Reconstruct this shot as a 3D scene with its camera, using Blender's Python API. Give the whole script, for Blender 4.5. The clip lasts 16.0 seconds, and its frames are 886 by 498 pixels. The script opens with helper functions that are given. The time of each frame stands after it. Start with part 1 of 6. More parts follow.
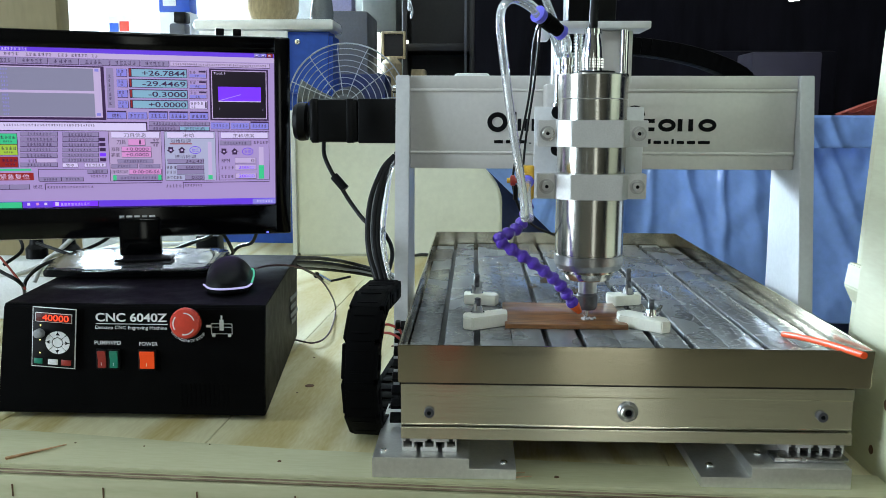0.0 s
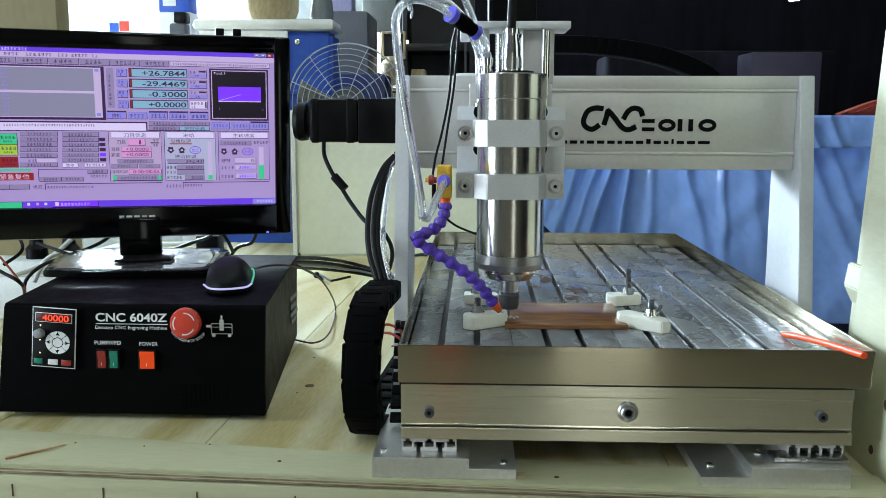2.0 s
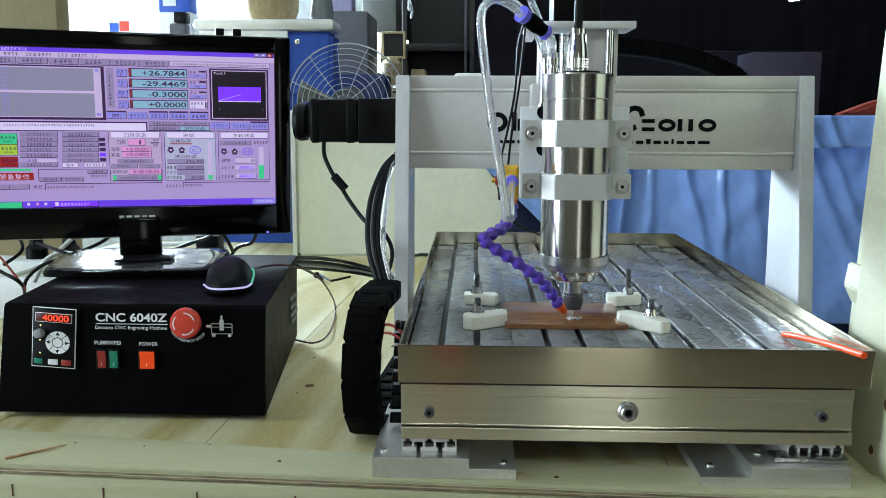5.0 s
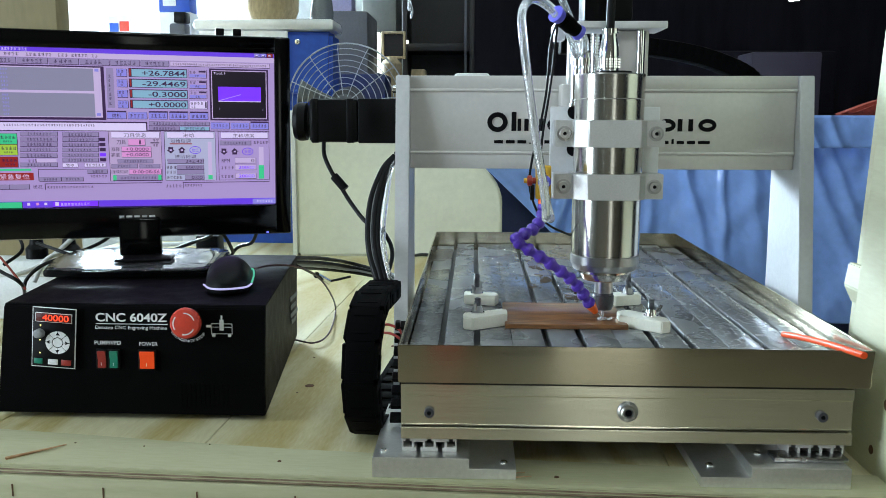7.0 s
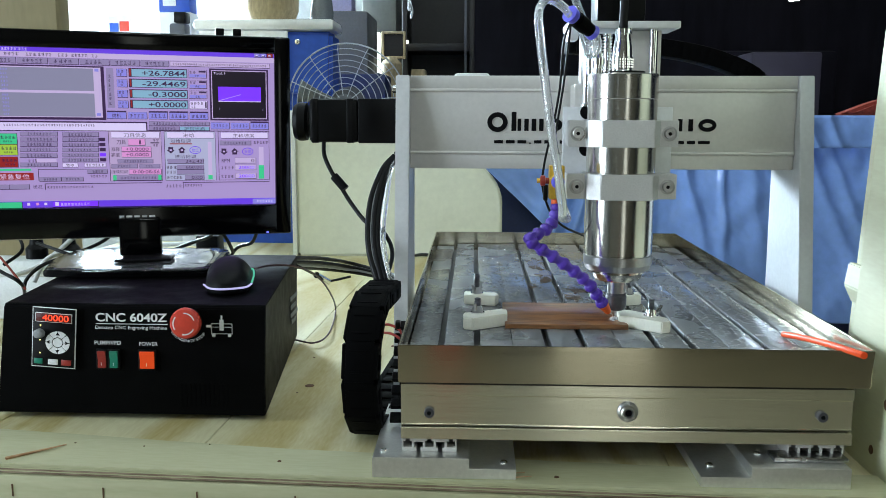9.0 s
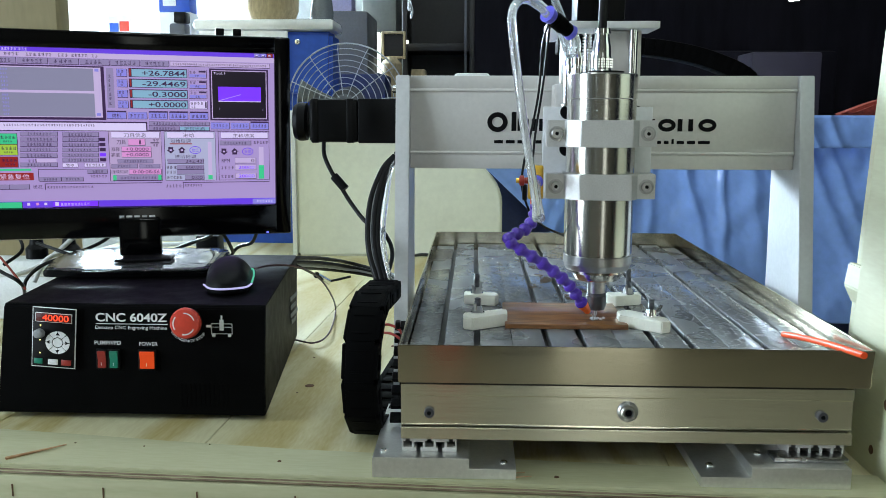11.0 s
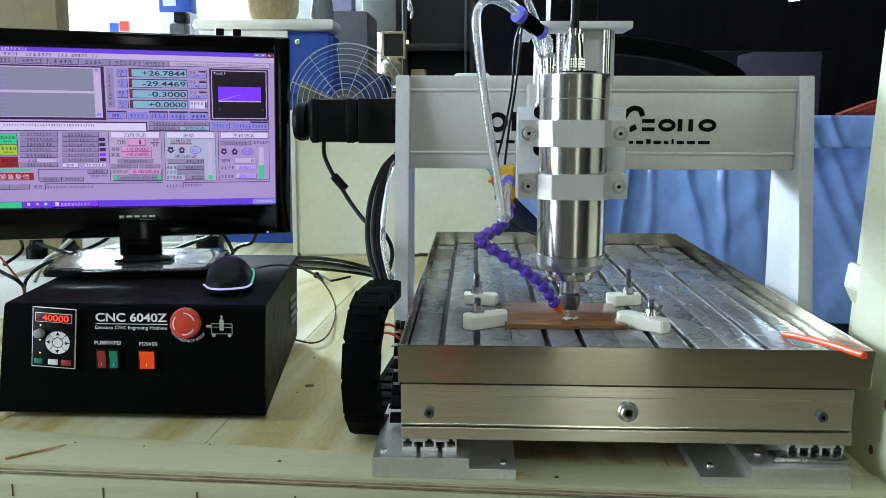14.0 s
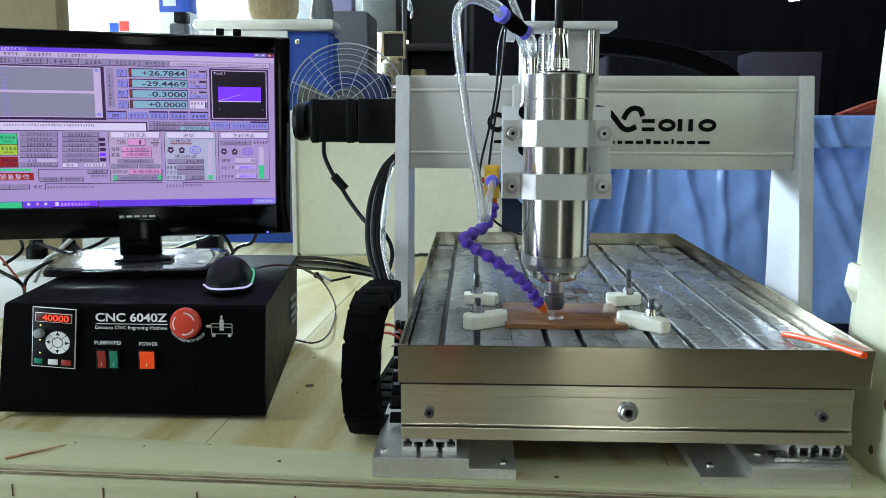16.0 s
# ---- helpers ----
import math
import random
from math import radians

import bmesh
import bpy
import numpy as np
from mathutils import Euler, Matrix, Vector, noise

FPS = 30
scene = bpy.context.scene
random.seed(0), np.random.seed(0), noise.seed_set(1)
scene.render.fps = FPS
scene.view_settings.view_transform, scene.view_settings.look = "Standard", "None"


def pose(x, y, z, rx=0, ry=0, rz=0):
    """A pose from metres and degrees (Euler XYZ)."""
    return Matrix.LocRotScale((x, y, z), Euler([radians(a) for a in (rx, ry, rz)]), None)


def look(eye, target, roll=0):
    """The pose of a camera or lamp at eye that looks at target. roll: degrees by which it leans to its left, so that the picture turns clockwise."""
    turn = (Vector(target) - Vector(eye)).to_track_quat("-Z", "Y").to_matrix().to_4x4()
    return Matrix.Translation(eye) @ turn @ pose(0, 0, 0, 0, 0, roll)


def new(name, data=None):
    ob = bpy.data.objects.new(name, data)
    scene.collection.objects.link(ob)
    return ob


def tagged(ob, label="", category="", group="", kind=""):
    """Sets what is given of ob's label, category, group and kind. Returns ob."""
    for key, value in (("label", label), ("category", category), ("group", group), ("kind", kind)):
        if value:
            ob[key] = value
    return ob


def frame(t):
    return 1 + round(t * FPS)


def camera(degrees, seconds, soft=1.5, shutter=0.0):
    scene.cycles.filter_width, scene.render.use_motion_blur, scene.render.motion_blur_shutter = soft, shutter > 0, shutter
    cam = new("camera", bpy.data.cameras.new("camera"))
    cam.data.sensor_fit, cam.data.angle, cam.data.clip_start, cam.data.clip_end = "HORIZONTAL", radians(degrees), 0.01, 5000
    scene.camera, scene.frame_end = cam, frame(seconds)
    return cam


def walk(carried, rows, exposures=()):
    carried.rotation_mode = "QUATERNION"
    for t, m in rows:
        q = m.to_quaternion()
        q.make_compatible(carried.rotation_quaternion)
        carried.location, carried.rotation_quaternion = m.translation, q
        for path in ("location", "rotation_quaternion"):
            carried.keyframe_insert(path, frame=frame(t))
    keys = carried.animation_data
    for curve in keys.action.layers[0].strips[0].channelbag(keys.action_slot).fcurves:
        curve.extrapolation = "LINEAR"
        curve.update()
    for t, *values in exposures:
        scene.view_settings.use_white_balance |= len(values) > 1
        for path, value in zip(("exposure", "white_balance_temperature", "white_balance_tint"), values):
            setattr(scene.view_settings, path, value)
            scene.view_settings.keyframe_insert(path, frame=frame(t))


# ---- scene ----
cam = camera(54.0, 16.0, soft=0.75)
EYE = Vector((0.0746, -0.8362, 0.3610))
AIM = EYE + Vector((-0.03544, 0.98787, -0.15119))
walk(cam, [(0.0, look(EYE, AIM, 0.17)), (16.0, look(EYE, AIM, 0.17))],
     exposures=[(0.0, 0.0, 6150, 10), (16.0, 0.0, 6150, 10)])

# ---- light ----
world = bpy.data.worlds.new("world")
scene.world = world
world.use_nodes = True
sky = world.node_tree.nodes.new("ShaderNodeTexSky")
sky.sky_type = "NISHITA"
sky.sun_disc = False
sky.sun_elevation = radians(35)
sky.sun_rotation = radians(-30)
world.node_tree.nodes["Background"].inputs["Strength"].default_value = 0.08
world.node_tree.links.new(sky.outputs[0], world.node_tree.nodes["Background"].inputs["Color"])


def area(name, eye, target, sx, sy, watts, col):
    d = bpy.data.lights.new(name, "AREA")
    d.shape, d.size, d.size_y, d.energy, d.color = "RECTANGLE", sx, sy, watts, col
    ob = new(name, d)
    ob.matrix_world = look(eye, target)
    return ob


# daylight in the openings, tubes under the ceiling
area("window_light", (-2.12, 3.48, 1.05), (-0.3, 0.4, 0.0), 0.7, 0.8, 440, (0.74, 0.90, 1.0))
area("doorway_light", (-2.93, -0.9, 0.75), (0.0, 0.2, 0.2), 1.0, 1.7, 62, (0.78, 0.93, 1.0))
area("unseen_tube_light", (-0.5, 0.1, 1.83), (-0.5, 0.1, 0.0), 1.25, 0.14, 1.5, (0.86, 0.98, 0.98))
area("unseen_tube_light", (0.2, -1.3, 1.83), (0.2, -1.3, 0.0), 1.25, 0.14, 3.5, (0.86, 0.98, 0.96))
area("unseen_tube_light", (0.6, -2.4, 1.83), (0.6, -2.4, 0.0), 1.25, 0.14, 16, (0.88, 0.98, 0.92))

# fill lamp added to brighten the drape, the table and the bench rear
area("unseen_tube_light", (0.45, 1.15, 1.83), (0.45, 1.15, 0.0), 1.25, 0.14, 7, (0.86, 0.97, 0.98))


# ---- materials ----
def mat(name, col, rough=0.5, metal=0.0, var=0.12, scale=40.0, stretch=(1, 1, 1), bump=0.08, rvar=0.1,
        big=0.12, coat=0.0, spec=0.5, dist=0.002, brushed=0.0):
    """A surface with a fine and a coarse variation of colour, gloss and relief."""
    m = bpy.data.materials.new(name)
    m.use_nodes = True
    t = m.node_tree
    n, l = t.nodes, t.links
    b = n["Principled BSDF"]
    tc, mp = n.new("ShaderNodeTexCoord"), n.new("ShaderNodeMapping")
    mp.inputs["Scale"].default_value = stretch
    l.new(tc.outputs["Object"], mp.inputs["Vector"])
    fine, coarse = n.new("ShaderNodeTexNoise"), n.new("ShaderNodeTexNoise")
    fine.inputs["Scale"].default_value, fine.inputs["Detail"].default_value = scale * 6, 4
    coarse.inputs["Scale"].default_value, coarse.inputs["Detail"].default_value = scale * 0.4, 5
    for k in (fine, coarse):
        l.new(mp.outputs[0], k.inputs["Vector"])

    def ramp(src, lo, hi):
        r = n.new("ShaderNodeMapRange")
        r.inputs["From Min"].default_value, r.inputs["From Max"].default_value = 0.3, 0.7
        r.inputs["To Min"].default_value, r.inputs["To Max"].default_value = lo, hi
        l.new(src, r.inputs["Value"])
        return r.outputs[0]

    mul = n.new("ShaderNodeMath")
    mul.operation = "MULTIPLY"
    l.new(ramp(fine.outputs[0], 1 - var, 1 + var), mul.inputs[0])
    l.new(ramp(coarse.outputs[0], 1 - big, 1 + big), mul.inputs[1])
    sc = n.new("ShaderNodeVectorMath")
    sc.operation = "SCALE"
    sc.inputs[0].default_value = col[:3]
    l.new(mul.outputs[0], sc.inputs["Scale"])
    l.new(sc.outputs[0], b.inputs["Base Color"])
    l.new(ramp(coarse.outputs[0], max(0.02, rough - rvar), min(1, rough + rvar)), b.inputs["Roughness"])
    b.inputs["Metallic"].default_value = metal
    b.inputs["Coat Weight"].default_value = coat
    b.inputs["Specular IOR Level"].default_value = spec
    if brushed:
        up = n.new("ShaderNodeCombineXYZ")
        up.inputs[2].default_value = 1.0
        b.inputs["Anisotropic"].default_value = brushed
        l.new(up.outputs[0], b.inputs["Tangent"])
    if bump:
        bp = n.new("ShaderNodeBump")
        bp.inputs["Strength"].default_value, bp.inputs["Distance"].default_value = bump, dist
        l.new(fine.outputs[0], bp.inputs["Height"])
        l.new(bp.outputs[0], b.inputs["Normal"])
    return m


def wood(name, light, dark, along="X", ring=9.0, rough=0.55, coat=0.0, streak=14.0, amp=0.20, fibre=1.0):
    """Sawn timber: long wandering bands, fine fibres and a few knots."""
    m = bpy.data.materials.new(name)
    m.use_nodes = True
    n, l = m.node_tree.nodes, m.node_tree.links
    b = n["Principled BSDF"]
    tc, mp = n.new("ShaderNodeTexCoord"), n.new("ShaderNodeMapping")
    mp.inputs["Scale"].default_value = (0.16, 1, 1) if along == "X" else (1, 0.16, 1)
    l.new(tc.outputs["Object"], mp.inputs["Vector"])
    big, fib = n.new("ShaderNodeTexNoise"), n.new("ShaderNodeTexNoise")
    big.inputs["Scale"].default_value, big.inputs["Detail"].default_value, big.inputs["Distortion"].default_value = ring, 3, 1.2
    fib.inputs["Scale"].default_value, fib.inputs["Detail"].default_value = streak * 20, 5
    for k in (big, fib):
        l.new(mp.outputs[0], k.inputs["Vector"])
    sine = n.new("ShaderNodeMath")
    sine.operation = "MULTIPLY"
    sine.inputs[1].default_value = 42.0
    l.new(big.outputs[0], sine.inputs[0])
    s2 = n.new("ShaderNodeMath")
    s2.operation = "SINE"
    l.new(sine.outputs[0], s2.inputs[0])
    add = n.new("ShaderNodeMath")
    add.operation = "MULTIPLY_ADD"
    add.inputs[1].default_value = amp
    l.new(s2.outputs[0], add.inputs[0])
    thin = n.new("ShaderNodeMath")
    thin.operation = "MULTIPLY_ADD"
    thin.inputs[1].default_value, thin.inputs[2].default_value = fibre, 0.5 - 0.5 * fibre
    l.new(fib.outputs[0], thin.inputs[0])
    l.new(thin.outputs[0], add.inputs[2])
    cr = n.new("ShaderNodeValToRGB")
    cr.color_ramp.elements[0].position, cr.color_ramp.elements[0].color = 0.12, (*dark, 1)
    cr.color_ramp.elements[1].position, cr.color_ramp.elements[1].color = 0.82, (*light, 1)
    l.new(add.outputs[0], cr.inputs[0])
    l.new(cr.outputs[0], b.inputs["Base Color"])
    b.inputs["Roughness"].default_value = rough
    b.inputs["Coat Weight"].default_value = coat
    bp = n.new("ShaderNodeBump")
    bp.inputs["Strength"].default_value, bp.inputs["Distance"].default_value = 0.25, 0.0006
    l.new(fib.outputs[0], bp.inputs["Height"])
    l.new(bp.outputs[0], b.inputs["Normal"])
    return m


def glow(name, col, strength):
    m = bpy.data.materials.new(name)
    m.use_nodes = True
    b = m.node_tree.nodes["Principled BSDF"]
    b.inputs["Base Color"].default_value = (*[c * 0.3 for c in col], 1)
    b.inputs["Emission Color"].default_value = (*col, 1)
    b.inputs["Emission Strength"].default_value = strength
    b.inputs["Roughness"].default_value = 0.3
    return m


def clear(name, col, rough=0.03, ior=1.45, trans=1.0):
    m = bpy.data.materials.new(name)
    m.use_nodes = True
    b = m.node_tree.nodes["Principled BSDF"]
    b.inputs["Base Color"].default_value = (*col, 1)
    b.inputs["Transmission Weight"].default_value = trans
    b.inputs["Roughness"].default_value = rough
    b.inputs["IOR"].default_value = ior
    return m


ALU = mat("anodised_aluminium", (0.60, 0.585, 0.56), 0.40, 0.30, 0.03, 30, (1, 1, 1), 0.03, 0.04, 0.02)
ALU_BRUSH = mat("brushed_aluminium", (0.86, 0.83, 0.70), 0.17, 1.0, 0.05, 30, (0.05, 1, 1), 0.05, 0.06, 0.05, brushed=0.85)
FOOTMETAL = mat("milled_aluminium", (0.80, 0.80, 0.78), 0.36, 0.95, 0.05, 40, (1, 1, 1), 0.08, 0.06, 0.06)
ALU_WHITE = mat("satin_aluminium_plate", (0.68, 0.69, 0.71), 0.48, 0.35, 0.04, 30, (1, 1, 1), 0.04, 0.06, 0.05)
ALU_CLAMP = mat("bead_blasted_aluminium", (0.60, 0.60, 0.60), 0.45, 0.6, 0.06, 90, (1, 1, 1), 0.12, 0.05, 0.04)
STAINLESS = mat("stainless_sheet", (0.54, 0.49, 0.37), 0.16, 1.0, 0.04, 25, (0.06, 1, 1), 0.03, 0.05, 0.08, brushed=0.85)
SPINDLE = mat("polished_steel", (0.55, 0.53, 0.49), 0.18, 1.0, 0.03, 25, (1, 1, 0.1), 0.02, 0.05, 0.05)
CHROME = mat("chrome", (0.8, 0.8, 0.8), 0.10, 1.0, 0.03, 40, (1, 1, 1), 0.0, 0.04, 0.03)
STEEL = mat("grey_steel", (0.42, 0.42, 0.42), 0.30, 1.0, 0.06, 40, (1, 1, 1), 0.04, 0.06, 0.06)
TABLE = mat("wet_aluminium_table", (0.34, 0.35, 0.36), 0.30, 0.55, 0.10, 16, (1, 0.25, 1), 0.10, 0.12, 0.16, dist=0.001)


def wet(m, size=170.0, height=0.0010):
    """Beads of water standing on a surface, in patches."""
    n, l = m.node_tree.nodes, m.node_tree.links
    b = n["Principled BSDF"]
    tc, v, pat = n.new("ShaderNodeTexCoord"), n.new("ShaderNodeTexVoronoi"), n.new("ShaderNodeTexNoise")
    v.inputs["Scale"].default_value, v.inputs["Randomness"].default_value = size, 1.0
    pat.inputs["Scale"].default_value, pat.inputs["Detail"].default_value = 9.0, 3
    l.new(tc.outputs["Object"], v.inputs["Vector"])
    l.new(tc.outputs["Object"], pat.inputs["Vector"])
    dome, keep, mul = n.new("ShaderNodeMapRange"), n.new("ShaderNodeMapRange"), n.new("ShaderNodeMath")
    dome.interpolation_type = "SMOOTHERSTEP"
    dome.inputs["From Min"].default_value, dome.inputs["From Max"].default_value = 0.42, 0.12
    keep.inputs["From Min"].default_value, keep.inputs["From Max"].default_value = 0.40, 0.66
    l.new(v.outputs["Distance"], dome.inputs["Value"])
    l.new(pat.outputs[0], keep.inputs["Value"])
    mul.operation = "MULTIPLY"
    l.new(dome.outputs[0], mul.inputs[0])
    l.new(keep.outputs[0], mul.inputs[1])
    bp = n.new("ShaderNodeBump")
    bp.inputs["Strength"].default_value, bp.inputs["Distance"].default_value = 0.9, height
    l.new(mul.outputs[0], bp.inputs["Height"])
    l.new(b.inputs["Normal"].links[0].from_socket, bp.inputs["Normal"])
    l.new(bp.outputs[0], b.inputs["Normal"])
    gloss = n.new("ShaderNodeMapRange")
    gloss.inputs["To Min"].default_value, gloss.inputs["To Max"].default_value = 0.33, 0.13
    l.new(keep.outputs[0], gloss.inputs["Value"])
    l.new(gloss.outputs[0], b.inputs["Roughness"])


wet(TABLE)
SLOT_SHADE = mat("slot_shadow_aluminium", (0.16, 0.16, 0.16), 0.5, 0.8, 0.1, 40)
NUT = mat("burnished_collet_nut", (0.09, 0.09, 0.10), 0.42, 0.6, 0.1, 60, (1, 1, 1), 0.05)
BLACK = mat("black_plastic", (0.0022, 0.0022, 0.0026), 0.42, 0.0, 0.15, 60, (1, 1, 1), 0.12, spec=0.14)
GLOSS = mat("piano_black_plastic", (0.0012, 0.0012, 0.0016), 0.12, 0.0, 0.1, 30, (1, 1, 1), 0.0, 0.03, spec=0.28)
CASE = mat("black_powder_coat", (0.0014, 0.0014, 0.0015), 0.50, 0.0, 0.2, 120, (1, 1, 1), 0.14, 0.06, spec=0.04)
LINKBLACK = mat("dull_black_nylon", (0.0012, 0.0012, 0.0014), 0.55, 0.0, 0.2, 90, (1, 1, 1), 0.12, 0.06, spec=0.03)
RUBBER = mat("black_cable", (0.003, 0.003, 0.0035), 0.45, 0.0, 0.1, 60, (1, 1, 1), 0.05, spec=0.2)
WINE = mat("wine_dark_cable", (0.035, 0.006, 0.005), 0.4, 0.0, 0.1, 60, (1, 1, 1), 0.05)
GREYCABLE = mat("grey_cable", (0.25, 0.26, 0.27), 0.5, 0.0, 0.1, 60, (1, 1, 1), 0.05)
WHITEPL = mat("white_plastic", (0.72, 0.73, 0.72), 0.4, 0.0, 0.05, 40, (1, 1, 1), 0.03)
NYLON = mat("white_nylon", (0.87, 0.86, 0.75), 0.42, 0.0, 0.03, 60, (1, 1, 1), 0.02, 0.05, 0.04)
PURPLE = mat("purple_plastic", (0.085, 0.03, 0.42), 0.30, 0.0, 0.08, 60, (1, 1, 1), 0.03, coat=0.3)
VIOLET = mat("violet_blue_plastic", (0.13, 0.12, 0.72), 0.3, 0.0, 0.08, 60, (1, 1, 1), 0.02)
ORANGE = mat("orange_plastic", (0.85, 0.12, 0.01), 0.35, 0.0, 0.06, 60, (1, 1, 1), 0.02)
BRASS = mat("yellow_brass", (0.72, 0.45, 0.06), 0.34, 0.7, 0.1, 60, (1, 1, 1), 0.06)
REDSTICK = mat("vermilion_plastic", (0.85, 0.085, 0.012), 0.4, 0.0, 0.06, 50, (1, 1, 1), 0.03)
REDBTN = mat("red_button", (0.60, 0.055, 0.03), 0.32, 0.0, 0.06, 60, (1, 1, 1), 0.03)
PAINT = mat("white_print", (0.75, 0.75, 0.75), 0.6, 0.0, 0.06, 80, (1, 1, 1), 0.0)
INK = mat("black_print", (0.004, 0.004, 0.005), 0.6, 0.0, 0.1, 80, (1, 1, 1), 0.0, spec=0.08)
GREEN = mat("green_rocker", (0.02, 0.22, 0.14), 0.35, 0.0, 0.06, 60)
DARKRED = mat("dark_red_rocker", (0.30, 0.03, 0.02), 0.35, 0.0, 0.06, 60)
PLYTOP = wood("poplar_plywood", (0.48, 0.475, 0.30), (0.41, 0.40, 0.235), "X", 5.0)
PLYEDGE = wood("plywood_edge", (0.34, 0.26, 0.18), (0.14, 0.09, 0.055), "X", 30.0)
PINE = wood("pine_boards", (0.62, 0.59, 0.37), (0.38, 0.30, 0.10), "Y", 3.2, amp=0.28, fibre=0.5)
PLYSIDE = wood("pale_pine_panel", (0.58, 0.59, 0.43), (0.51, 0.50, 0.35), "Y", 5.0)
TEAK = wood("wet_brown_wood", (0.32, 0.145, 0.050), (0.11, 0.040, 0.013), "X", 14.0, 0.32, 0.45)
SPLINT = wood("splinter_wood", (0.55, 0.33, 0.18), (0.35, 0.18, 0.08), "X", 20.0)
KNOT = mat("knot_wood", (0.10, 0.045, 0.015), 0.7, 0.0, 0.3, 120)
COLUMN = mat("dull_grey_green_paint", (0.13, 0.135, 0.12), 0.7, 0.0, 0.08, 8, (1, 1, 1), 0.1, 0.05, 0.12)
CARD = mat("brown_card", (0.27, 0.225, 0.125), 0.75, 0.0, 0.08, 14, (1, 1, 0.2), 0.1, 0.05, 0.18)
CREAM = mat("cream_painted_panel", (0.66, 0.67, 0.54), 0.5, 0.0, 0.04, 12, (1, 1, 1), 0.05, 0.08, 0.06)
NAVY = mat("navy_plastic", (0.012, 0.025, 0.10), 0.5, 0.0, 0.15, 20)
BLUEBOX = mat("blue_plastic_tub", (0.03, 0.10, 0.52), 0.4, 0.0, 0.08, 10, (1, 1, 1), 0.03)
LID = mat("white_plastic_lid", (0.82, 0.83, 0.83), 0.45, 0.0, 0.04, 12, (1, 1, 1), 0.03)
CLOTH = mat("blue_plastic_drape", (0.27, 0.44, 0.92), 0.17, 0.0, 0.05, 8, (1, 1, 1), 0.05, 0.06, 0.08, dist=0.002)
WALL = mat("grey_plaster", (0.30, 0.31, 0.30), 0.8, 0.0, 0.1, 6, (1, 1, 1), 0.2, 0.05, 0.15)
# near-black base colour carries the lack of light on this side of the room
DARKWALL = mat("unlit_dark_surface", (0.010, 0.009, 0.014), 0.8, 0.0, 0.3, 3, (1, 1, 0.2), 0.2, 0.1, 0.4, spec=0.12)
OLIVE = mat("olive_brown_wall_paint", (0.075, 0.066, 0.042), 0.7, 0.0, 0.1, 6, (1, 1, 1), 0.1, 0.05, 0.15)
CEIL = mat("dull_ceiling_paint", (0.32, 0.32, 0.30), 0.8, 0.0, 0.08, 6)
FLOORC = mat("pale_floor_tiles", (0.30, 0.27, 0.19), 0.5, 0.0, 0.2, 8)
GREYCOL = mat("grey_cabinet_paint", (0.10, 0.105, 0.115), 0.5, 0.0, 0.08, 20)
KRAFT = mat("beige_sack", (0.42, 0.34, 0.20), 0.7, 0.0, 0.2, 20, (1, 1, 0.3), 0.3)
LILAC = mat("lilac_plastic", (0.42, 0.40, 0.62), 0.5, 0.0, 0.1, 20)
FILM = clear("plastic_film", (0.95, 0.96, 0.97), 0.12, 1.4, 0.75)
WRAP = clear("crinkled_wrap", (0.97, 0.97, 0.98), 0.09, 1.45, 0.97)
HOSE = clear("clear_hose", (0.93, 0.95, 0.97), 0.10, 1.35, 0.80)
WATER = clear("water", (1, 1, 1), 0.02, 1.33, 1.0)
RUSTY = clear("rusty_coolant", (0.88, 0.66, 0.50), 0.06, 1.33, 0.92)
FROTH = clear("frothy_coolant", (0.95, 0.96, 0.97), 0.12, 1.33, 0.55)
SMOKED = mat("fan_blade_plastic", (0.16, 0.18, 0.20), 0.35, 0.0, 0.1, 30)
GUARD = mat("grey_guard_wire", (0.42, 0.45, 0.50), 0.4, 0.2, 0.1, 40)
REDCLOTH = mat("orange_red_cloth", (0.25, 0.035, 0.018), 0.8, 0.0, 0.2, 20)
BRONZE = mat("dark_shelf_wood", (0.008, 0.0065, 0.006), 0.5, 0.0, 0.3, 14)
TUBEGLOW = glow("fluorescent_tube", (1.0, 0.98, 0.88), 9.0)
DAY = glow("daylight_backdrop", (0.93, 0.97, 1.0), 3.2)
DIMDAY = glow("soft_daylight_backdrop", (0.97, 1.0, 0.86), 1.5)
UI_BG = glow("screen_lilac", (0.36, 0.26, 0.51), 1.0)
UI_PALE = glow("screen_pale", (0.49, 0.38, 0.60), 1.0)
UI_LINE = glow("screen_line", (0.035, 0.012, 0.06), 1.0)
UI_BTN = glow("screen_button", (0.25, 0.20, 0.36), 1.0)
UI_BTN_BLUE = glow("screen_blue_button", (0.23, 0.21, 0.62), 1.0)
UI_LIST = glow("screen_list_grey", (0.22, 0.21, 0.31), 1.0)
UI_TEAL = glow("screen_teal", (0.21, 0.38, 0.50), 1.0)
UI_PURPLE = glow("screen_violet", (0.19, 0.035, 0.95), 1.0)
UI_TITLE = glow("screen_title_bar", (0.13, 0.045, 0.66), 1.0)
UI_BLACK = glow("screen_black", (0.008, 0.004, 0.012), 1.0)
UI_PINK = glow("screen_pink", (0.62, 0.26, 0.55), 1.0)
UI_GREEN = glow("screen_green", (0.05, 0.50, 0.22), 1.0)
UI_LIME = glow("screen_lime", (0.33, 0.50, 0.05), 1.0)
UI_RED = glow("screen_red", (0.26, 0.015, 0.015), 1.0)
UI_ROSE = glow("screen_rose", (0.42, 0.31, 0.50), 1.0)
UI_MINT = glow("screen_mint", (0.38, 0.38, 0.54), 1.0)
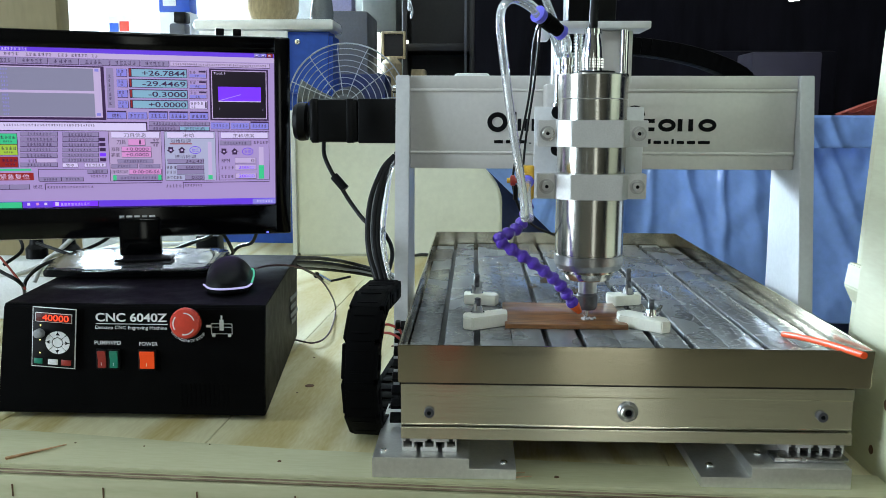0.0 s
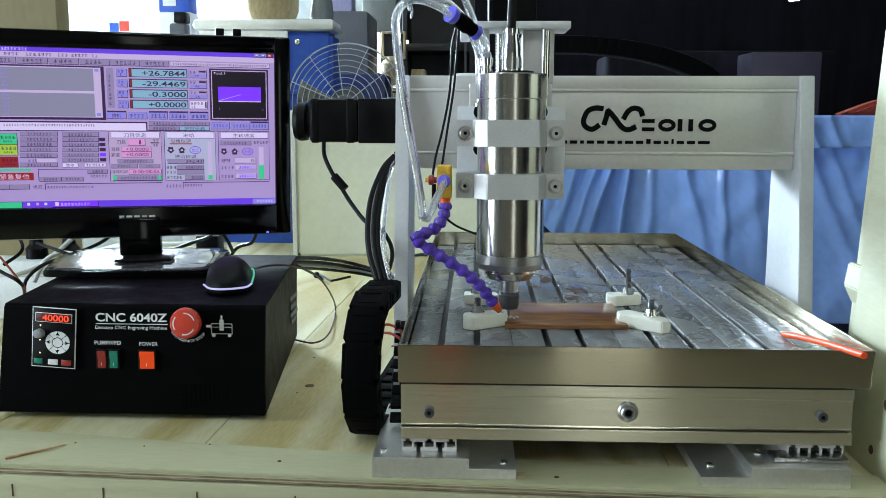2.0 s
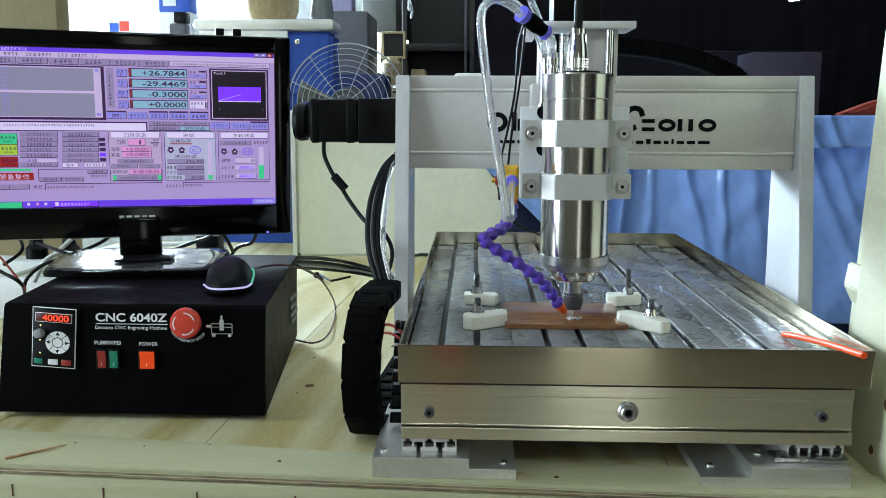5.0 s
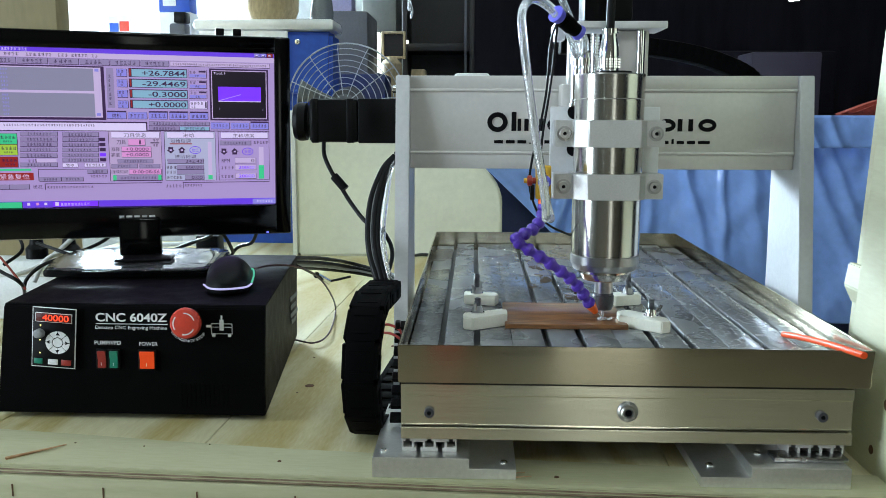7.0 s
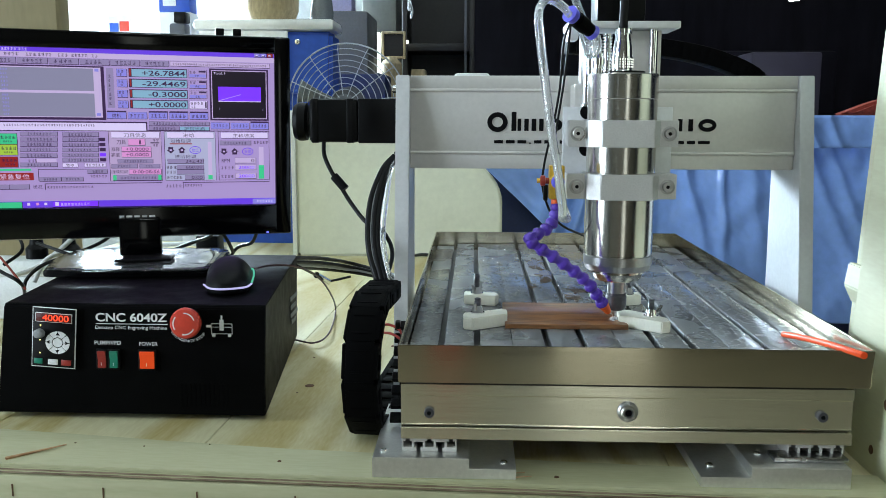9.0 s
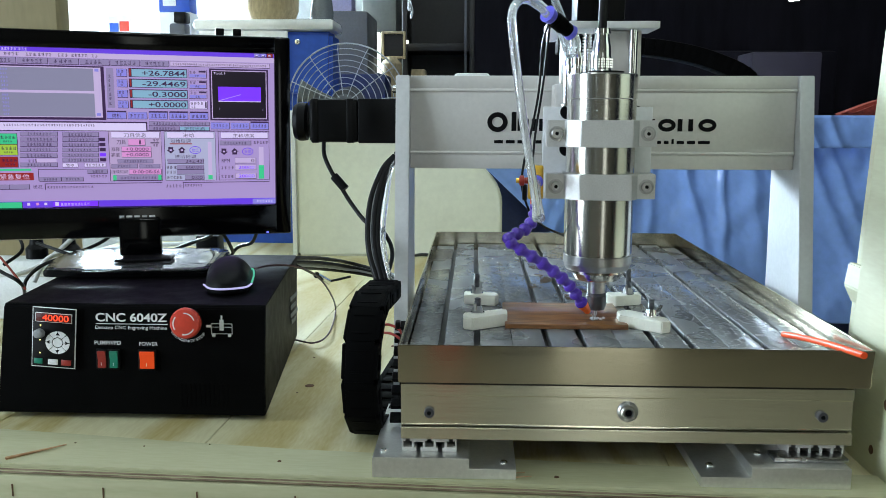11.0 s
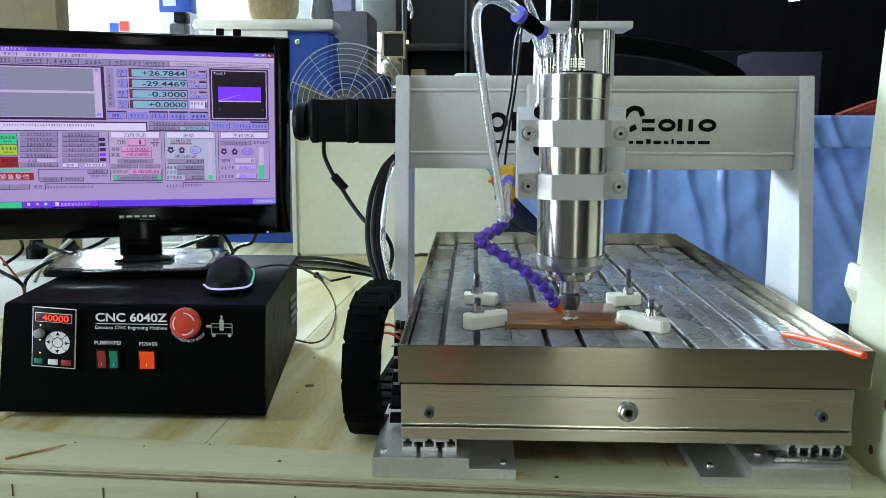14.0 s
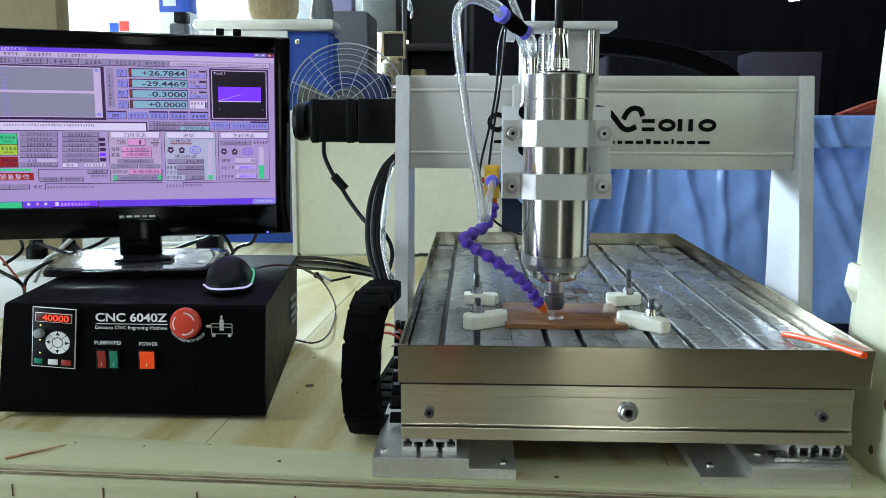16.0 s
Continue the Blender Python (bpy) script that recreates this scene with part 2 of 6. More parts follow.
UI_WHITE = glow("screen_white", (0.62, 0.53, 0.77), 1.0)
SEGRED = glow("red_display_digits", (1.0, 0.06, 0.02), 2.2)
SEGBACK = glow("red_display_back", (0.10, 0.006, 0.004), 0.35)
LAMPORANGE = glow("lit_orange_rocker", (0.85, 0.075, 0.008), 0.55)
LEDCYAN = glow("violet_led", (0.62, 0.58, 0.95), 0.75)
LEDGREEN = glow("green_led", (0.08, 0.55, 0.32), 0.7)
LEDY = glow("yellow_led", (1.0, 0.9, 0.3), 2.0)
LEDB = glow("blue_led", (0.2, 0.2, 1.0), 2.5)


# ---- mesh helpers ----
def quad_box(bm, x0, x1, y0, y1, z0, z1, bevel=0.0, seg=2):
    v = [bm.verts.new((x, y, z)) for z in (z0, z1) for y in (y0, y1) for x in (x0, x1)]
    f = [bm.faces.new([v[i] for i in k]) for k in ((0, 2, 3, 1), (4, 5, 7, 6), (0, 1, 5, 4), (2, 6, 7, 3), (0, 4, 6, 2), (1, 3, 7, 5))]
    if bevel:
        edges = list({e for k in f for e in k.edges})
        bmesh.ops.bevel(bm, geom=edges, offset=bevel, segments=seg, affect="EDGES", profile=0.5, clamp_overlap=True)
    return v


def prism(bm, pts, axis, lo, hi, bevel=0.0):
    """A polygon in the plane across an axis, drawn out from lo to hi along it."""
    def at(p, w):
        return {"x": (w, p[0], p[1]), "y": (p[0], w, p[1]), "z": (p[0], p[1], w)}[axis]
    a, b = [bm.verts.new(at(p, lo)) for p in pts], [bm.verts.new(at(p, hi)) for p in pts]
    f = [bm.faces.new(a), bm.faces.new(b[::-1])]
    f += [bm.faces.new((a[i], b[i], b[(i + 1) % len(a)], a[(i + 1) % len(a)])) for i in range(len(a))]
    bmesh.ops.recalc_face_normals(bm, faces=f)
    if bevel:
        bmesh.ops.bevel(bm, geom=list({e for k in f for e in k.edges}), offset=bevel, segments=2, affect="EDGES", clamp_overlap=True)


def frame_of(d):
    d = Vector(d).normalized()
    u = d.orthogonal().normalized()
    return u, d.cross(u)


def rod(bm, a, b, r, r2=None, seg=20):
    a, b = Vector(a), Vector(b)
    u, w = frame_of(b - a)
    rings = []
    for p, q in ((a, r), (b, r if r2 is None else r2)):
        rings.append([bm.verts.new(p + (u * math.cos(k) + w * math.sin(k)) * q) for k in [2 * math.pi * i / seg for i in range(seg)]])
    for i in range(seg):
        bm.faces.new((rings[0][i], rings[0][(i + 1) % seg], rings[1][(i + 1) % seg], rings[1][i]))
    bm.faces.new(rings[0][::-1])
    bm.faces.new(rings[1])


def lathe(bm, prof, origin, axis=(0, 0, 1), seg=32):
    """A turned body: (radius, height) pairs along an axis."""
    o, d = Vector(origin), Vector(axis).normalized()
    u, w = frame_of(d)
    rings = []
    for r, h in prof:
        r = max(r, 1e-5)
        rings.append([bm.verts.new(o + d * h + (u * math.cos(k) + w * math.sin(k)) * r) for k in [2 * math.pi * i / seg for i in range(seg)]])
    for a, b in zip(rings, rings[1:]):
        for i in range(seg):
            bm.faces.new((a[i], a[(i + 1) % seg], b[(i + 1) % seg], b[i]))
    bm.faces.new(rings[0][::-1])
    bm.faces.new(rings[-1])


def smooth_path(pts, steps=6):
    p = [Vector(q) for q in pts]
    p = [p[0] * 2 - p[1]] + p + [p[-1] * 2 - p[-2]]
    out = []
    for i in range(1, len(p) - 2):
        for k in range(steps):
            t = k / steps
            a, b, c, d = p[i - 1:i + 3]
            out.append(0.5 * ((2 * b) + (c - a) * t + (2 * a - 5 * b + 4 * c - d) * t * t + (3 * b - a - 3 * c + d) * t ** 3))
    return out + [p[-2]]


def tube(bm, pts, r, seg=10, steps=6):
    p = smooth_path(pts, steps)
    u = frame_of(p[1] - p[0])[0]
    rings = []
    for i, q in enumerate(p):
        d = (p[min(i + 1, len(p) - 1)] - p[max(i - 1, 0)]).normalized()
        u = (u - d * u.dot(d)).normalized()
        w = d.cross(u)
        rings.append([bm.verts.new(q + (u * math.cos(k) + w * math.sin(k)) * r) for k in [2 * math.pi * j / seg for j in range(seg)]])
    for a, b in zip(rings, rings[1:]):
        for j in range(seg):
            bm.faces.new((a[j], a[(j + 1) % seg], b[(j + 1) % seg], b[j]))
    bm.faces.new(rings[0][::-1])
    bm.faces.new(rings[-1])


def part(name, bm, material, parent=None, label="", at=None, sharp=28):
    me = bpy.data.meshes.new(name)
    bm.normal_update()
    bm.to_mesh(me)
    bm.free()
    me.polygons.foreach_set("use_smooth", [True] * len(me.polygons))
    me.set_sharp_from_angle(angle=radians(sharp))
    me.materials.append(material)
    ob = new(name, me)
    if parent:
        ob.parent = parent
    if at is not None:
        ob.matrix_basis = at
    return tagged(ob, label)


def again(ob, m, parent):
    """One more piece on the same mesh."""
    c = new(ob.name.split(".")[0], ob.data)
    c.parent = parent
    c.matrix_basis = m
    return c


def boxp(name, material, parent, x0, x1, y0, y1, z0, z1, bevel=0.001, label="", at=None):
    bm = bmesh.new()
    quad_box(bm, x0, x1, y0, y1, z0, z1, bevel)
    return part(name, bm, material, parent, label, at)


def rodp(name, material, parent, a, b, r, r2=None, label="", seg=24):
    bm = bmesh.new()
    rod(bm, a, b, r, r2, seg)
    return part(name, bm, material, parent, label)


def lathep(name, material, parent, prof, origin, axis=(0, 0, 1), label="", seg=40):
    bm = bmesh.new()
    lathe(bm, prof, origin, axis, seg)
    return part(name, bm, material, parent, label)


def tubep(name, material, parent, pts, r, label="", seg=10):
    bm = bmesh.new()
    tube(bm, pts, r, seg)
    return part(name, bm, material, parent, label, sharp=60)


def thing(name, label, category, at=None, group="", kind=""):
    ob = new(name)
    ob.empty_display_size = 0.02
    if at is not None:
        ob.matrix_basis = at
    return tagged(ob, label, category, group, kind)


def words(name, text, material, parent, m, width, height, label="", bold=0.0, italic=0.0):
    """Lettering as a thin raised mesh, its width and height in metres, its lower left corner at m (x along, y up)."""
    cu = bpy.data.curves.new(name, "FONT")
    cu.body, cu.extrude, cu.offset, cu.shear = text, 0.0, bold, italic
    tmp = bpy.data.objects.new("tmp", cu)
    scene.collection.objects.link(tmp)
    bpy.context.view_layer.update()
    me = bpy.data.meshes.new_from_object(tmp.evaluated_get(bpy.context.evaluated_depsgraph_get()))
    bpy.data.objects.remove(tmp)
    xs = [v.co.x for v in me.vertices]
    ys = [v.co.y for v in me.vertices]
    sx, sy = width / (max(xs) - min(xs)), height / (max(ys) - min(ys))
    for v in me.vertices:
        v.co = ((v.co.x - min(xs)) * sx, (v.co.y - min(ys)) * sy, 0.0004)
    me.materials.clear()
    me.materials.append(material)
    me.name = name
    ob = new(name, me)
    ob.parent = parent
    ob.matrix_basis = m
    return tagged(ob, label)


def strip(bm, m, pts, w, depth=0.0004):
    """A flat ribbon through 2D points, for printed lines, in the plane of m."""
    p = [Vector((x, y, 0)) for x, y in pts]
    closed = (p[0] - p[-1]).length < 1e-6
    if closed:
        p = p[:-1]
    n = len(p)
    rails = []
    for i, q in enumerate(p):
        a = p[(i - 1) % n] if closed or i else q
        b = p[(i + 1) % n] if closed or i < n - 1 else q
        d0, d1 = (q - a), (b - q)
        d0 = (d0 if d0.length > 1e-7 else d1).normalized()
        d1 = (d1 if d1.length > 1e-7 else d0).normalized()
        t = (d0 + d1).normalized()
        k = min(2.0, 1 / max(0.3, t.dot(d1)))
        s = Vector((-t.y, t.x, 0)) * (w / 2 * k)
        rails.append([bm.verts.new(m @ (q + e + Vector((0, 0, depth)))) for e in (-s, s)])
    for i in range(n if closed else n - 1):
        a, b = rails[i], rails[(i + 1) % n]
        bm.faces.new((a[0], b[0], b[1], a[1]))


FACE = pose(0, 0, 0, 90)  # x along, y up, towards the viewer


# ---- room ----
def room():
    bm = bmesh.new()
    quad_box(bm, -3.2, 3.2, -3.7, 3.9, -0.86, -0.80)
    tagged(part("floor", bm, FLOORC), "pale beige workshop floor", "floor", kind="structure")
    bm = bmesh.new()
    quad_box(bm, -3.2, 3.2, -3.7, 3.9, 1.95, 2.0)
    tagged(part("ceiling", bm, CEIL), "dull painted workshop ceiling", "ceiling", kind="structure")
    bm = bmesh.new()
    quad_box(bm, -3.1, -2.55, 3.6, 3.75, -0.8, 1.95)
    quad_box(bm, -2.55, -1.05, 3.6, 3.75, -0.8, 0.45)
    quad_box(bm, -2.55, -1.05, 3.6, 3.75, 1.6, 1.95)
    quad_box(bm, -1.05, 0.0, 3.6, 3.75, -0.8, 1.95)
    tagged(part("wall_north", bm, WALL), "greyish plaster wall with a bright window opening", "wall", kind="structure")
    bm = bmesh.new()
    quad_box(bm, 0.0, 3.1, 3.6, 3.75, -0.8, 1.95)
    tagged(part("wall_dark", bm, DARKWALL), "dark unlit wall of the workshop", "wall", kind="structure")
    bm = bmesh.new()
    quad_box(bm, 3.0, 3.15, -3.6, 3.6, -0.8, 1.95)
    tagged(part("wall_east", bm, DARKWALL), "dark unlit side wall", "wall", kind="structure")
    bm = bmesh.new()
    quad_box(bm, -3.15, -3.0, -3.6, -1.5, -0.8, 1.95)
    quad_box(bm, -3.15, -3.0, -0.3, 3.6, -0.8, 1.95)
    quad_box(bm, -3.15, -3.0, -1.5, -0.3, 1.65, 1.95)
    tagged(part("wall_west", bm, WALL), "grey plaster side wall with a doorway", "wall", kind="structure")
    bm = bmesh.new()
    quad_box(bm, -3.0, 0.50, -3.75, -3.6, -0.8, 1.95)
    quad_box(bm, 1.02, 3.0, -3.75, -3.6, -0.8, 1.95)
    quad_box(bm, 0.50, 1.02, -3.75, -3.6, 1.2, 1.95)
    tagged(part("wall_south", bm, OLIVE), "grey plaster wall behind the viewer", "wall", kind="structure")
    tagged(boxp("entrance_backdrop", DIMDAY, None, 0.2, 1.4, -4.12, -4.1, -0.8, 1.4, 0), "plain daylight outside the open entrance", "backdrop", kind="structure")
    tagged(boxp("locker", GREYCOL, None, 0.24, 0.42, -3.58, -3.2, -0.80, 0.9, 0.006), "dark grey metal locker mirrored in the router front", "locker")
    tagged(boxp("red_crate", REDCLOTH, None, -0.12, 0.04, -3.5, -3.1, -0.80, -0.34, 0.02), "red plastic crate mirrored in the router front", "crate")
    win = tagged(new("window_1"), "overexposed bright window in the plaster wall", "window", kind="structure")
    for x in (-2.55, -1.82, -1.09):
        boxp("window_frame", WHITEPL, win, x, x + 0.04, 3.62, 3.68, 0.45, 1.6, 0.004)
    for z in (0.45, 1.56):
        boxp("window_frame", WHITEPL, win, -2.51, -1.09, 3.625, 3.675, z, z + 0.04, 0.004)
    for x in (-2.51, -1.78):
        p = boxp("pane", FILM, win, x, x + 0.69, 3.645, 3.65, 0.49, 1.56, 0)
        p.visible_shadow = False
    boxp("sky_backdrop", DAY, None, -3.0, -0.6, 4.1, 4.12, 0.1, 1.9, 0)
    tagged(bpy.data.objects["sky_backdrop"], "plain white daylight outside the window", "backdrop", kind="structure")
    b = boxp("doorway_backdrop", DAY, None, -3.6, -3.58, -1.7, -0.1, -0.8, 1.75, 0)
    tagged(b, "plain daylight outside the doorway", "backdrop", kind="structure")
    # the last batten is only added to house the fill lamp over the drape
    for x, y in ((-0.5, 0.1), (0.2, -1.3), (0.6, -2.4), (0.45, 1.15)):
        lamp = thing("ceiling_lamp", "white fluorescent batten lamp under the ceiling, out of view", "lamp", pose(x, y, 1.9), "ceiling lamps")
        boxp("housing", WHITEPL, lamp, -0.64, 0.64, -0.04, 0.04, 0.0, 0.05, 0.006)
        rodp("tube", TUBEGLOW, lamp, (-0.6, 0, -0.02), (0.6, 0, -0.02), 0.013)


# ---- crate bench ----
def bench():
    """Plywood crate bottom on which the machine stands."""
    d = pose(-0.42, 0.0133, 0, 0, 0, -3.05)
    desk = tagged(new("workbench"), "pale plywood and pine bench with a raw front edge", "workbench", kind="structure")
    desk.matrix_basis = d
    # pine boards behind the front strip
    widths = (0.30, 0.24, 0.27, 0.22, 0.29, 0.25)
    x = -0.62
    for i, w in enumerate(widths):
        bm = bmesh.new()
        quad_box(bm, x, x + w - 0.0005, 0.03, 1.62, -0.022, -0.004, 0.0008, 1)
        part("board", bm, PINE, desk)
        x += w
    bm = bmesh.new()
    prism(bm, [(-0.62, 0.0), (0.95, 0.0), (0.95, 0.055), (0.381, 0.0665), (0.297, 0.0684), (0.150, 0.0791), (0.047, 0.0884), (-0.056, 0.0966), (-0.62, 0.142)], "z", -0.0035, 0.0, 0.0006)
    part("front_strip", bm, PLYTOP, desk, "pale poplar plywood strip along the front edge")
    # layered edge and the apron under it
    for i in range(4):
        z = -0.0036 - i * 0.0016
        boxp("ply_layer", PLYEDGE if i % 2 else PLYTOP, desk, -0.62, 0.95, -0.0004 - 0.0006 * (i % 2), 0.03, z - 0.0015, z, 0.0003)
    boxp("apron", PLYTOP, desk, -0.62, 0.95, -0.004, 0.012, -0.16, -0.0112, 0.001)
    for i in range(14):
        x = 0.012 + (i - 4) * 0.103 + 0.006 * math.sin(i * 7)
        boxp("nail_slot", KNOT, desk, x, x + 0.0016, -0.0046, -0.002, -0.0325 + 0.002 * math.sin(i), -0.0205, 0.0002)
    for x, y, r in ((0.29, 0.033, 0.0022), (0.58, 0.02, 0.0026), (0.13, 0.06, 0.0010), (0.05, 0.062, 0.0012), (0.2, 0.072, 0.001)):
        lathep("nail_hole", KNOT, desk, [(r, 0), (r * 0.9, 0.0006)], (x, y, 0.0), seg=14)
    for x, y, r in ((0.2561, 0.3038, 0.0065), (0.2292, 0.4425, 0.0020), (0.247, 0.272, 0.0016), (0.10, 0.35, 0.004), (0.34, 0.52, 0.004)):
        lathep("knot", KNOT, desk, [(r, 0), (r * 0.9, 0.0006)], (x, y, -0.004), seg=16)
    for a, b, r in (((0.532, 0.012, 0.001), (0.555, 0.006, 0.006), 0.0007), ((0.53, 0.022, 0.001), (0.548, 0.024, 0.002), 0.0008), ((0.0, 0.01, 0.001), (0.045, 0.052, 0.002), 0.002)):
        tagged(rodp("wood_splinter", SPLINT, None, d @ Vector(a), d @ Vector(b), r, r * 0.4, seg=6), "loose wood splinter on the plywood bench", "splinter", "splinters")
    for x, y in ((-0.55, 0.05), (0.87, 0.05), (-0.55, 1.52), (0.87, 1.52)):
        boxp("leg", PINE, desk, x - 0.03, x + 0.03, y - 0.025, y + 0.03, -0.80, -0.0225, 0.003)
    side = tagged(new("crate_panel"), "pale pine plywood side panel leaning outward", "panel", kind="structure")
    side.matrix_basis = pose(0.4872, 0, 0, 0, 2.65, 0)
    boxp("sheet", PLYSIDE, side, 0.0, 0.014, -0.05, 0.115, -0.12, 0.62, 0.001)
    bm = bmesh.new()
    prism(bm, [(0.0035, 0.172), (0.0062, 0.198), (0.0145, 0.198), (0.0145, 0.152)], "y", 0.118, 0.16, 0.0015)
    part("cleat", bm, PLYSIDE, side, "sawn pine cleat behind the panel edge")
    boxp("cleat", PLYSIDE, side, 0.015, 0.040, 0.118, 0.16, -0.12, 0.62, 0.002)
    boxp("cleat", PLYSIDE, side, -0.0045, -0.0005, 0.085, 0.114, 0.435, 0.470, 0.001)
    for y, z, r in ((0.02, 0.075, 0.006), (-0.03, 0.03, 0.004), (0.04, 0.02, 0.005), (0.05, 0.28, 0.004)):
        lathep("knot", KNOT, side, [(r, 0), (r * 0.8, 0.0006)], (0.0, y, z), (-1, 0, 0), seg=14)
    # widened to the left, out of view, to keep window light off the bench front
    post = boxp("crate_post", CARD, None, -1.30, -0.80, 1.00, 1.06, -0.02, 1.2, 0.003)
    tagged(post, "brown board standing at the crate corner", "board", kind="structure")


# ---- machine ----
def machine():
    r = thing("cnc_router", "silver aluminium benchtop router with a gantry and a water tray", "machine")
    # feet
    for side, (x0, x1, xs) in enumerate(((-0.026, 0.119, 0.0715), (0.300, 0.4455, 0.349))):
        bm = bmesh.new()
        if side == 0:
            prism(bm, [(x0, 0), (x1, 0), (x1, 0.0105), (xs, 0.0105), (xs, 0.0212), (x0, 0.0212)], "y", -0.006, 0.16, 0.0006)
        else:
            prism(bm, [(x0, 0), (x1, 0), (x1, 0.0212), (xs, 0.0212), (xs, 0.0105), (x0, 0.0105)], "y", -0.016, 0.16, 0.0006)
        foot = part("foot", bm, FOOTMETAL, r, "milled stepped aluminium foot")
        for fx, fy, fz in (((x0 + 0.010, 0.012, 0.0212), (x0 + 0.03, 0.045, 0.0212), (x1 - 0.012, 0.012, 0.0105)) if side == 0 else ((x0 + 0.016, 0.015, 0.0105), (xs + 0.016, 0.02, 0.0212), (x1 - 0.02, 0.02, 0.0212))):
            lathep("screw", CHROME, foot, [(0.004, 0), (0.004, 0.0012), (0.0028, 0.0022), (0.001, 0.0022)], (fx, fy, fz), seg=16)
    # slotted rails between feet and frame
    for x0 in (0.003, 0.3925):
        bm = bmesh.new()
        w, h = 0.0555, 0.0145
        z0 = 0.0214
        lower, upper = [(0, 0)], []
        for k in range(5):
            c = (k + 0.5) / 5
            if k % 2:
                lower += [(c - 0.04, 0), (c - 0.04, 0.25), (c - 0.08, 0.25), (c - 0.08, 0.7), (c + 0.08, 0.7), (c + 0.08, 0.25), (c + 0.04, 0.25), (c + 0.04, 0)]
            else:
                upper += [(c - 0.04, 1), (c - 0.04, 0.75), (c - 0.08, 0.75), (c - 0.08, 0.3), (c + 0.08, 0.3), (c + 0.08, 0.75), (c + 0.04, 0.75), (c + 0.04, 1)]
        pts = lower + [(1, 0), (1, 1)] + upper[::-1] + [(0, 1)]
        prism(bm, [(x0 + a * w, z0 + b * h) for a, b in pts], "y", 0.012, 0.80)
        part("slotted_rail", bm, ALU, r)
    boxp("nut_block", STEEL, r, 0.375, 0.448, -0.002, 0.02, 0.0215, 0.026, 0.001)
    # base frame front
    bm = bmesh.new()
    prism(bm, [(0.012, 0.0365), (0.0075, 0.0365), (0.0075, 0.0484), (0.0095, 0.0490), (0.0170, 0.0490), (0.0170, 0.0503), (0.0098, 0.0503), (0.0100, 0.0515), (0.0108, 0.0518), (0.0108, 0.081), (0.009, 0.0825), (0.009, 0.0934), (0.05, 0.0934), (0.05, 0.0365)], "x", 0.0021, 0.4535)
    part("front_beam", bm, ALU_BRUSH, r, "brushed aluminium front profile with a bright groove")
    # added dark filler that draws the shadow line below the tray
    boxp("tray_gap_shade", NUT, r, 0.006, 0.450, 0.022, 0.050, 0.0936, 0.0983, 0.0005, "dark strip added as the shade in the gap under the tray")
    for x0, x1 in ((0.004, 0.03), (0.425, 0.4515)):
        boxp("side_beam", ALU, r, x0, x1, 0.05, 0.82, 0.0365, 0.0975, 0.001)
    for x, z in ((0.0308, 0.0640), (0.4232, 0.0655)):
        b = lathep("cap_screw", NUT, r, [(0.0052, 0), (0.0052, 0.0045), (0.0046, 0.0052), (0.0025, 0.0052), (0.0025, 0.003)], (x, 0.011, z), (0, -1, 0), seg=20)
    lathep("bearing_cap", STEEL, r, [(0.0105, 0), (0.0105, 0.002), (0.0088, 0.0035), (0.0080, 0.0035), (0.0080, 0.006), (0.0066, 0.008), (0.0048, 0.008), (0.0035, 0.0055), (0.001, 0.0055)], (0.2308, 0.011, 0.0675), (0, -1, 0), "chromed bearing cap with a recessed socket screw")
    rodp("cap_socket", INK, r, (0.2308, 0.0055, 0.0675), (0.2308, 0.0050, 0.0675), 0.0034)
    for x, z in ((0.0308, 0.0640), (0.4232, 0.0655)):
        rodp("screw_socket", INK, r, (x, 0.0060, z), (x, 0.0056, z), 0.0024, seg=6)
    # tray
    W, L, t = 0.4655, 0.85, 0.0022
    z0, z1, zb = 0.0985, 0.137, 0.1015
    tray = tagged(new("tray"), "folded stainless steel water tray")
    tray.parent = r
    bm = bmesh.new()
    prism(bm, [(0.0, z1), (W, z1 - 0.0006), (W - 0.003, z0), (0.0005, z0)], "y", -t, 0.0, 0.0005)
    part("tray_wall", bm, STAINLESS, tray)
    bm = bmesh.new()
    prism(bm, [(0.0, z1), (W, z1), (W, z0), (0.0, z0)], "y", L, L + t, 0.0005)
    part("tray_wall", bm, STAINLESS, tray)
    boxp("tray_wall", STAINLESS, tray, 0.0, t, 0.0003, L - 0.0003, z0, z1, 0.0004)
    boxp("tray_wall", STAINLESS, tray, W - t, W, 0.0003, L - 0.0003, z0, z1, 0.0004)
    boxp("tray_floor", STAINLESS, tray, t, W - t, 0.0003, L - 0.0003, z0, zb, 0)
    # slotted table planks in the tray
    slots = (0.0395, 0.079, 0.157, 0.196, 0.275, 0.3125, 0.3905, 0.432)
    runs = [(0.004, 0.0359, 0.1105)]
    for a, b in zip(slots, slots[1:]):
        if b - a > 0.06:
            mid = (a + b) / 2
            runs += [(a + 0.0036, mid - 0.0003, 0.1148), (mid + 0.0003, b - 0.0036, 0.11475)]
        else:
            runs += [(a + 0.0036, b - 0.0036, 0.1148)]
    runs += [(0.4356, 0.4625, 0.1105)]
    for a, b, z in runs:
        boxp("table_plank", TABLE, r, a, b, 0.015, 0.842, 0.1012, z, 0.0006)
    # slot floors in a darker metal: the shade down there is in the colour
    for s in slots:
        boxp("slot_floor", SLOT_SHADE, r, s - 0.0036, s + 0.0036, 0.016, 0.84, 0.1014, 0.1035, 0)
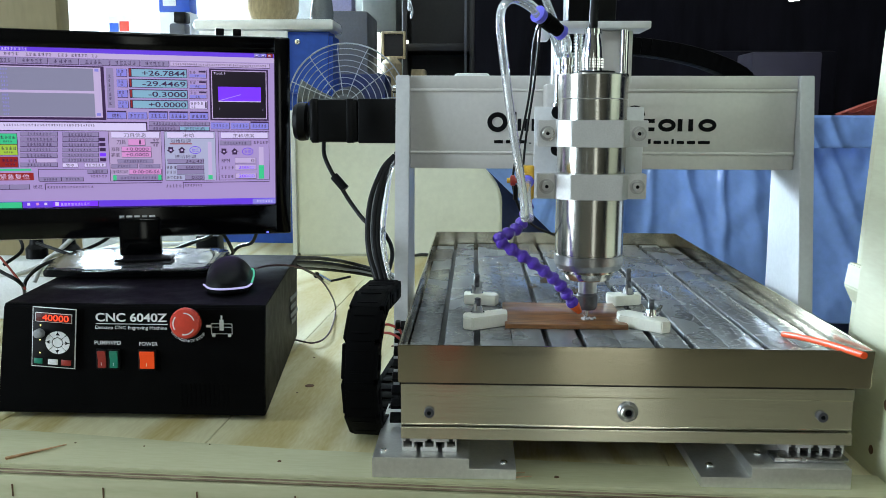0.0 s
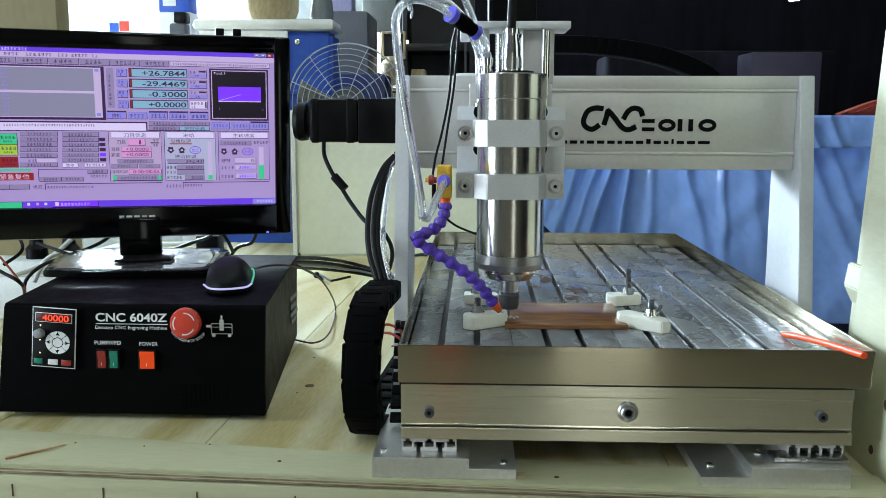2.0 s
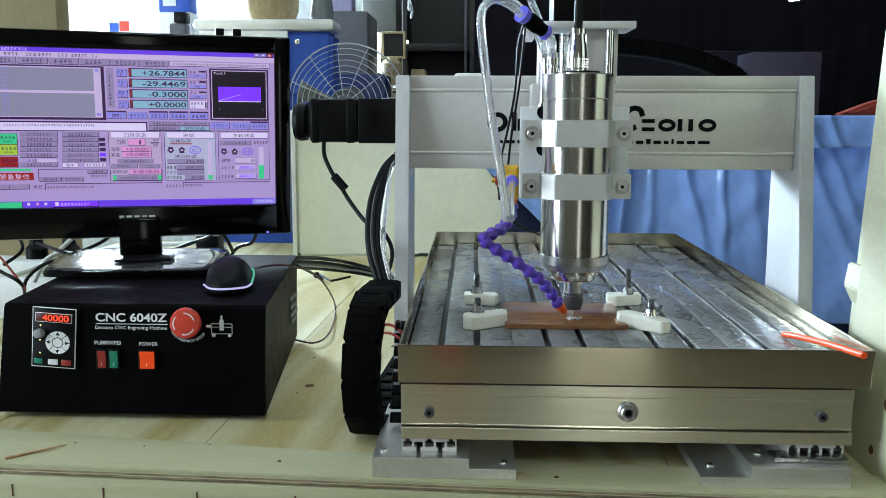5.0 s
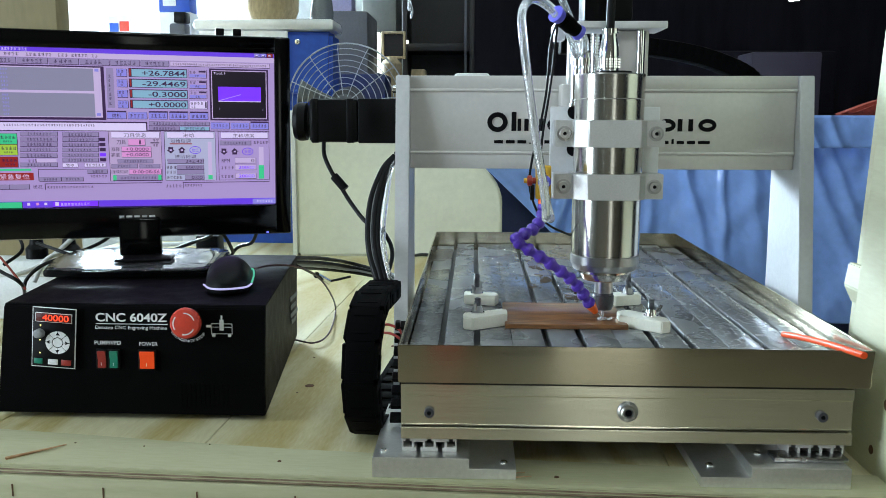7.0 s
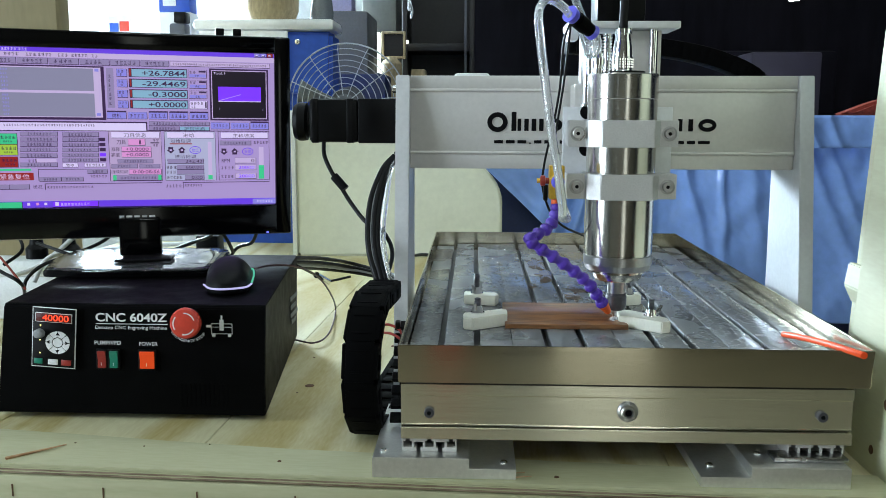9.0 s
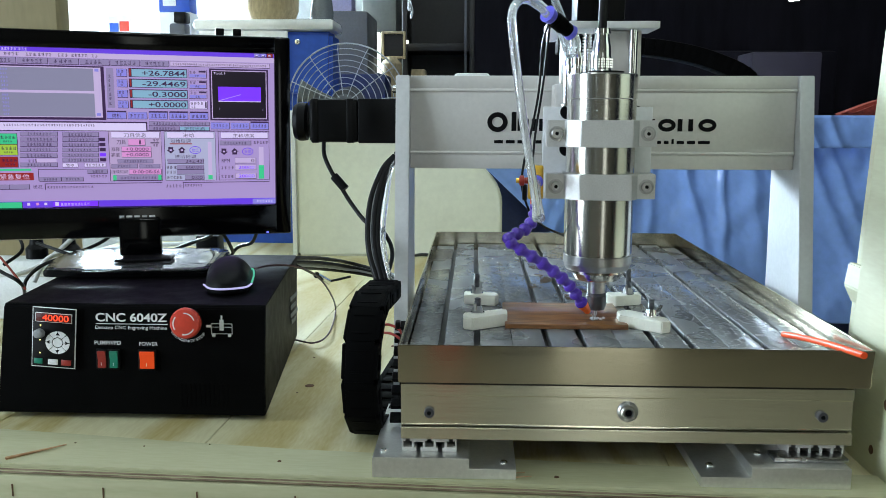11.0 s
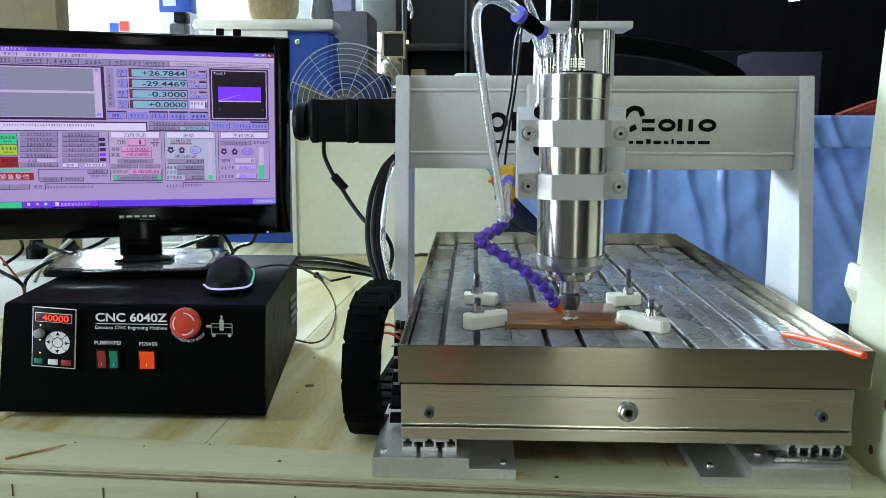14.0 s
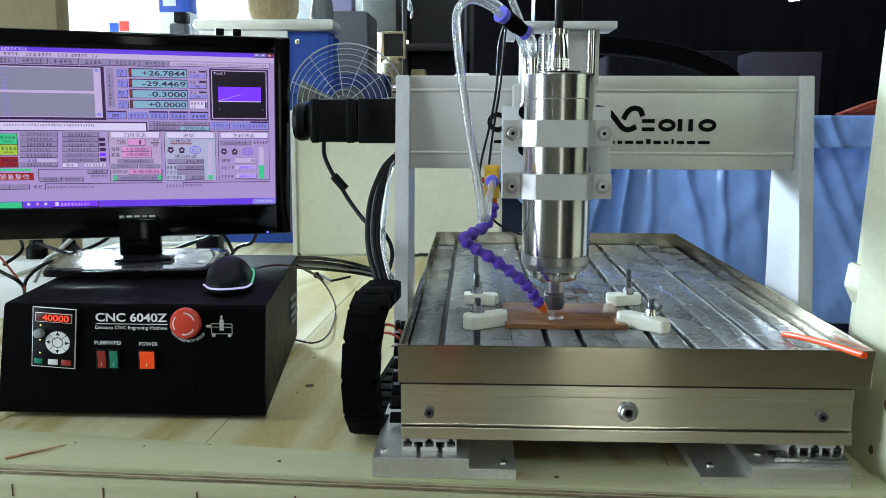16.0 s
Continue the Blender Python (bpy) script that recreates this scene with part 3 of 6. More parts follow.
    # gantry
    for x0, x1, nm in ((-0.026, -0.0085, "side_plate"), (0.480, 0.4975, "side_plate")):
        bm = bmesh.new()
        prism(bm, [(0.283, 0.412), (0.374, 0.412), (0.366, 0.0), (0.222, 0.0)], "x", x0, x1, 0.001)
        part(nm, bm, ALU_WHITE, r, "satin aluminium gantry side plate")
    for z0_, z1_ in ((0.2935, 0.3145), (0.3145, 0.3935), (0.3935, 0.4125)):
        bm = bmesh.new()
        quad_box(bm, -0.0085, 0.480, 0.29, 0.40, z0_ + 0.0006, z1_ - 0.0006, 0.0012)
        part("gantry_beam", bm, ALU, r, "anodised aluminium gantry profile")
    for z in (0.3145, 0.3935):
        rodp("guide_rod", ALU, r, (-0.0085, 0.2895, z), (0.480, 0.2895, z), 0.0022, seg=16)
    for y, z in ((0.29, 0.395), (0.31, 0.31)):
        lathep("cap_screw", CHROME, r, [(0.005, 0), (0.005, 0.004), (0.0042, 0.005), (0.001, 0.005)], (-0.026, y, z), (-1, 0, 0), seg=16)
    # print on the beam: mark and address as plain shapes
    def on(x, z):
        return pose(x, 0.2898, z) @ FACE
    bm = bmesh.new()
    m = on(0, 0)
    def arc(cx, cz, rx, rz, a0, a1, n=14):
        return [(cx + rx * math.cos(radians(a0 + (a1 - a0) * i / n)), cz + rz * math.sin(radians(a0 + (a1 - a0) * i / n))) for i in range(n + 1)]
    strip(bm, m, arc(0.1035, 0.3535, 0.0100, 0.0095, 0, 360, 24), 0.0062, 0.0005)
    strip(bm, m, [(0.1245, 0.3425), (0.1245, 0.3665)], 0.0062, 0.0005)
    strip(bm, m, [(0.1315, 0.3425), (0.1315, 0.3580)], 0.0046, 0.0005)
    strip(bm, m, [(0.1405, 0.3425), (0.1405, 0.3580)], 0.0056, 0.0005)
    strip(bm, m, [(0.1500, 0.3425), (0.1500, 0.3580)], 0.0060, 0.0005)
    strip(bm, m, [(0.1595, 0.3425), (0.1595, 0.3580)], 0.0056, 0.0005)
    strip(bm, m, arc(0.1765, 0.3502, 0.0070, 0.0055, 0, 360, 20), 0.0052, 0.0005)
    part("brand_mark", bm, INK, r, "black printed brand shapes")
    bm = bmesh.new()
    for run in ([(0.2380, 0.3708), (0.2273, 0.3715), (0.2179, 0.3675), (0.2129, 0.3561), (0.2155, 0.3482), (0.2245, 0.3449), (0.2334, 0.3507)],
                [(0.2386, 0.3502), (0.2418, 0.3600), (0.2440, 0.3676), (0.2527, 0.3586), (0.2614, 0.3479), (0.2698, 0.3444), (0.2799, 0.3484)],
                [(0.2630, 0.3574), (0.2690, 0.3676), (0.2767, 0.3715), (0.2844, 0.3690), (0.2875, 0.3615)]):
        strip(bm, m, [(p.x, p.y) for p in smooth_path([(x, z, 0) for x, z in run], 4)], 0.0068, 0.0005)
    part("brand_mark", bm, INK, r, "black printed knotted ribbon mark")
    bm = bmesh.new()
    strip(bm, m, [(0.2870, 0.3555), (0.3030, 0.3555)], 0.0050, 0.0005)
    strip(bm, m, [(0.2870, 0.3450), (0.3030, 0.3450)], 0.0050, 0.0005)
    strip(bm, m, arc(0.3185, 0.3502, 0.0085, 0.0055, 0, 360, 20), 0.0052, 0.0005)
    strip(bm, m, [(0.3350, 0.3425), (0.3350, 0.3580)], 0.0060, 0.0005)
    strip(bm, m, [(0.3485, 0.3425), (0.3485, 0.3580)], 0.0060, 0.0005)
    strip(bm, m, arc(0.3695, 0.3502, 0.0088, 0.0055, 0, 360, 20), 0.0052, 0.0005)
    part("brand_mark", bm, INK, r, "black printed brand shapes")
    bm = bmesh.new()
    x = 0.0995
    wid = (6, 6, 6, 1.5, 5, 5, 1.6, 5, 5, 2.6, 5, 5, 5, 3.2, 5.4, 5, 3, 5, 3.2, 1.6, 5, 5.4, 8)
    k = (0.3735 - x) / (sum(wid) + 1.9 * (len(wid) - 1))
    for w in wid:
        ht = 0.0016 if w in (1.5,) else (0.0070 if w in (1.6, 3) else 0.0048)
        strip(bm, m, [(x, 0.3262 + ht / 2), (x + w * k, 0.3262 + ht / 2)], ht * 0.86, 0.0005)
        x += (w + 1.9) * k
    part("address_bars", bm, INK, r, "row of small black printed bars")
    # stepper motor with hand wheel on the gantry end
    motor = boxp("stepper_motor", BLACK, r, -0.1415, -0.078, 0.302, 0.358, 0.3265, 0.3825, 0.004, "black stepper motor on the gantry end")
    boxp("coupling_box", BLACK, motor, -0.0775, -0.026, 0.302, 0.358, 0.3255, 0.3830, 0.0015)
    for x in (-0.134, -0.088):
        boxp("end_cap", BLACK, motor, x - 0.005, x + 0.005, 0.3012, 0.3588, 0.3257, 0.3833, 0.002)
    lathep("hand_wheel", BLACK, motor, [(0.019, 0), (0.0245, 0.003), (0.0255, 0.008), (0.0255, 0.013), (0.022, 0.019), (0.012, 0.021), (0.004, 0.021)], (-0.146, 0.33, 0.353), (-1, 0, 0))
    rodp("motor_shaft", STEEL, motor, (-0.146, 0.33, 0.353), (-0.1405, 0.33, 0.353), 0.004)
    boxp("cable_duct", WHITEPL, r, 0.045, 0.095, 0.405, 0.43, 0.36, 0.4205, 0.004)
    # black cabling and plugs at the frame's left end
    for z in (0.118, 0.108):
        tubep("red_wire", DARKRED, r, [(-0.03, 0.16, z), (-0.02, 0.14, z + 0.004), (-0.008, 0.12, z + 0.003), (-0.002, 0.10, z - 0.004)], 0.0016)
    boxp("limit_switch", BLACK, r, -0.008, -0.003, 0.06, 0.072, 0.137, 0.145, 0.001)
    rib = boxp("chain_rung", BLACK, r, -0.017, -0.001, 0.0, 0.012, 0.0, 0.006, 0.001, at=pose(0, 0.085, 0.024, 28, 0, 0))
    for i in range(1, 8):
        again(rib, pose(0, 0.085 + i * 0.010, 0.024 + i * 0.0125, 28, 0, 0), r)
    boxp("bracket", BLACK, r, -0.014, 0.003, 0.175, 0.22, 0.0225, 0.098, 0.002)
    return r


def carriage(r):
    """Spindle carriage in the machine's space, at the middle of its travel."""
    AX, AY = 0.1839, 0.19
    bm = bmesh.new()
    quad_box(bm, AX - 0.064, AX + 0.066, 0.224, 0.238, 0.262, 0.3725, 0.001)
    c = part("spindle_carriage", bm, ALU_WHITE, r, "aluminium carriage plate that slides along the gantry")
    for x in (AX - 0.036, AX + 0.036):
        for z in (0.366, 0.322):
            bm = bmesh.new()
            rod(bm, (x, 0.2238, z), (x, 0.2225, z), 0.0085)
            part("mounting_hole", bm, INK, c)
    boxp("slide_block", ALU, c, AX - 0.05, AX + 0.05, 0.2385, 0.286, 0.275, 0.40, 0.002)
    # upper frame of the vertical axis
    boxp("top_plate", ALU_WHITE, c, AX - 0.061, AX + 0.069, 0.215, 0.285, 0.4632, 0.4715, 0.001)
    boxp("top_cheek", ALU_WHITE, c, AX - 0.061, AX - 0.050, 0.215, 0.25, 0.4500, 0.4628, 0.001)
    for x in (AX - 0.0365, AX + 0.0405):
        rodp("guide_rod", CHROME, c, (x, 0.228, 0.374), (x, 0.228, 0.4628), 0.0052)
    lathep("rod_collar", CHROME, c, [(0.0085, 0), (0.0085, 0.003), (0.006, 0.004)], (AX - 0.0365, 0.228, 0.3728))
    boxp("back_profile", ALU, c, AX - 0.043, AX - 0.026, 0.2385, 0.262, 0.40, 0.4625, 0.001)
    boxp("back_profile", ALU, c, AX + 0.014, AX + 0.052, 0.2385, 0.262, 0.40, 0.4625, 0.001)
    bm = bmesh.new()
    prof = []
    for i in range(15):
        prof += [(0.0035, i * 0.0036), (0.0058, i * 0.0036 + 0.0012), (0.0058, i * 0.0036 + 0.0024)]
    lathe(bm, prof, (AX - 0.0135, 0.230, 0.405), seg=16)
    part("lead_screw", bm, CHROME, c, "shiny threaded lead screw")
    boxp("lift_motor", BLACK, c, AX - 0.028, AX + 0.029, 0.222, 0.279, 0.472, 0.545, 0.003, "black stepper motor on the top plate")
    # spindle
    lathep("spindle_body", SPINDLE, c, [(0.0385, -0.001), (0.0385, 0.0004), (0.0398, 0.0008), (0.0398, 0.178), (0.0388, 0.1783), (0.0388, 0.180)], (AX, AY, 0.2010), label="polished stainless spindle body", seg=64)
    lathep("spindle_cap", SPINDLE, c, [(0.0396, 0), (0.0402, 0.0008), (0.0402, 0.0275), (0.0392, 0.0288), (0.010, 0.0288)], (AX, AY, 0.3805), seg=64)
    lathep("bearing_ring", STEEL, c, [(0.026, 0.0), (0.0365, 0.0), (0.0376, 0.0012), (0.0394, 0.0068), (0.0401, 0.0074), (0.0401, 0.0172), (0.0392, 0.0177)], (AX, AY, 0.1825), seg=64, label="dark satin lower bearing ring")
    lathep("nose", SPINDLE, c, [(0.010, 0.0), (0.0262, 0.0), (0.0278, 0.0016), (0.0300, 0.0085), (0.0318, 0.0090), (0.0318, 0.0125)], (AX, AY, 0.170), seg=48)
    lathep("shaft", STEEL, c, [(0.0100, 0), (0.0108, 0.001), (0.0108, 0.020)], (AX, AY, 0.152))
    bm = bmesh.new()
    lathe(bm, [(0.0070, 0), (0.0105, 0.0005), (0.0122, 0.0055), (0.0124, 0.010), (0.0124, 0.0170), (0.0116, 0.0180), (0.0116, 0.0205), (0.0100, 0.0212)], (AX, AY, 0.1325), seg=24)
    part("collet_nut", bm, NUT, c, "dark collet nut")
    lathep("engraving_bit", STEEL, c, [(0.0002, 0), (0.0016, 0.005), (0.0017, 0.012)], (AX, AY, 0.1213), seg=14)
    # clamp rings with ears
    for z0, z1 in ((0.3268, 0.3568), (0.2675, 0.2960)):
        bm = bmesh.new()
        prism(bm, [(AX - 0.064, 0.163), (AX - 0.0445, 0.163), (AX - 0.0425, 0.157), (AX - 0.0285, 0.1445), (AX + 0.0295, 0.1445), (AX + 0.0375, 0.156), (AX + 0.0395, 0.163), (AX + 0.0600, 0.163),
                   (AX + 0.0600, 0.185), (AX + 0.0410, 0.185), (AX + 0.0410, 0.2235), (AX - 0.0410, 0.2235), (AX - 0.0410, 0.185), (AX - 0.064, 0.185)], "z", z0, z1, 0.0007)
        cl = part("spindle_clamp", bm, ALU_CLAMP, c, "bead-blasted aluminium clamp bracket")
        for x in (AX - 0.0535, AX + 0.0495):
            lathep("clamp_screw", STEEL, c, [(0.0085, 0), (0.0085, 0.001), (0.0062, 0.0012), (0.0062, 0.0055), (0.0054, 0.0062), (0.0032, 0.0062), (0.0030, 0.0035), (0.0005, 0.0035)], (x, 0.163, (z0 + z1) / 2), (0, -1, 0), "socket cap screw with washer", seg=24)
            rodp("screw_socket", INK, c, (x, 0.1595, (z0 + z1) / 2), (x, 0.1590, (z0 + z1) / 2), 0.0022, seg=6)
        boxp("clamp_arm", ALU_WHITE, c, AX - 0.062, AX - 0.0415, 0.1855, 0.2235, z0 + 0.002, z1 - 0.002, 0.0008)
        boxp("clamp_arm", ALU_WHITE, c, AX + 0.0415, AX + 0.058, 0.1855, 0.2235, z0 + 0.002, z1 - 0.002, 0.0008)
    # power plug on top
    lathep("power_plug", CHROME, c, [(0.0155, 0), (0.0155, 0.002), (0.012, 0.0025), (0.0112, 0.005), (0.0112, 0.006), (0.0122, 0.0065), (0.0122, 0.0185), (0.0112, 0.019), (0.0108, 0.030), (0.0086, 0.042), (0.0086, 0.0445), (0.0102, 0.045), (0.0102, 0.0505), (0.009, 0.0512)], (AX - 0.0015, AY + 0.002, 0.4094), label="chromed round power plug with knurled ring")
    bm = bmesh.new()
    for i in range(26):
        k = 2 * math.pi * i / 26
        for j in range(4):
            o = Vector((AX - 0.0015 + 0.0122 * math.cos(k), AY + 0.002 + 0.0122 * math.sin(k), 0.4172 + j * 0.0028))
            quad_box(bm, o.x - 0.0006, o.x + 0.0006, o.y - 0.0006, o.y + 0.0006, o.z - 0.0009, o.z + 0.0009)
    part("knurling", bm, CHROME, c)
    rodp("plug_flange", BLACK, c, (AX + 0.004, AY + 0.002, 0.4092), (AX + 0.004, AY + 0.002, 0.4125), 0.021)
    tubep("power_cable", RUBBER, c, [(AX - 0.0015, AY + 0.002, 0.460), (AX - 0.001, AY + 0.003, 0.485), (AX + 0.001, AY + 0.01, 0.53), (AX + 0.004, AY + 0.04, 0.60)], 0.0052)
    # water nipples and hoses
    for dx, dy, h in ((-0.0295, -0.004, 0.0), (-0.0355, 0.014, 0.0)):
        lathep("water_nipple", CHROME, c, [(0.0062, 0), (0.0062, 0.006), (0.005, 0.0065), (0.005, 0.009), (0.0072, 0.0095), (0.0072, 0.017), (0.006, 0.018), (0.0045, 0.0235)], (AX + dx, AY + dy, 0.4095), label="chromed hose nipple", seg=6 * 4)
    tubep("coolant_hose", HOSE, c, [(0.1456, 0.2040, 0.4303), (0.1451, 0.2040, 0.4495), (0.1369, 0.2060, 0.4753), (0.1290, 0.2100, 0.4949), (0.1220, 0.2200, 0.5218)], 0.0045, "clear plastic coolant hose", 12)
    tubep("coolant_hose", HOSE, c, [(0.1467, 0.2020, 0.4301), (0.1300, 0.2000, 0.4683), (0.1114, 0.2000, 0.4886), (0.0951, 0.2000, 0.4956), (0.0788, 0.2100, 0.5204)], 0.0045, "clear plastic coolant hose", 12)
    a, b = Vector((0.1135, 0.1210, 0.4692)), Vector((0.1425, 0.1500, 0.4518))
    d = (b - a).normalized()
    rodp("push_fit_joint", LINKBLACK, c, a + d * 0.006, b - d * 0.006, 0.0074)
    rodp("push_fit_band", LINKBLACK, c, a + d * 0.014, b - d * 0.016, 0.0088, label="black push-fit body")
    rodp("release_ring", VIOLET, c, a, a + d * 0.008, 0.0094, 0.0080, "violet release ring")
    rodp("release_ring", VIOLET, c, b - d * 0.007, b, 0.0072, 0.0086, "violet release ring")
    tubep("coolant_hose", HOSE, c, [(0.1523, 0.1860, 0.4291), (0.1533, 0.1800, 0.4412), (0.1471, 0.1600, 0.4507), (0.1396, 0.1480, 0.4557)], 0.0042, "clear plastic coolant hose", 12)
    tubep("coolant_hose", HOSE, c, [(0.1127, 0.1200, 0.4682), (0.1042, 0.1000, 0.4729), (0.0882, 0.0500, 0.4739), (0.0765, 0.0000, 0.4660), (0.0701, -0.0300, 0.4519), (0.0709, -0.0450, 0.4284), (0.0752, -0.0500, 0.3937), (0.0819, -0.0500, 0.3491),
                                   (0.0891, -0.0500, 0.3088), (0.0931, -0.0500, 0.2832), (0.0940, -0.0470, 0.2695)], 0.0040, "long clear coolant hose looping beside the spindle", 14)
    tubep("coolant_hose", HOSE, c, [(0.0980, -0.0460, 0.2689), (0.0993, -0.0200, 0.2707), (0.1016, 0.0400, 0.2750), (0.1045, 0.1000, 0.2814), (0.1081, 0.1410, 0.2887)], 0.0042, "clear hose end feeding the valve", 12)
    lathep("hose_fold", HOSE, c, [(0.001, -0.003), (0.0030, -0.002), (0.0040, 0.001), (0.0040, 0.003)], (0.0941, -0.0460, 0.2684), seg=16)
    # valve
    boxp("valve_block", BRASS, c, AX - 0.0855, AX - 0.0685, 0.150, 0.168, 0.2680, 0.3060, 0.0015, "yellow brass needle valve")
    lathep("valve_fitting", BRASS, c, [(0.0085, 0), (0.0085, 0.004), (0.007, 0.006)], (AX - 0.0770, 0.150, 0.2895), (0, -1, 0), seg=6)
    lathep("release_ring", VIOLET, c, [(0.0072, 0), (0.0075, 0.004), (0.0060, 0.006)], (AX - 0.0770, 0.144, 0.2885), (0, -1, 0), "violet release ring")
    lathep("valve_knob", DARKRED, c, [(0.0036, 0), (0.0036, 0.004), (0.006, 0.0045), (0.006, 0.009), (0.004, 0.010)], (AX - 0.0855, 0.159, 0.2885), (-1, 0, 0), "dark red valve knob", 20)
    rodp("valve_stem", BRASS, c, (AX - 0.0955, 0.159, 0.2885), (AX - 0.099, 0.159, 0.2885), 0.0028)
    boxp("valve_lever", BLACK, c, AX - 0.0915, AX - 0.0865, 0.157, 0.165, 0.266, 0.284, 0.001)
    lathep("orange_collar", ORANGE, c, [(0.0062, 0), (0.0062, 0.005), (0.0055, 0.006)], (AX - 0.0762, 0.159, 0.2622), seg=20, label="orange collar")
    # jointed nozzle
    pts = [(0.1086, 0.1590, 0.2634), (0.1080, 0.1580, 0.2544), (0.1049, 0.1570, 0.2440), (0.0991, 0.1540, 0.2352), (0.0896, 0.1480, 0.2300), (0.0790, 0.1400, 0.2271), (0.0753, 0.1360, 0.2231), (0.0862, 0.1360, 0.2148), (0.0990, 0.1370, 0.2070), (0.1112, 0.1390, 0.1990),
           (0.1242, 0.1420, 0.1895), (0.1352, 0.1460, 0.1810), (0.1451, 0.1500, 0.1717), (0.1532, 0.1540, 0.1617), (0.1601, 0.1590, 0.1507), (0.1649, 0.1620, 0.1441)]
    pts = [Vector(p) for p in pts]
    for i in range(len(pts) - 1):
        p, q = pts[i], pts[i + 1]
        L = (q - p).length
        bm = bmesh.new()
        lathe(bm, [(0.0030, -0.001), (0.0064, 0.0012), (0.0077, 0.0045), (0.0076, 0.0065), (0.0064, 0.0085), (0.0052, L * 0.62 + 0.0018), (0.0050, L * 0.8 + 0.002), (0.0058, L + 0.0015), (0.0040, L + 0.003)], p, q - p, 20)
        part("nozzle_joint", bm, PURPLE, c)
    d = (pts[-1] - pts[-2]).normalized()
    lathep("nozzle_tip", ORANGE, c, [(0.0066, 0), (0.0060, 0.004), (0.0035, 0.014), (0.0026, 0.0145)], pts[-1] - d * 0.001, d, "orange spray tip", 20)
    tip = pts[-1] + d * 0.013
    tubep("water_jet", WATER, c, [tip, tip * 0.5 + Vector((AX, AY - 0.004, 0.1225)) * 0.5 + Vector((0, 0, 0.0015)), (AX - 0.001, AY - 0.004, 0.1225)], 0.0011, "thin coolant jet", 10)
    bm = bmesh.new()
    for k in range(9):
        ang, rr = k * 2.4, 0.0012 + 0.0011 * k
        lathe(bm, [(0.0016, 0), (0.0021, 0.0008), (0.0013, 0.0020), (0.0003, 0.0026)], (AX + rr * math.cos(ang), AY - 0.004 + rr * 0.7 * math.sin(ang), 0.1212), seg=10)
    part("coolant_splash", bm, FROTH, c, "frothy coolant splash round the bit")
    # thin black wires
    tubep("thin_wire", RUBBER, c, [(0.1205, 0.1850, 0.4655), (0.1142, 0.1900, 0.4420), (0.1116, 0.1950, 0.3910), (0.1035, 0.1900, 0.3455), (0.0951, 0.1800, 0.3098), (0.0928, 0.1780, 0.2804), (0.1026, 0.1800, 0.2505), (0.1188, 0.1900, 0.2327), (0.1481, 0.2150, 0.2173)], 0.0014)
    tubep("thin_wire", RUBBER, c, [(0.1220, 0.1880, 0.4646), (0.1193, 0.1950, 0.4296), (0.1158, 0.2000, 0.3912), (0.1085, 0.1950, 0.3421), (0.1038, 0.1700, 0.3058)], 0.0014)
    return c


def rear_chain(r):
    """Cable chain that rolls along behind the gantry as the carriage moves."""
    path = smooth_path([(0.195, 0.45, 0.462), (0.26, 0.45, 0.462), (0.33, 0.45, 0.455), (0.39, 0.45, 0.441), (0.44, 0.45, 0.418), (0.455, 0.45, 0.39)], 5)
    hold = tagged(new("drag_chain", None), "black plastic cable chain arching behind the gantry")
    hold.parent = r
    bm = bmesh.new()
    quad_box(bm, -0.0075, 0.0075, -0.02, 0.02, -0.012, 0.012, 0.002)
    link = part("chain_link", bm, LINKBLACK, hold)
    for a, b in zip(path, path[1:]):
        d = b - a
        ang = math.degrees(math.atan2(-d.z, d.x))
        k = max(1, round(d.length / 0.0165))
        for j in range(k):
            p = a + d * (j / k)
            again(link, pose(p.x, p.y, p.z, 0, ang, 0), hold)
    link.matrix_basis = pose(0.180, 0.45, 0.462)
    return hold


def side_chain():
    """Cable chain beside the machine, bent in a half circle."""
    t = thing("cable_chain", "black plastic cable chain bent in a half circle beside the router", "cable chain", pose(-0.0395, 0.1315, 0.0, 0, 0, -4.5))
    R, zc = 0.0695, 0.0818
    def link(w, l):
        bm = bmesh.new()
        for x in (-w / 2, w / 2 - 0.006):
            prism(bm, [(-l / 2, -0.009), (l / 2, -0.009), (l / 2 + 0.002, 0.0), (l / 2, 0.0115), (-l / 2, 0.0115), (-l / 2 + 0.002, 0)], "x", x, x + 0.006, 0.0006)
        quad_box(bm, -w / 2 + 0.004, w / 2 - 0.004, -l * 0.585, l * 0.585, 0.0085, 0.0120, 0.0008)
        quad_box(bm, -w / 2 + 0.006, w / 2 - 0.006, -l * 0.30, l * 0.30, -0.0085, -0.006, 0.0008)
        for sy in (-1, 1):
            quad_box(bm, -w * 0.30, w * 0.30, sy * l * 0.30 - 0.0012, sy * l * 0.30 + 0.0012, 0.0118, 0.0127, 0.0004)
        quad_box(bm, w / 2 - 0.0005, w / 2 + 0.0012, -l * 0.22, l * 0.22, -0.005, 0.006, 0.0008)
        return bm
    ob = part("chain_link", link(0.039, 0.0370), LINKBLACK, t)
    poses = []
    for i in range(6):
        a = radians(90 + 15 + i * 30)
        poses.append(Matrix.Translation((0, R * math.cos(a), zc + R * math.sin(a))) @ Matrix.Rotation(a - math.pi / 2, 4, "X"))
    poses.append(pose(0, 0.022, zc + R))
    poses.append(pose(0, 0.058, zc + R - 0.001))
    for i in range(14):
        poses.append(pose(0, 0.03 + 0.034 * i, zc - R, 180, 0, 0))
    ob.matrix_basis = poses[0]
    for p in poses[1:]:
        again(ob, p, t)
    return t


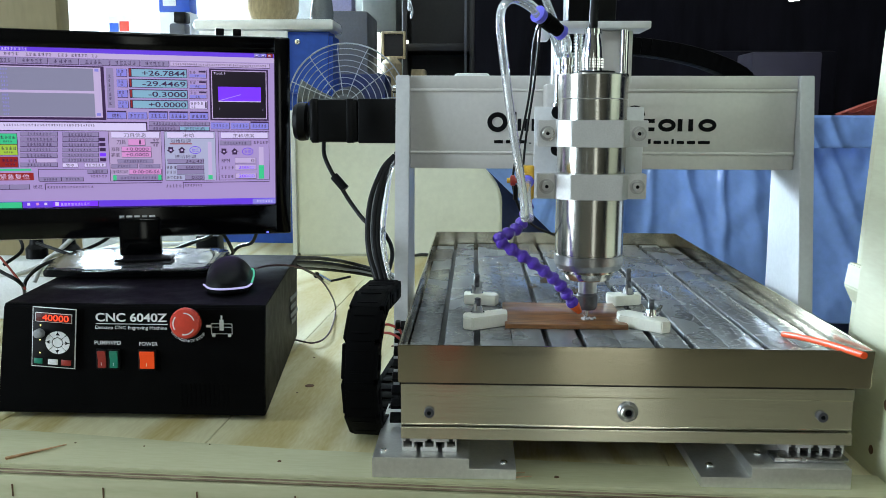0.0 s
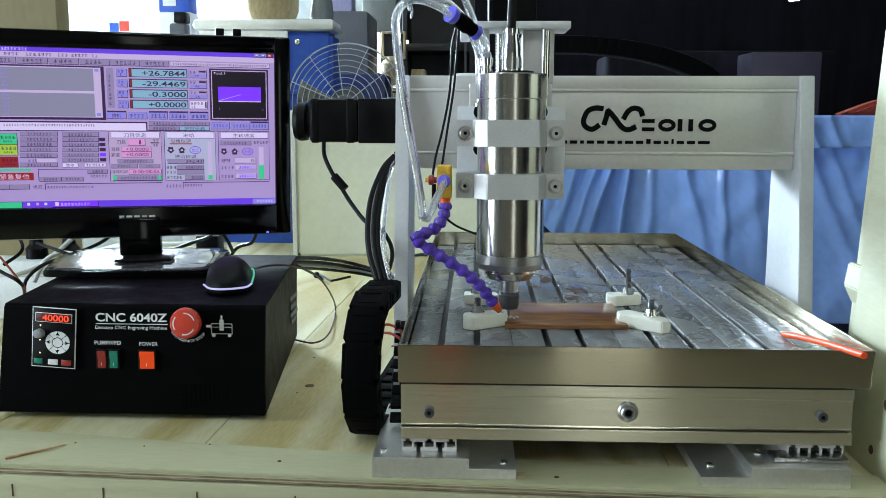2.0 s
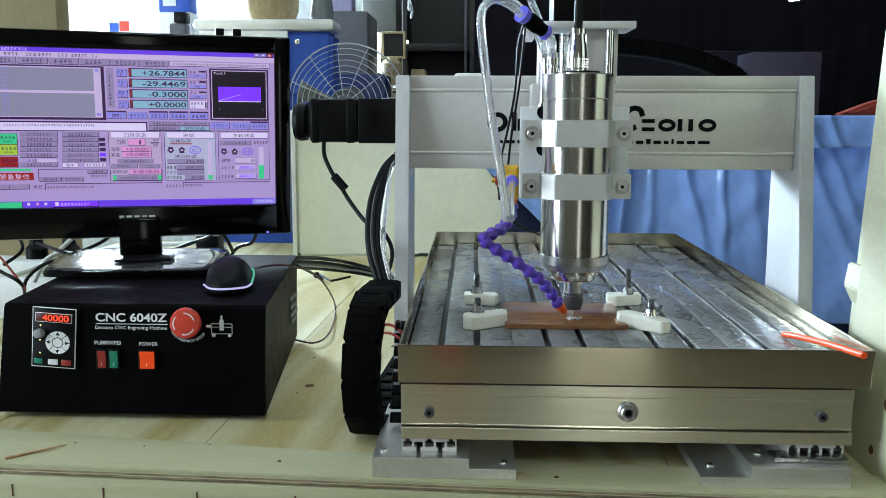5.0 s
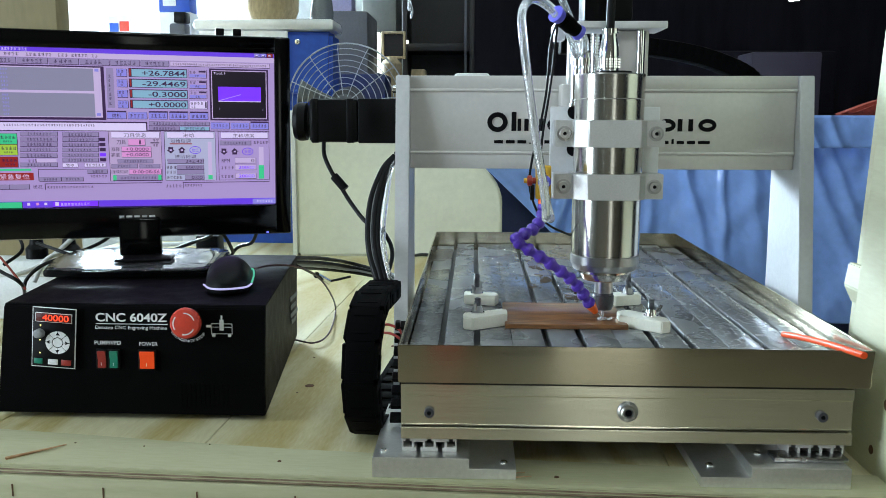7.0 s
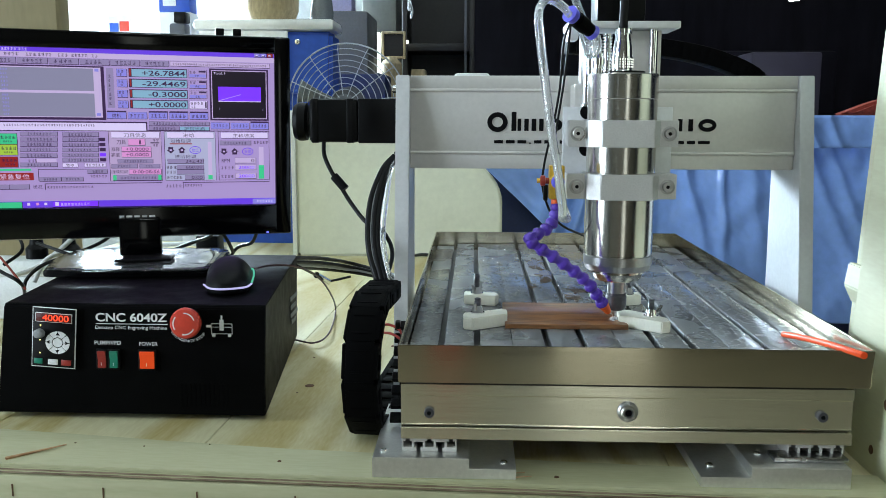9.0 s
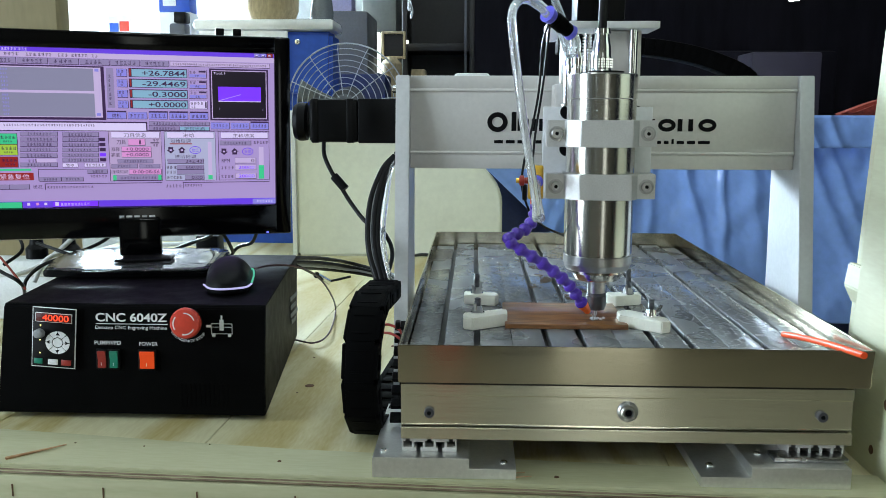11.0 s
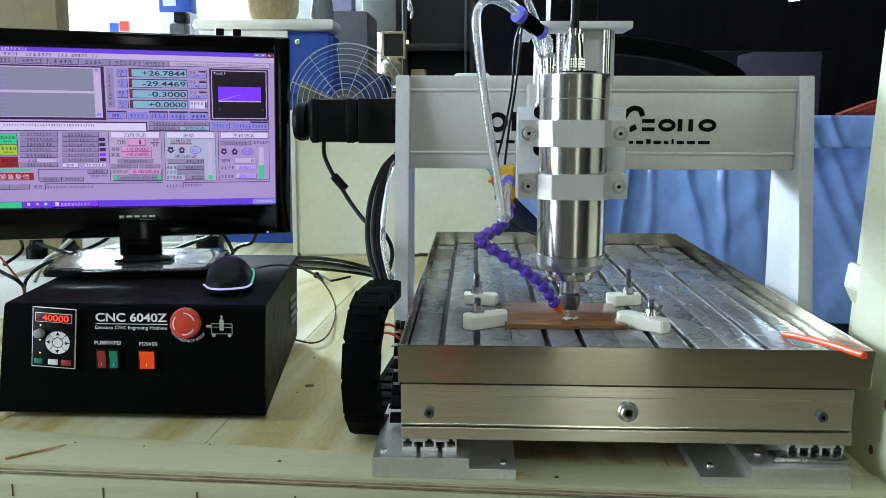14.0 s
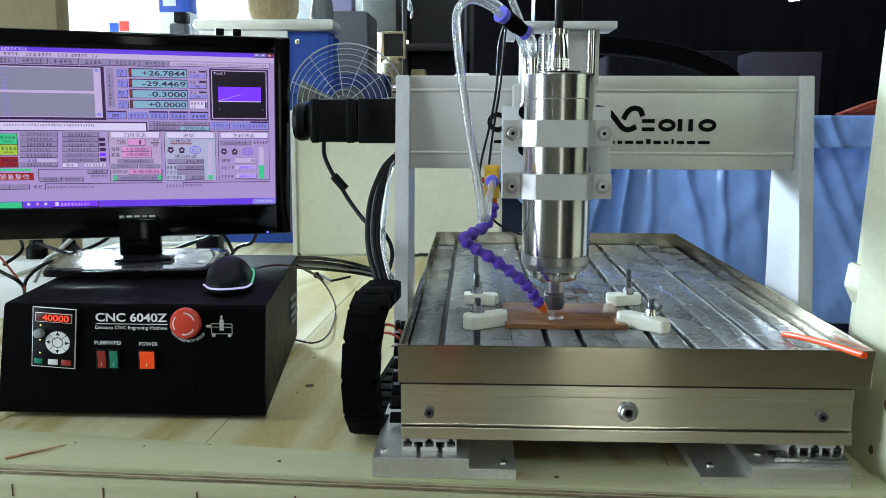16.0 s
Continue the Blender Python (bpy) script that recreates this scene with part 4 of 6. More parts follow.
def clamp_set():
    """Nylon hold-down blocks with a bolt and a wing nut."""
    def block(pts, z0, z1, bolt, turn, h, nut):
        t = thing("hold_down_clamp", "white nylon hold-down clamp with black bolt and wing nut", "clamp", group="clamps round the workpiece")
        bm = bmesh.new()
        prism(bm, pts, "z", z0, z1, 0.0012)
        part("block", bm, NYLON, t)
        x, y = bolt
        bm = bmesh.new()
        prof = [(0.0036, 0)]
        for i in range(int(h / 0.0018)):
            prof += [(0.0032, i * 0.0018 + 0.0004), (0.0038, i * 0.0018 + 0.0012)]
        prof += [(0.0030, h)]
        lathe(bm, prof, (x, y, z1), seg=14)
        part("bolt", bm, NUT, t)
        lathep("washer", CHROME, t, [(0.0085, 0), (0.0085, 0.0014), (0.004, 0.0014)], (x, y, z1), seg=20)
        bm = bmesh.new()
        lathe(bm, [(0.0068, 0.0015), (0.0062, 0.005), (0.0050, 0.0088), (0.0036, 0.0088)], (x, y, z1), seg=18)
        for s in (-1, 1):
            k = radians(turn)
            d = Vector((math.cos(k), math.sin(k), 0)) * s
            n = Vector((-math.sin(k), math.cos(k), 0)) * 0.0012
            o = Vector((x, y, z1))
            q = [o + d * 0.004 + Vector((0, 0, 0.003)), o + d * 0.010 + Vector((0, 0, 0.005)), o + d * 0.0135 + Vector((0, 0, 0.0135)), o + d * 0.0105 + Vector((0, 0, 0.0145)), o + d * 0.0045 + Vector((0, 0, 0.0075))]
            a = [bm.verts.new(p - n) for p in q]
            b = [bm.verts.new(p + n) for p in q]
            bm.faces.new(a), bm.faces.new(b[::-1])
            for i in range(5):
                bm.faces.new((a[i], b[i], b[(i + 1) % 5], a[(i + 1) % 5]))
        part("wing_nut", bm, nut, t)
        return t
    Z = 0.1152
    block([(0.0628, 0.153), (0.0745, 0.146), (0.1150, 0.172), (0.1155, 0.197), (0.104, 0.197), (0.0625, 0.176)], Z, Z + 0.0145, (0.0795, 0.176), 75, 0.018, STEEL)
    block([(0.0620, 0.290), (0.1030, 0.278), (0.1080, 0.295), (0.1060, 0.308), (0.0625, 0.315)], Z, Z + 0.0125, (0.0792, 0.300), 60, 0.027, STEEL)
    block([(0.2470, 0.176), (0.2900, 0.141), (0.3015, 0.147), (0.3015, 0.165), (0.2640, 0.207), (0.2480, 0.200)], Z, Z + 0.0135, (0.2835, 0.172), -12, 0.020, CHROME)
    block([(0.2510, 0.293), (0.2600, 0.283), (0.2960, 0.297), (0.2960, 0.315), (0.2520, 0.315)], Z, Z + 0.0135, (0.2790, 0.302), 70, 0.034, STEEL)


def workpiece():
    bm = bmesh.new()
    quad_box(bm, 0.112, 0.2555, 0.158, 0.278, 0.1152, 0.1210, 0.0008)
    w = part("wooden_workpiece", bm, TEAK)
    tagged(w, "wet reddish brown wooden board clamped on the table", "board")
    random.seed(3)
    bm, beads = bmesh.new(), bmesh.new()
    for i in range(3300):
        y = random.uniform(0.02, 0.83)
        x = random.choice((random.uniform(0.085, 0.15), random.uniform(0.2, 0.27), random.uniform(0.285, 0.385), random.uniform(0.317, 0.43)))
        if i > 1500:
            x, y = random.choice((0.3080, 0.3172, 0.3860, 0.3862, 0.4275, 0.2795)) + random.uniform(-0.0016, 0.0010), random.uniform(0.02, 0.60)
        if 0.10 < x < 0.31 and 0.135 < y < 0.325:
            continue
        r = random.uniform(0.0005, 0.0016) if i < 1500 else random.uniform(0.0005, 0.0012)
        seg = 8
        pool = beads if i > 1500 else bm
        ring = [pool.verts.new((x + r * math.cos(k) * random.uniform(0.8, 1.2), y + r * 1.2 * math.sin(k), 0.1149)) for k in [2 * math.pi * j / seg for j in range(seg)]]
        mid = [pool.verts.new((x + (v.co.x - x) * 0.6, y + (v.co.y - y) * 0.6, 0.1149 + r * 0.62)) for v in ring]
        top = pool.verts.new((x, y, 0.1149 + r * 0.85))
        for j in range(seg):
            pool.faces.new((ring[j], ring[(j + 1) % seg], mid[(j + 1) % seg], mid[j]))
            pool.faces.new((mid[j], mid[(j + 1) % seg], top))
    tagged(part("coolant_beads", beads, FROTH), "frothy coolant beads along the slot edges", "water drops", kind="stuff")
    tagged(part("water_drops", bm, WATER), "clear coolant drops scattered over the table", "water drops", kind="stuff")
    bm = bmesh.new()
    for cx, cy, rr, sd in ((0.178, 0.62, 0.016, 1), (0.186, 0.51, 0.014, 2), (0.222, 0.40, 0.012, 3), (0.214, 0.345, 0.010, 4), (0.160, 0.42, 0.006, 5)):
        rim = []
        for k in range(48):
            w = 2 * math.pi * k / 48
            q = rr * (1 + 0.8 * noise.noise((math.cos(w) * 1.6, math.sin(w) * 1.6, sd * 3.1)) + 0.35 * noise.noise((math.cos(w) * 5, math.sin(w) * 5, sd * 7.7)))
            rim.append(bm.verts.new((cx + q * math.cos(w), cy + 3.2 * q * math.sin(w), 0.1150)))
        core = [bm.verts.new((cx + (v.co.x - cx) * 0.88, cy + (v.co.y - cy) * 0.88, 0.1155)) for v in rim]
        mid = bm.verts.new((cx, cy, 0.1155))
        for k in range(48):
            bm.faces.new((rim[k], rim[(k + 1) % 48], core[(k + 1) % 48], core[k]))
            bm.faces.new((core[k], core[(k + 1) % 48], mid))
    tagged(part("coolant_puddles", bm, RUSTY), "thin rusty coolant puddles behind the board", "puddle", kind="stuff")
    s = tagged(tubep("plastic_tube", REDSTICK, None, [(0.4251, 0.1331, 0.1185), (0.4314, 0.0868, 0.1260), (0.4335, 0.0194, 0.1360), (0.4406, -0.0335, 0.1405)], 0.0034, seg=14), "vermilion plastic stick lying over the tray rim", "stick")


# ---- control box, monitor, mouse ----
def control_box():
    t = thing("control_box", "black steel control box with switches and a red stop button", "control box")
    x0, x1, y0, y1, H = -0.494, -0.1725, 0.1585, 0.545, 0.1375
    bm = bmesh.new()
    prism(bm, [(y0, 0.004), (y0, 0.049), (y0 + 0.006, H - 0.004), (y0 + 0.010, H), (y1, H), (y1, 0.004)], "x", x0, x1, 0.001)
    for v in bm.verts:
        v.co.x -= (v.co.y - y0) * 0.105
        v.co.x += (v.co.z - 0.07) * (0.02 if v.co.x > -0.3 else 0.10)
    part("housing", bm, CASE, t)
    for x in (x0 + 0.03, x1 - 0.03):
        for y in (y0 + 0.03, y1 - 0.03):
            rodp("rubber_foot", RUBBER, t, (x - (y - y0) * 0.1, y, 0.0), (x - (y - y0) * 0.1, y, 0.0045), 0.009)
    lean = math.degrees(math.atan2(0.006, H - 0.053))
    front = pose(0, y0 + 0.0, 0.049, -lean) @ pose(0, -0.0006, -0.049) @ FACE
    def pt(x, z):
        return front @ pose(x, z, 0)
    # vfd keypad
    kx0, kx1, kz0, kz1 = -0.4560, -0.4035, 0.0545, 0.1320
    key = new("keypad")
    key.parent = t
    key.matrix_basis = pt(-0.4560, 0.0625) @ Matrix(((1.04, 0.10, 0, 0), (0, 0.93, 0, 0), (0, 0, 1, 0), (0, 0, 0, 1)))
    tagged(key, "black drive keypad with white border")
    def kp(name, m_, a0, a1, b0, b1, d=0.0012):
        return boxp(name, m_, key, a0, a1, b0, b1, 0, d, 0.0003)
    kp("bezel", PAINT, 0, 0.0525, 0, 0.0775, 0.0010)
    kp("keypad_face", BLACK, 0.0012, 0.0513, 0.0012, 0.0763, 0.0018)
    kp("display", PAINT, 0.0040, 0.0480, 0.0585, 0.0705, 0.0021)
    kp("display_window", SEGBACK, 0.0048, 0.0472, 0.0592, 0.0698, 0.0026)
    words("digits", "40000", SEGRED, key, pose(0.0130, 0.0606, 0.0030), 0.0315, 0.0078)
    bm = bmesh.new()
    lathe(bm, [(0.0060, 0), (0.0056, 0.006), (0.004, 0.0068)], (0.0100, 0.0435, 0.0018), seg=20)
    part("dial_knob", bm, GREYCABLE, key, "grey dial knob")
    for i in range(8):
        bm = bmesh.new()
        a0, a1 = radians(i * 45 + 2), radians(i * 45 + 43)
        pts = [(0.0315 + 0.0145 * math.cos(a0 + (a1 - a0) * k / 4), 0.0330 + 0.0145 * math.sin(a0 + (a1 - a0) * k / 4)) for k in range(5)]
        pts += [(0.0315 + 0.0068 * math.cos(a1 - (a1 - a0) * k / 4), 0.0330 + 0.0068 * math.sin(a1 - (a1 - a0) * k / 4)) for k in range(5)]
        prism(bm, pts, "z", 0.0016, 0.0026)
        part("key", bm, PAINT, key)
    rodp("enter_key", PAINT, key, (0.0315, 0.0330, 0.0016), (0.0315, 0.0330, 0.0028), 0.0058)
    bm = bmesh.new()
    for a in (45, 135, 225, 315):
        k = radians(a - 45)
        o = Vector((0.0315 + 0.0107 * math.cos(k), 0.0330 + 0.0107 * math.sin(k), 0.0027))
        d = Vector((math.cos(k), math.sin(k), 0)) * 0.0026
        n = Vector((-d.y, d.x, 0))
        bm.faces.new([bm.verts.new(q) for q in (o + d, o - d * 0.5 + n, o - d * 0.5 - n)])
    bm.normal_update()
    part("arrow_print", bm, INK, key)
    kp("key", GREEN, 0.0035, 0.0140, 0.0040, 0.0110, 0.0026)
    kp("key", PAINT, 0.0205, 0.0320, 0.0040, 0.0110, 0.0026)
    kp("key", DARKRED, 0.0365, 0.0480, 0.0040, 0.0110, 0.0026)
    for b in (0.0540, 0.0350, 0.0185):
        rodp("indicator", LEDY, key, (0.0105, b, 0.0017), (0.0105, b, 0.0024), 0.0008, seg=10)
    # printed words
    words("print", "CNC 6040Z", PAINT, t, pt(-0.3765, 0.1172), 0.0865, 0.0105, "white printed lettering", 0.022)
    words("print", "Desktop CNC Engraving Machine", PAINT, t, pt(-0.3770, 0.1068), 0.0865, 0.0054, "white printed lettering")
    bm = bmesh.new()
    strip(bm, pt(-0.3760, 0.1145), [(0, 0), (0.087, 0)], 0.0008)
    part("printed_rule", bm, PAINT, t)
    words("print", "PUMP/VFD", PAINT, t, pt(-0.3785, 0.0892), 0.0320, 0.0048, "white printed lettering", 0.01)
    words("print", "POWER", PAINT, t, pt(-0.3245, 0.0884), 0.0225, 0.0046, "white printed lettering", 0.01)
    # rockers
    def rocker(x, z, w, h, m_, nm, lab):
        sw = new("rocker_switch")
        sw.parent = t
        sw.matrix_basis = pt(x, z)
        tagged(sw, lab)
        boxp("switch_frame", BLACK, sw, -0.0015, w + 0.0015, -0.002, h + 0.002, 0, 0.002, 0.0006)
        bm = bmesh.new()
        prism(bm, [(0, 0.0015), (h, 0.0015), (h, 0.0055), (h * 0.45, 0.0026), (0, 0.0036)], "x", 0.0008, w - 0.0008, 0.0004)
        part("rocker", bm, m_, sw)
        bm = bmesh.new()
        strip(bm, pose(0, 0, 0.0040), [(w / 2, h * 0.15), (w / 2, h * 0.33)], 0.0009)
        part("printed_stroke", bm, PAINT, sw)
    rocker(-0.3750, 0.0615, 0.0115, 0.0205, DARKRED, "", "dark red rocker switch")
    rocker(-0.3605, 0.0615, 0.0115, 0.0205, GREEN, "", "green rocker switch")
    rocker(-0.3240, 0.0612, 0.0190, 0.0205, LAMPORANGE, "", "lit orange rocker switch")
    # stop button
    bt = new("stop_button")
    bt.parent = t
    bt.matrix_basis = pt(-0.2640, 0.1182)
    tagged(bt, "red mushroom emergency stop button")
    lathep("collar", BLACK, bt, [(0.0165, 0), (0.0165, 0.003), (0.0125, 0.004), (0.0125, 0.0075)], (0, 0, 0))
    lathep("mushroom", REDBTN, bt, [(0.0125, 0.006), (0.0172, 0.0075), (0.0184, 0.0095), (0.0182, 0.0135), (0.0165, 0.0162), (0.0115, 0.0176), (0.0001, 0.0179)], (0, 0, 0), seg=48)
    bm = bmesh.new()
    for a in (20, 140, 260):
        pts = [(0.0128 * math.cos(radians(a + k * 9)), 0.0128 * math.sin(radians(a + k * 9))) for k in range(9)]
        strip(bm, pose(0, 0, 0.0176), pts, 0.0014)
    part("arrow_print", bm, PAINT, bt)
    ring = words("stop_lettering", "EMERGENCY STOP", PAINT, bt, pose(0, 0, 0), 0.052, 0.0034, "curved white lettering", 0.01)
    for v in ring.data.vertices:
        k = radians(212) + v.co.x / 0.052 * radians(112)
        q = 0.0250 - v.co.y
        v.co = (q * math.cos(k), q * math.sin(k), 0.0006)
    # machine pictogram
    bm = bmesh.new()
    m = pt(-0.2430, 0.1000)
    strip(bm, m, [(0.006, 0.004), (0.031, 0.004), (0.031, 0.016), (0.006, 0.016), (0.006, 0.004)], 0.0008)
    strip(bm, m, [(0.006, 0.012), (0.031, 0.012)], 0.0006)
    strip(bm, m, [(0.007, 0.002), (0.011, 0.002)], 0.003)
    strip(bm, m, [(0.026, 0.002), (0.030, 0.002)], 0.003)
    strip(bm, m, [(0.0185, 0.008), (0.0185, 0.021)], 0.0050)
    strip(bm, m, [(0.0185, 0.021), (0.0185, 0.026)], 0.0022)
    strip(bm, m, [(0.0, 0.013), (0.006, 0.013)], 0.003)
    part("pictogram", bm, PAINT, t, "white printed machine pictogram")
    # air slots
    for i in range(11):
        x = -0.276 + i * 0.0056
        boxp("air_slot", LINKBLACK, t, x, x + 0.0022, y0 - 0.0004, y0 + 0.002, 0.0140, 0.0430, 0.0)
    # labels on the side
    for k, (y, z, w) in enumerate(((0.43, 0.085, 0.05), (0.43, 0.072, 0.04), (0.43, 0.060, 0.05), (0.44, 0.048, 0.03))):
        bm = bmesh.new()
        quad_box(bm, x1 + 0.0008 - (y - y0) * 0.105 + 0.0002, x1 + 0.0014 - (y - y0) * 0.105 + 0.0006, y, y + w, z, z + 0.006)
        part("label_bar", bm, GREYCOL, t)
    return t


def monitor():
    m0 = Matrix.Translation((-0.4294, 0.4456, 0.3399)) @ Matrix.Rotation(radians(17.94), 4, "Z") @ Matrix.Rotation(radians(4.77), 4, "X") @ Matrix.Rotation(radians(0.41), 4, "Y")
    t = thing("monitor", "glossy black flat monitor showing violet machine software", "monitor", m0)
    bm = bmesh.new()
    # bezel round the glass
    W, T, B = 0.2284, 0.140, -0.1615
    quad_box(bm, -W, W, 0.004, 0.030, B, T, 0.008, 3)
    case = part("case", bm, GLOSS, t)
    bm = bmesh.new()
    sw, sh = 0.205, 0.115
    quad_box(bm, -W, -sw, -0.008, 0.006, B, T, 0.003)
    quad_box(bm, sw, W, -0.008, 0.006, B, T, 0.003)
    quad_box(bm, -sw - 0.002, sw + 0.002, -0.008, 0.006, sh, T, 0.003)
    quad_box(bm, -sw - 0.002, sw + 0.002, -0.008, 0.006, B, -sh, 0.003)
    part("bezel", bm, GLOSS, t, "piano black bezel")
    boxp("back_bulge", BLACK, t, -0.16, 0.16, 0.03, 0.055, -0.10, 0.09, 0.01)
    rodp("power_light", LEDB, t, (0.190, -0.0085, -0.1585), (0.193, -0.0085, -0.1585), 0.0008)
    for a in (0.121, 0.146):
        boxp("rear_hook", BLACK, t, a, a + 0.012, 0.010, 0.024, T, T + 0.010, 0.001)
    boxp("chrome_trim", CHROME, t, -W + 0.01, W - 0.01, -0.0085, -0.0075, B + 0.0003, B + 0.0016, 0)
    # brand shapes under the glass
    bm = bmesh.new()
    x = -0.0262
    for w in (0.0085, 0.0105, 0.0100, 0.0095, 0.0105):
        strip(bm, pose(0, -0.0078, 0) @ FACE, [(x, -0.1308), (x + w - 0.0018, -0.1308)], 0.0062, 0.0004)
        x += w + 0.0009
    part("brand_mark", bm, PAINT, t, "silvery row of brand shapes")
    scr = boxp("screen", UI_BG, t, -sw, sw, 0.0020, 0.0035, -sh, sh, 0, "lit lilac software screen")
    def ui(name, m_, a0, a1, b0, b1, lift=1):
        a0, a1, b0, b1 = max(a0, -0.2049), min(a1, 0.2049), max(b0, -0.1149), min(b1, 0.1149)
        y = 0.0020 - 0.0003 * lift
        if "button" in name or name in ("tab", "pale_field", "lilac_field", "pink_field", "status_field", "path_field", "scale_field"):
            boxp("button_shade", UI_LINE, scr, a0 - 0.0002, a1 + 0.0008, y + 0.0001, 0.0020, b0 - 0.0008, b1 + 0.0002, 0)
        return boxp(name, m_, scr, a0, a1, y, 0.0020, b0, b1, 0)
    def txt(s, m_, a0, a1, b0, b1, lift=3, bold=0.0):
        return words("readout", s, m_, scr, pose(a0, 0.0018 - 0.0003 * lift, b0) @ FACE, a1 - a0, b1 - b0, bold=bold)
    def bars(a0, a1, b, h, seed, m_=UI_LINE, lift=3):
        """Unreadable text: a row of small bars."""
        rnd = random.Random(seed)
        bm = bmesh.new()
        x = a0
        while x < a1:
            w = h * rnd.uniform(0.75, 1.0)
            for k in range(3):
                hh = h * rnd.uniform(0.09, 0.13)
                z = b + h * (0.02 + k * 0.34)
                quad_box(bm, x, x + w * rnd.uniform(0.6, 0.95), 0.0016 - 0.0003 * lift, 0.0018 - 0.0003 * lift, z, z + hh)
            xx = x + w * rnd.uniform(0.2, 0.6)
            quad_box(bm, xx, xx + w * 0.11, 0.0016 - 0.0003 * lift, 0.0018 - 0.0003 * lift, b, b + h)
            x += w * 1.22
        part("text_line", bm, m_, scr)
    def label(t_, m_, a0, a1, b0, b1, lift=4):
        return words("label_text", t_, m_, scr, pose(a0, 0.0018 - 0.0003 * lift, b0) @ FACE, a1 - a0, b1 - b0)
    ui("title_bar", UI_TITLE, -0.205, 0.205, 0.1088, 0.115)
    ui("menu_bar", UI_PALE, -0.205, 0.205, 0.1015, 0.1088)
    bars(-0.175, -0.140, 0.1102, 0.0042, 1, UI_WHITE)
    for i, (a0, a1) in enumerate(((-0.168, -0.148), (-0.140, -0.130), (-0.124, -0.106), (-0.098, -0.088), (-0.080, -0.062), (-0.054, -0.044))):
        bars(a0, a1, 0.1030, 0.0046, 10 + i)
    for i in range(3):
        ui("window_button", (UI_BTN_BLUE, UI_BTN_BLUE, UI_RED)[i], 0.1760 + i * 0.0095, 0.1840 + i * 0.0095, 0.1098, 0.1148, 2)
        ui("button_sign", UI_WHITE, 0.1780 + i * 0.0095, 0.1812 + i * 0.0095, 0.1112, 0.1130, 3)
    # tabs
    for i in range(6):
        a = -0.1930 + i * 0.0412
        ui("tab", UI_BTN, a, a + 0.0392, 0.0925, 0.1004, 1)
        bars(a + 0.007, a + 0.031, 0.0938, 0.0054, 20 + i)
    ui("path_field", UI_PALE, 0.0545, 0.1985, 0.0938, 0.0998)
    bars(0.058, 0.194, 0.0952, 0.0030, 30)
    # program list
    ui("list_border", UI_LINE, -0.205, -0.0380, 0.0135, 0.0905, 1)
    ui("list_frame", UI_PALE, -0.205, -0.0425, 0.0170, 0.0885, 2)
    ui("program_text", UI_LIST, -0.205, -0.0525, 0.0552, 0.0870, 3)
    ui("program_text", UI_LIST, -0.205, -0.0525, 0.0180, 0.0515, 3)
    for i in range(12):
        bars(-0.1745, -0.1660, 0.0195 + i * 0.0055 + (0.0025 if i > 5 else 0), 0.0030, 200 + i, UI_BTN_BLUE, 4)
    for b in (0.0195, 0.0830):
        ui("scroll_arrow", UI_BTN_BLUE, -0.0505, -0.0450, b, b + 0.0040, 4)
    # axis readouts
    ui("axis_strip", UI_BTN, -0.0350, -0.0250, 0.0313, 0.0887)
    for i in range(7):
        bars(-0.0325, -0.0285, 0.036 + i * 0.0065, 0.0044, 210 + i)
    for i, s in enumerate(("+26.7844", "-29.4469", "-0.3000", "+0.0000")):
        b = 0.0772 - i * 0.0152
        ui("axis_button", UI_BTN_BLUE, -0.0208, -0.0070, b, b + 0.0104, 1)
        bars(-0.019, -0.010, b + 0.0052, 0.0042, 40 + i)
        bars(-0.016, -0.0135, b + 0.0008, 0.0038, 45 + i)
        ui("readout_shadow", UI_LINE, -0.0042, 0.0780, b - 0.0008, b + 0.0120, 1)
        ui("readout_field", UI_TEAL, 0.0000, 0.0770, b, b + 0.0106, 2)
        ui("axis_mark", UI_RED, -0.0032, -0.0010, b + 0.001, b + 0.011, 2)
        w = 0.0076 * len(s)
        txt(s, UI_LINE, 0.0752 - w, 0.0752, b + 0.0016, b + 0.0090, 4, 0.012)
        ui("scale_field", UI_WHITE if i == 3 else UI_BG, 0.0800, 0.1052, b, b + 0.0112, 1)
        if i < 3:
            ui("scale_value", UI_BTN_BLUE, 0.0812, 0.1046, b + 0.0006, b + 0.0050, 2)
            ui("scale_lamp", UI_LINE, 0.0945, 0.1046, b + 0.0078, b + 0.0104, 3)
            bars(0.089, 0.095, b + 0.0012, 0.0030, 215 + i)
        else:
            ui("scale_lamp", UI_LINE, 0.1025, 0.1046, b + 0.0010, b + 0.0104, 3)
            bars(0.0815, 0.0900, b + 0.0008, 0.0042, 218)
        bars(0.0815, 0.0905 if i < 3 else 0.1000, b + 0.0060, 0.0044, 50 + i)
    # tool path view
    ui("toolpath_frame", UI_LINE, 0.1095, 0.1962, 0.0142, 0.0912, 1)
    ui("toolpath_rim", UI_PALE, 0.1122, 0.1936, 0.0168, 0.0888, 2)
    ui("toolpath_view", UI_BLACK, 0.1134, 0.1924, 0.0180, 0.0876, 3)
    ui("toolpath", UI_PURPLE, 0.1220, 0.1849, 0.0438, 0.0648, 4)
    ui("toolpath_edge", UI_WHITE, 0.1220, 0.1849, 0.0424, 0.0436, 4)
    txt("Tool:1", UI_WHITE, 0.1150, 0.1322, 0.0828, 0.0862, 5)
    bm = bmesh.new()
    strip(bm, pose(0, 0.0005, 0) @ FACE, [(0.123, 0.0440), (0.155, 0.0535)], 0.0007)
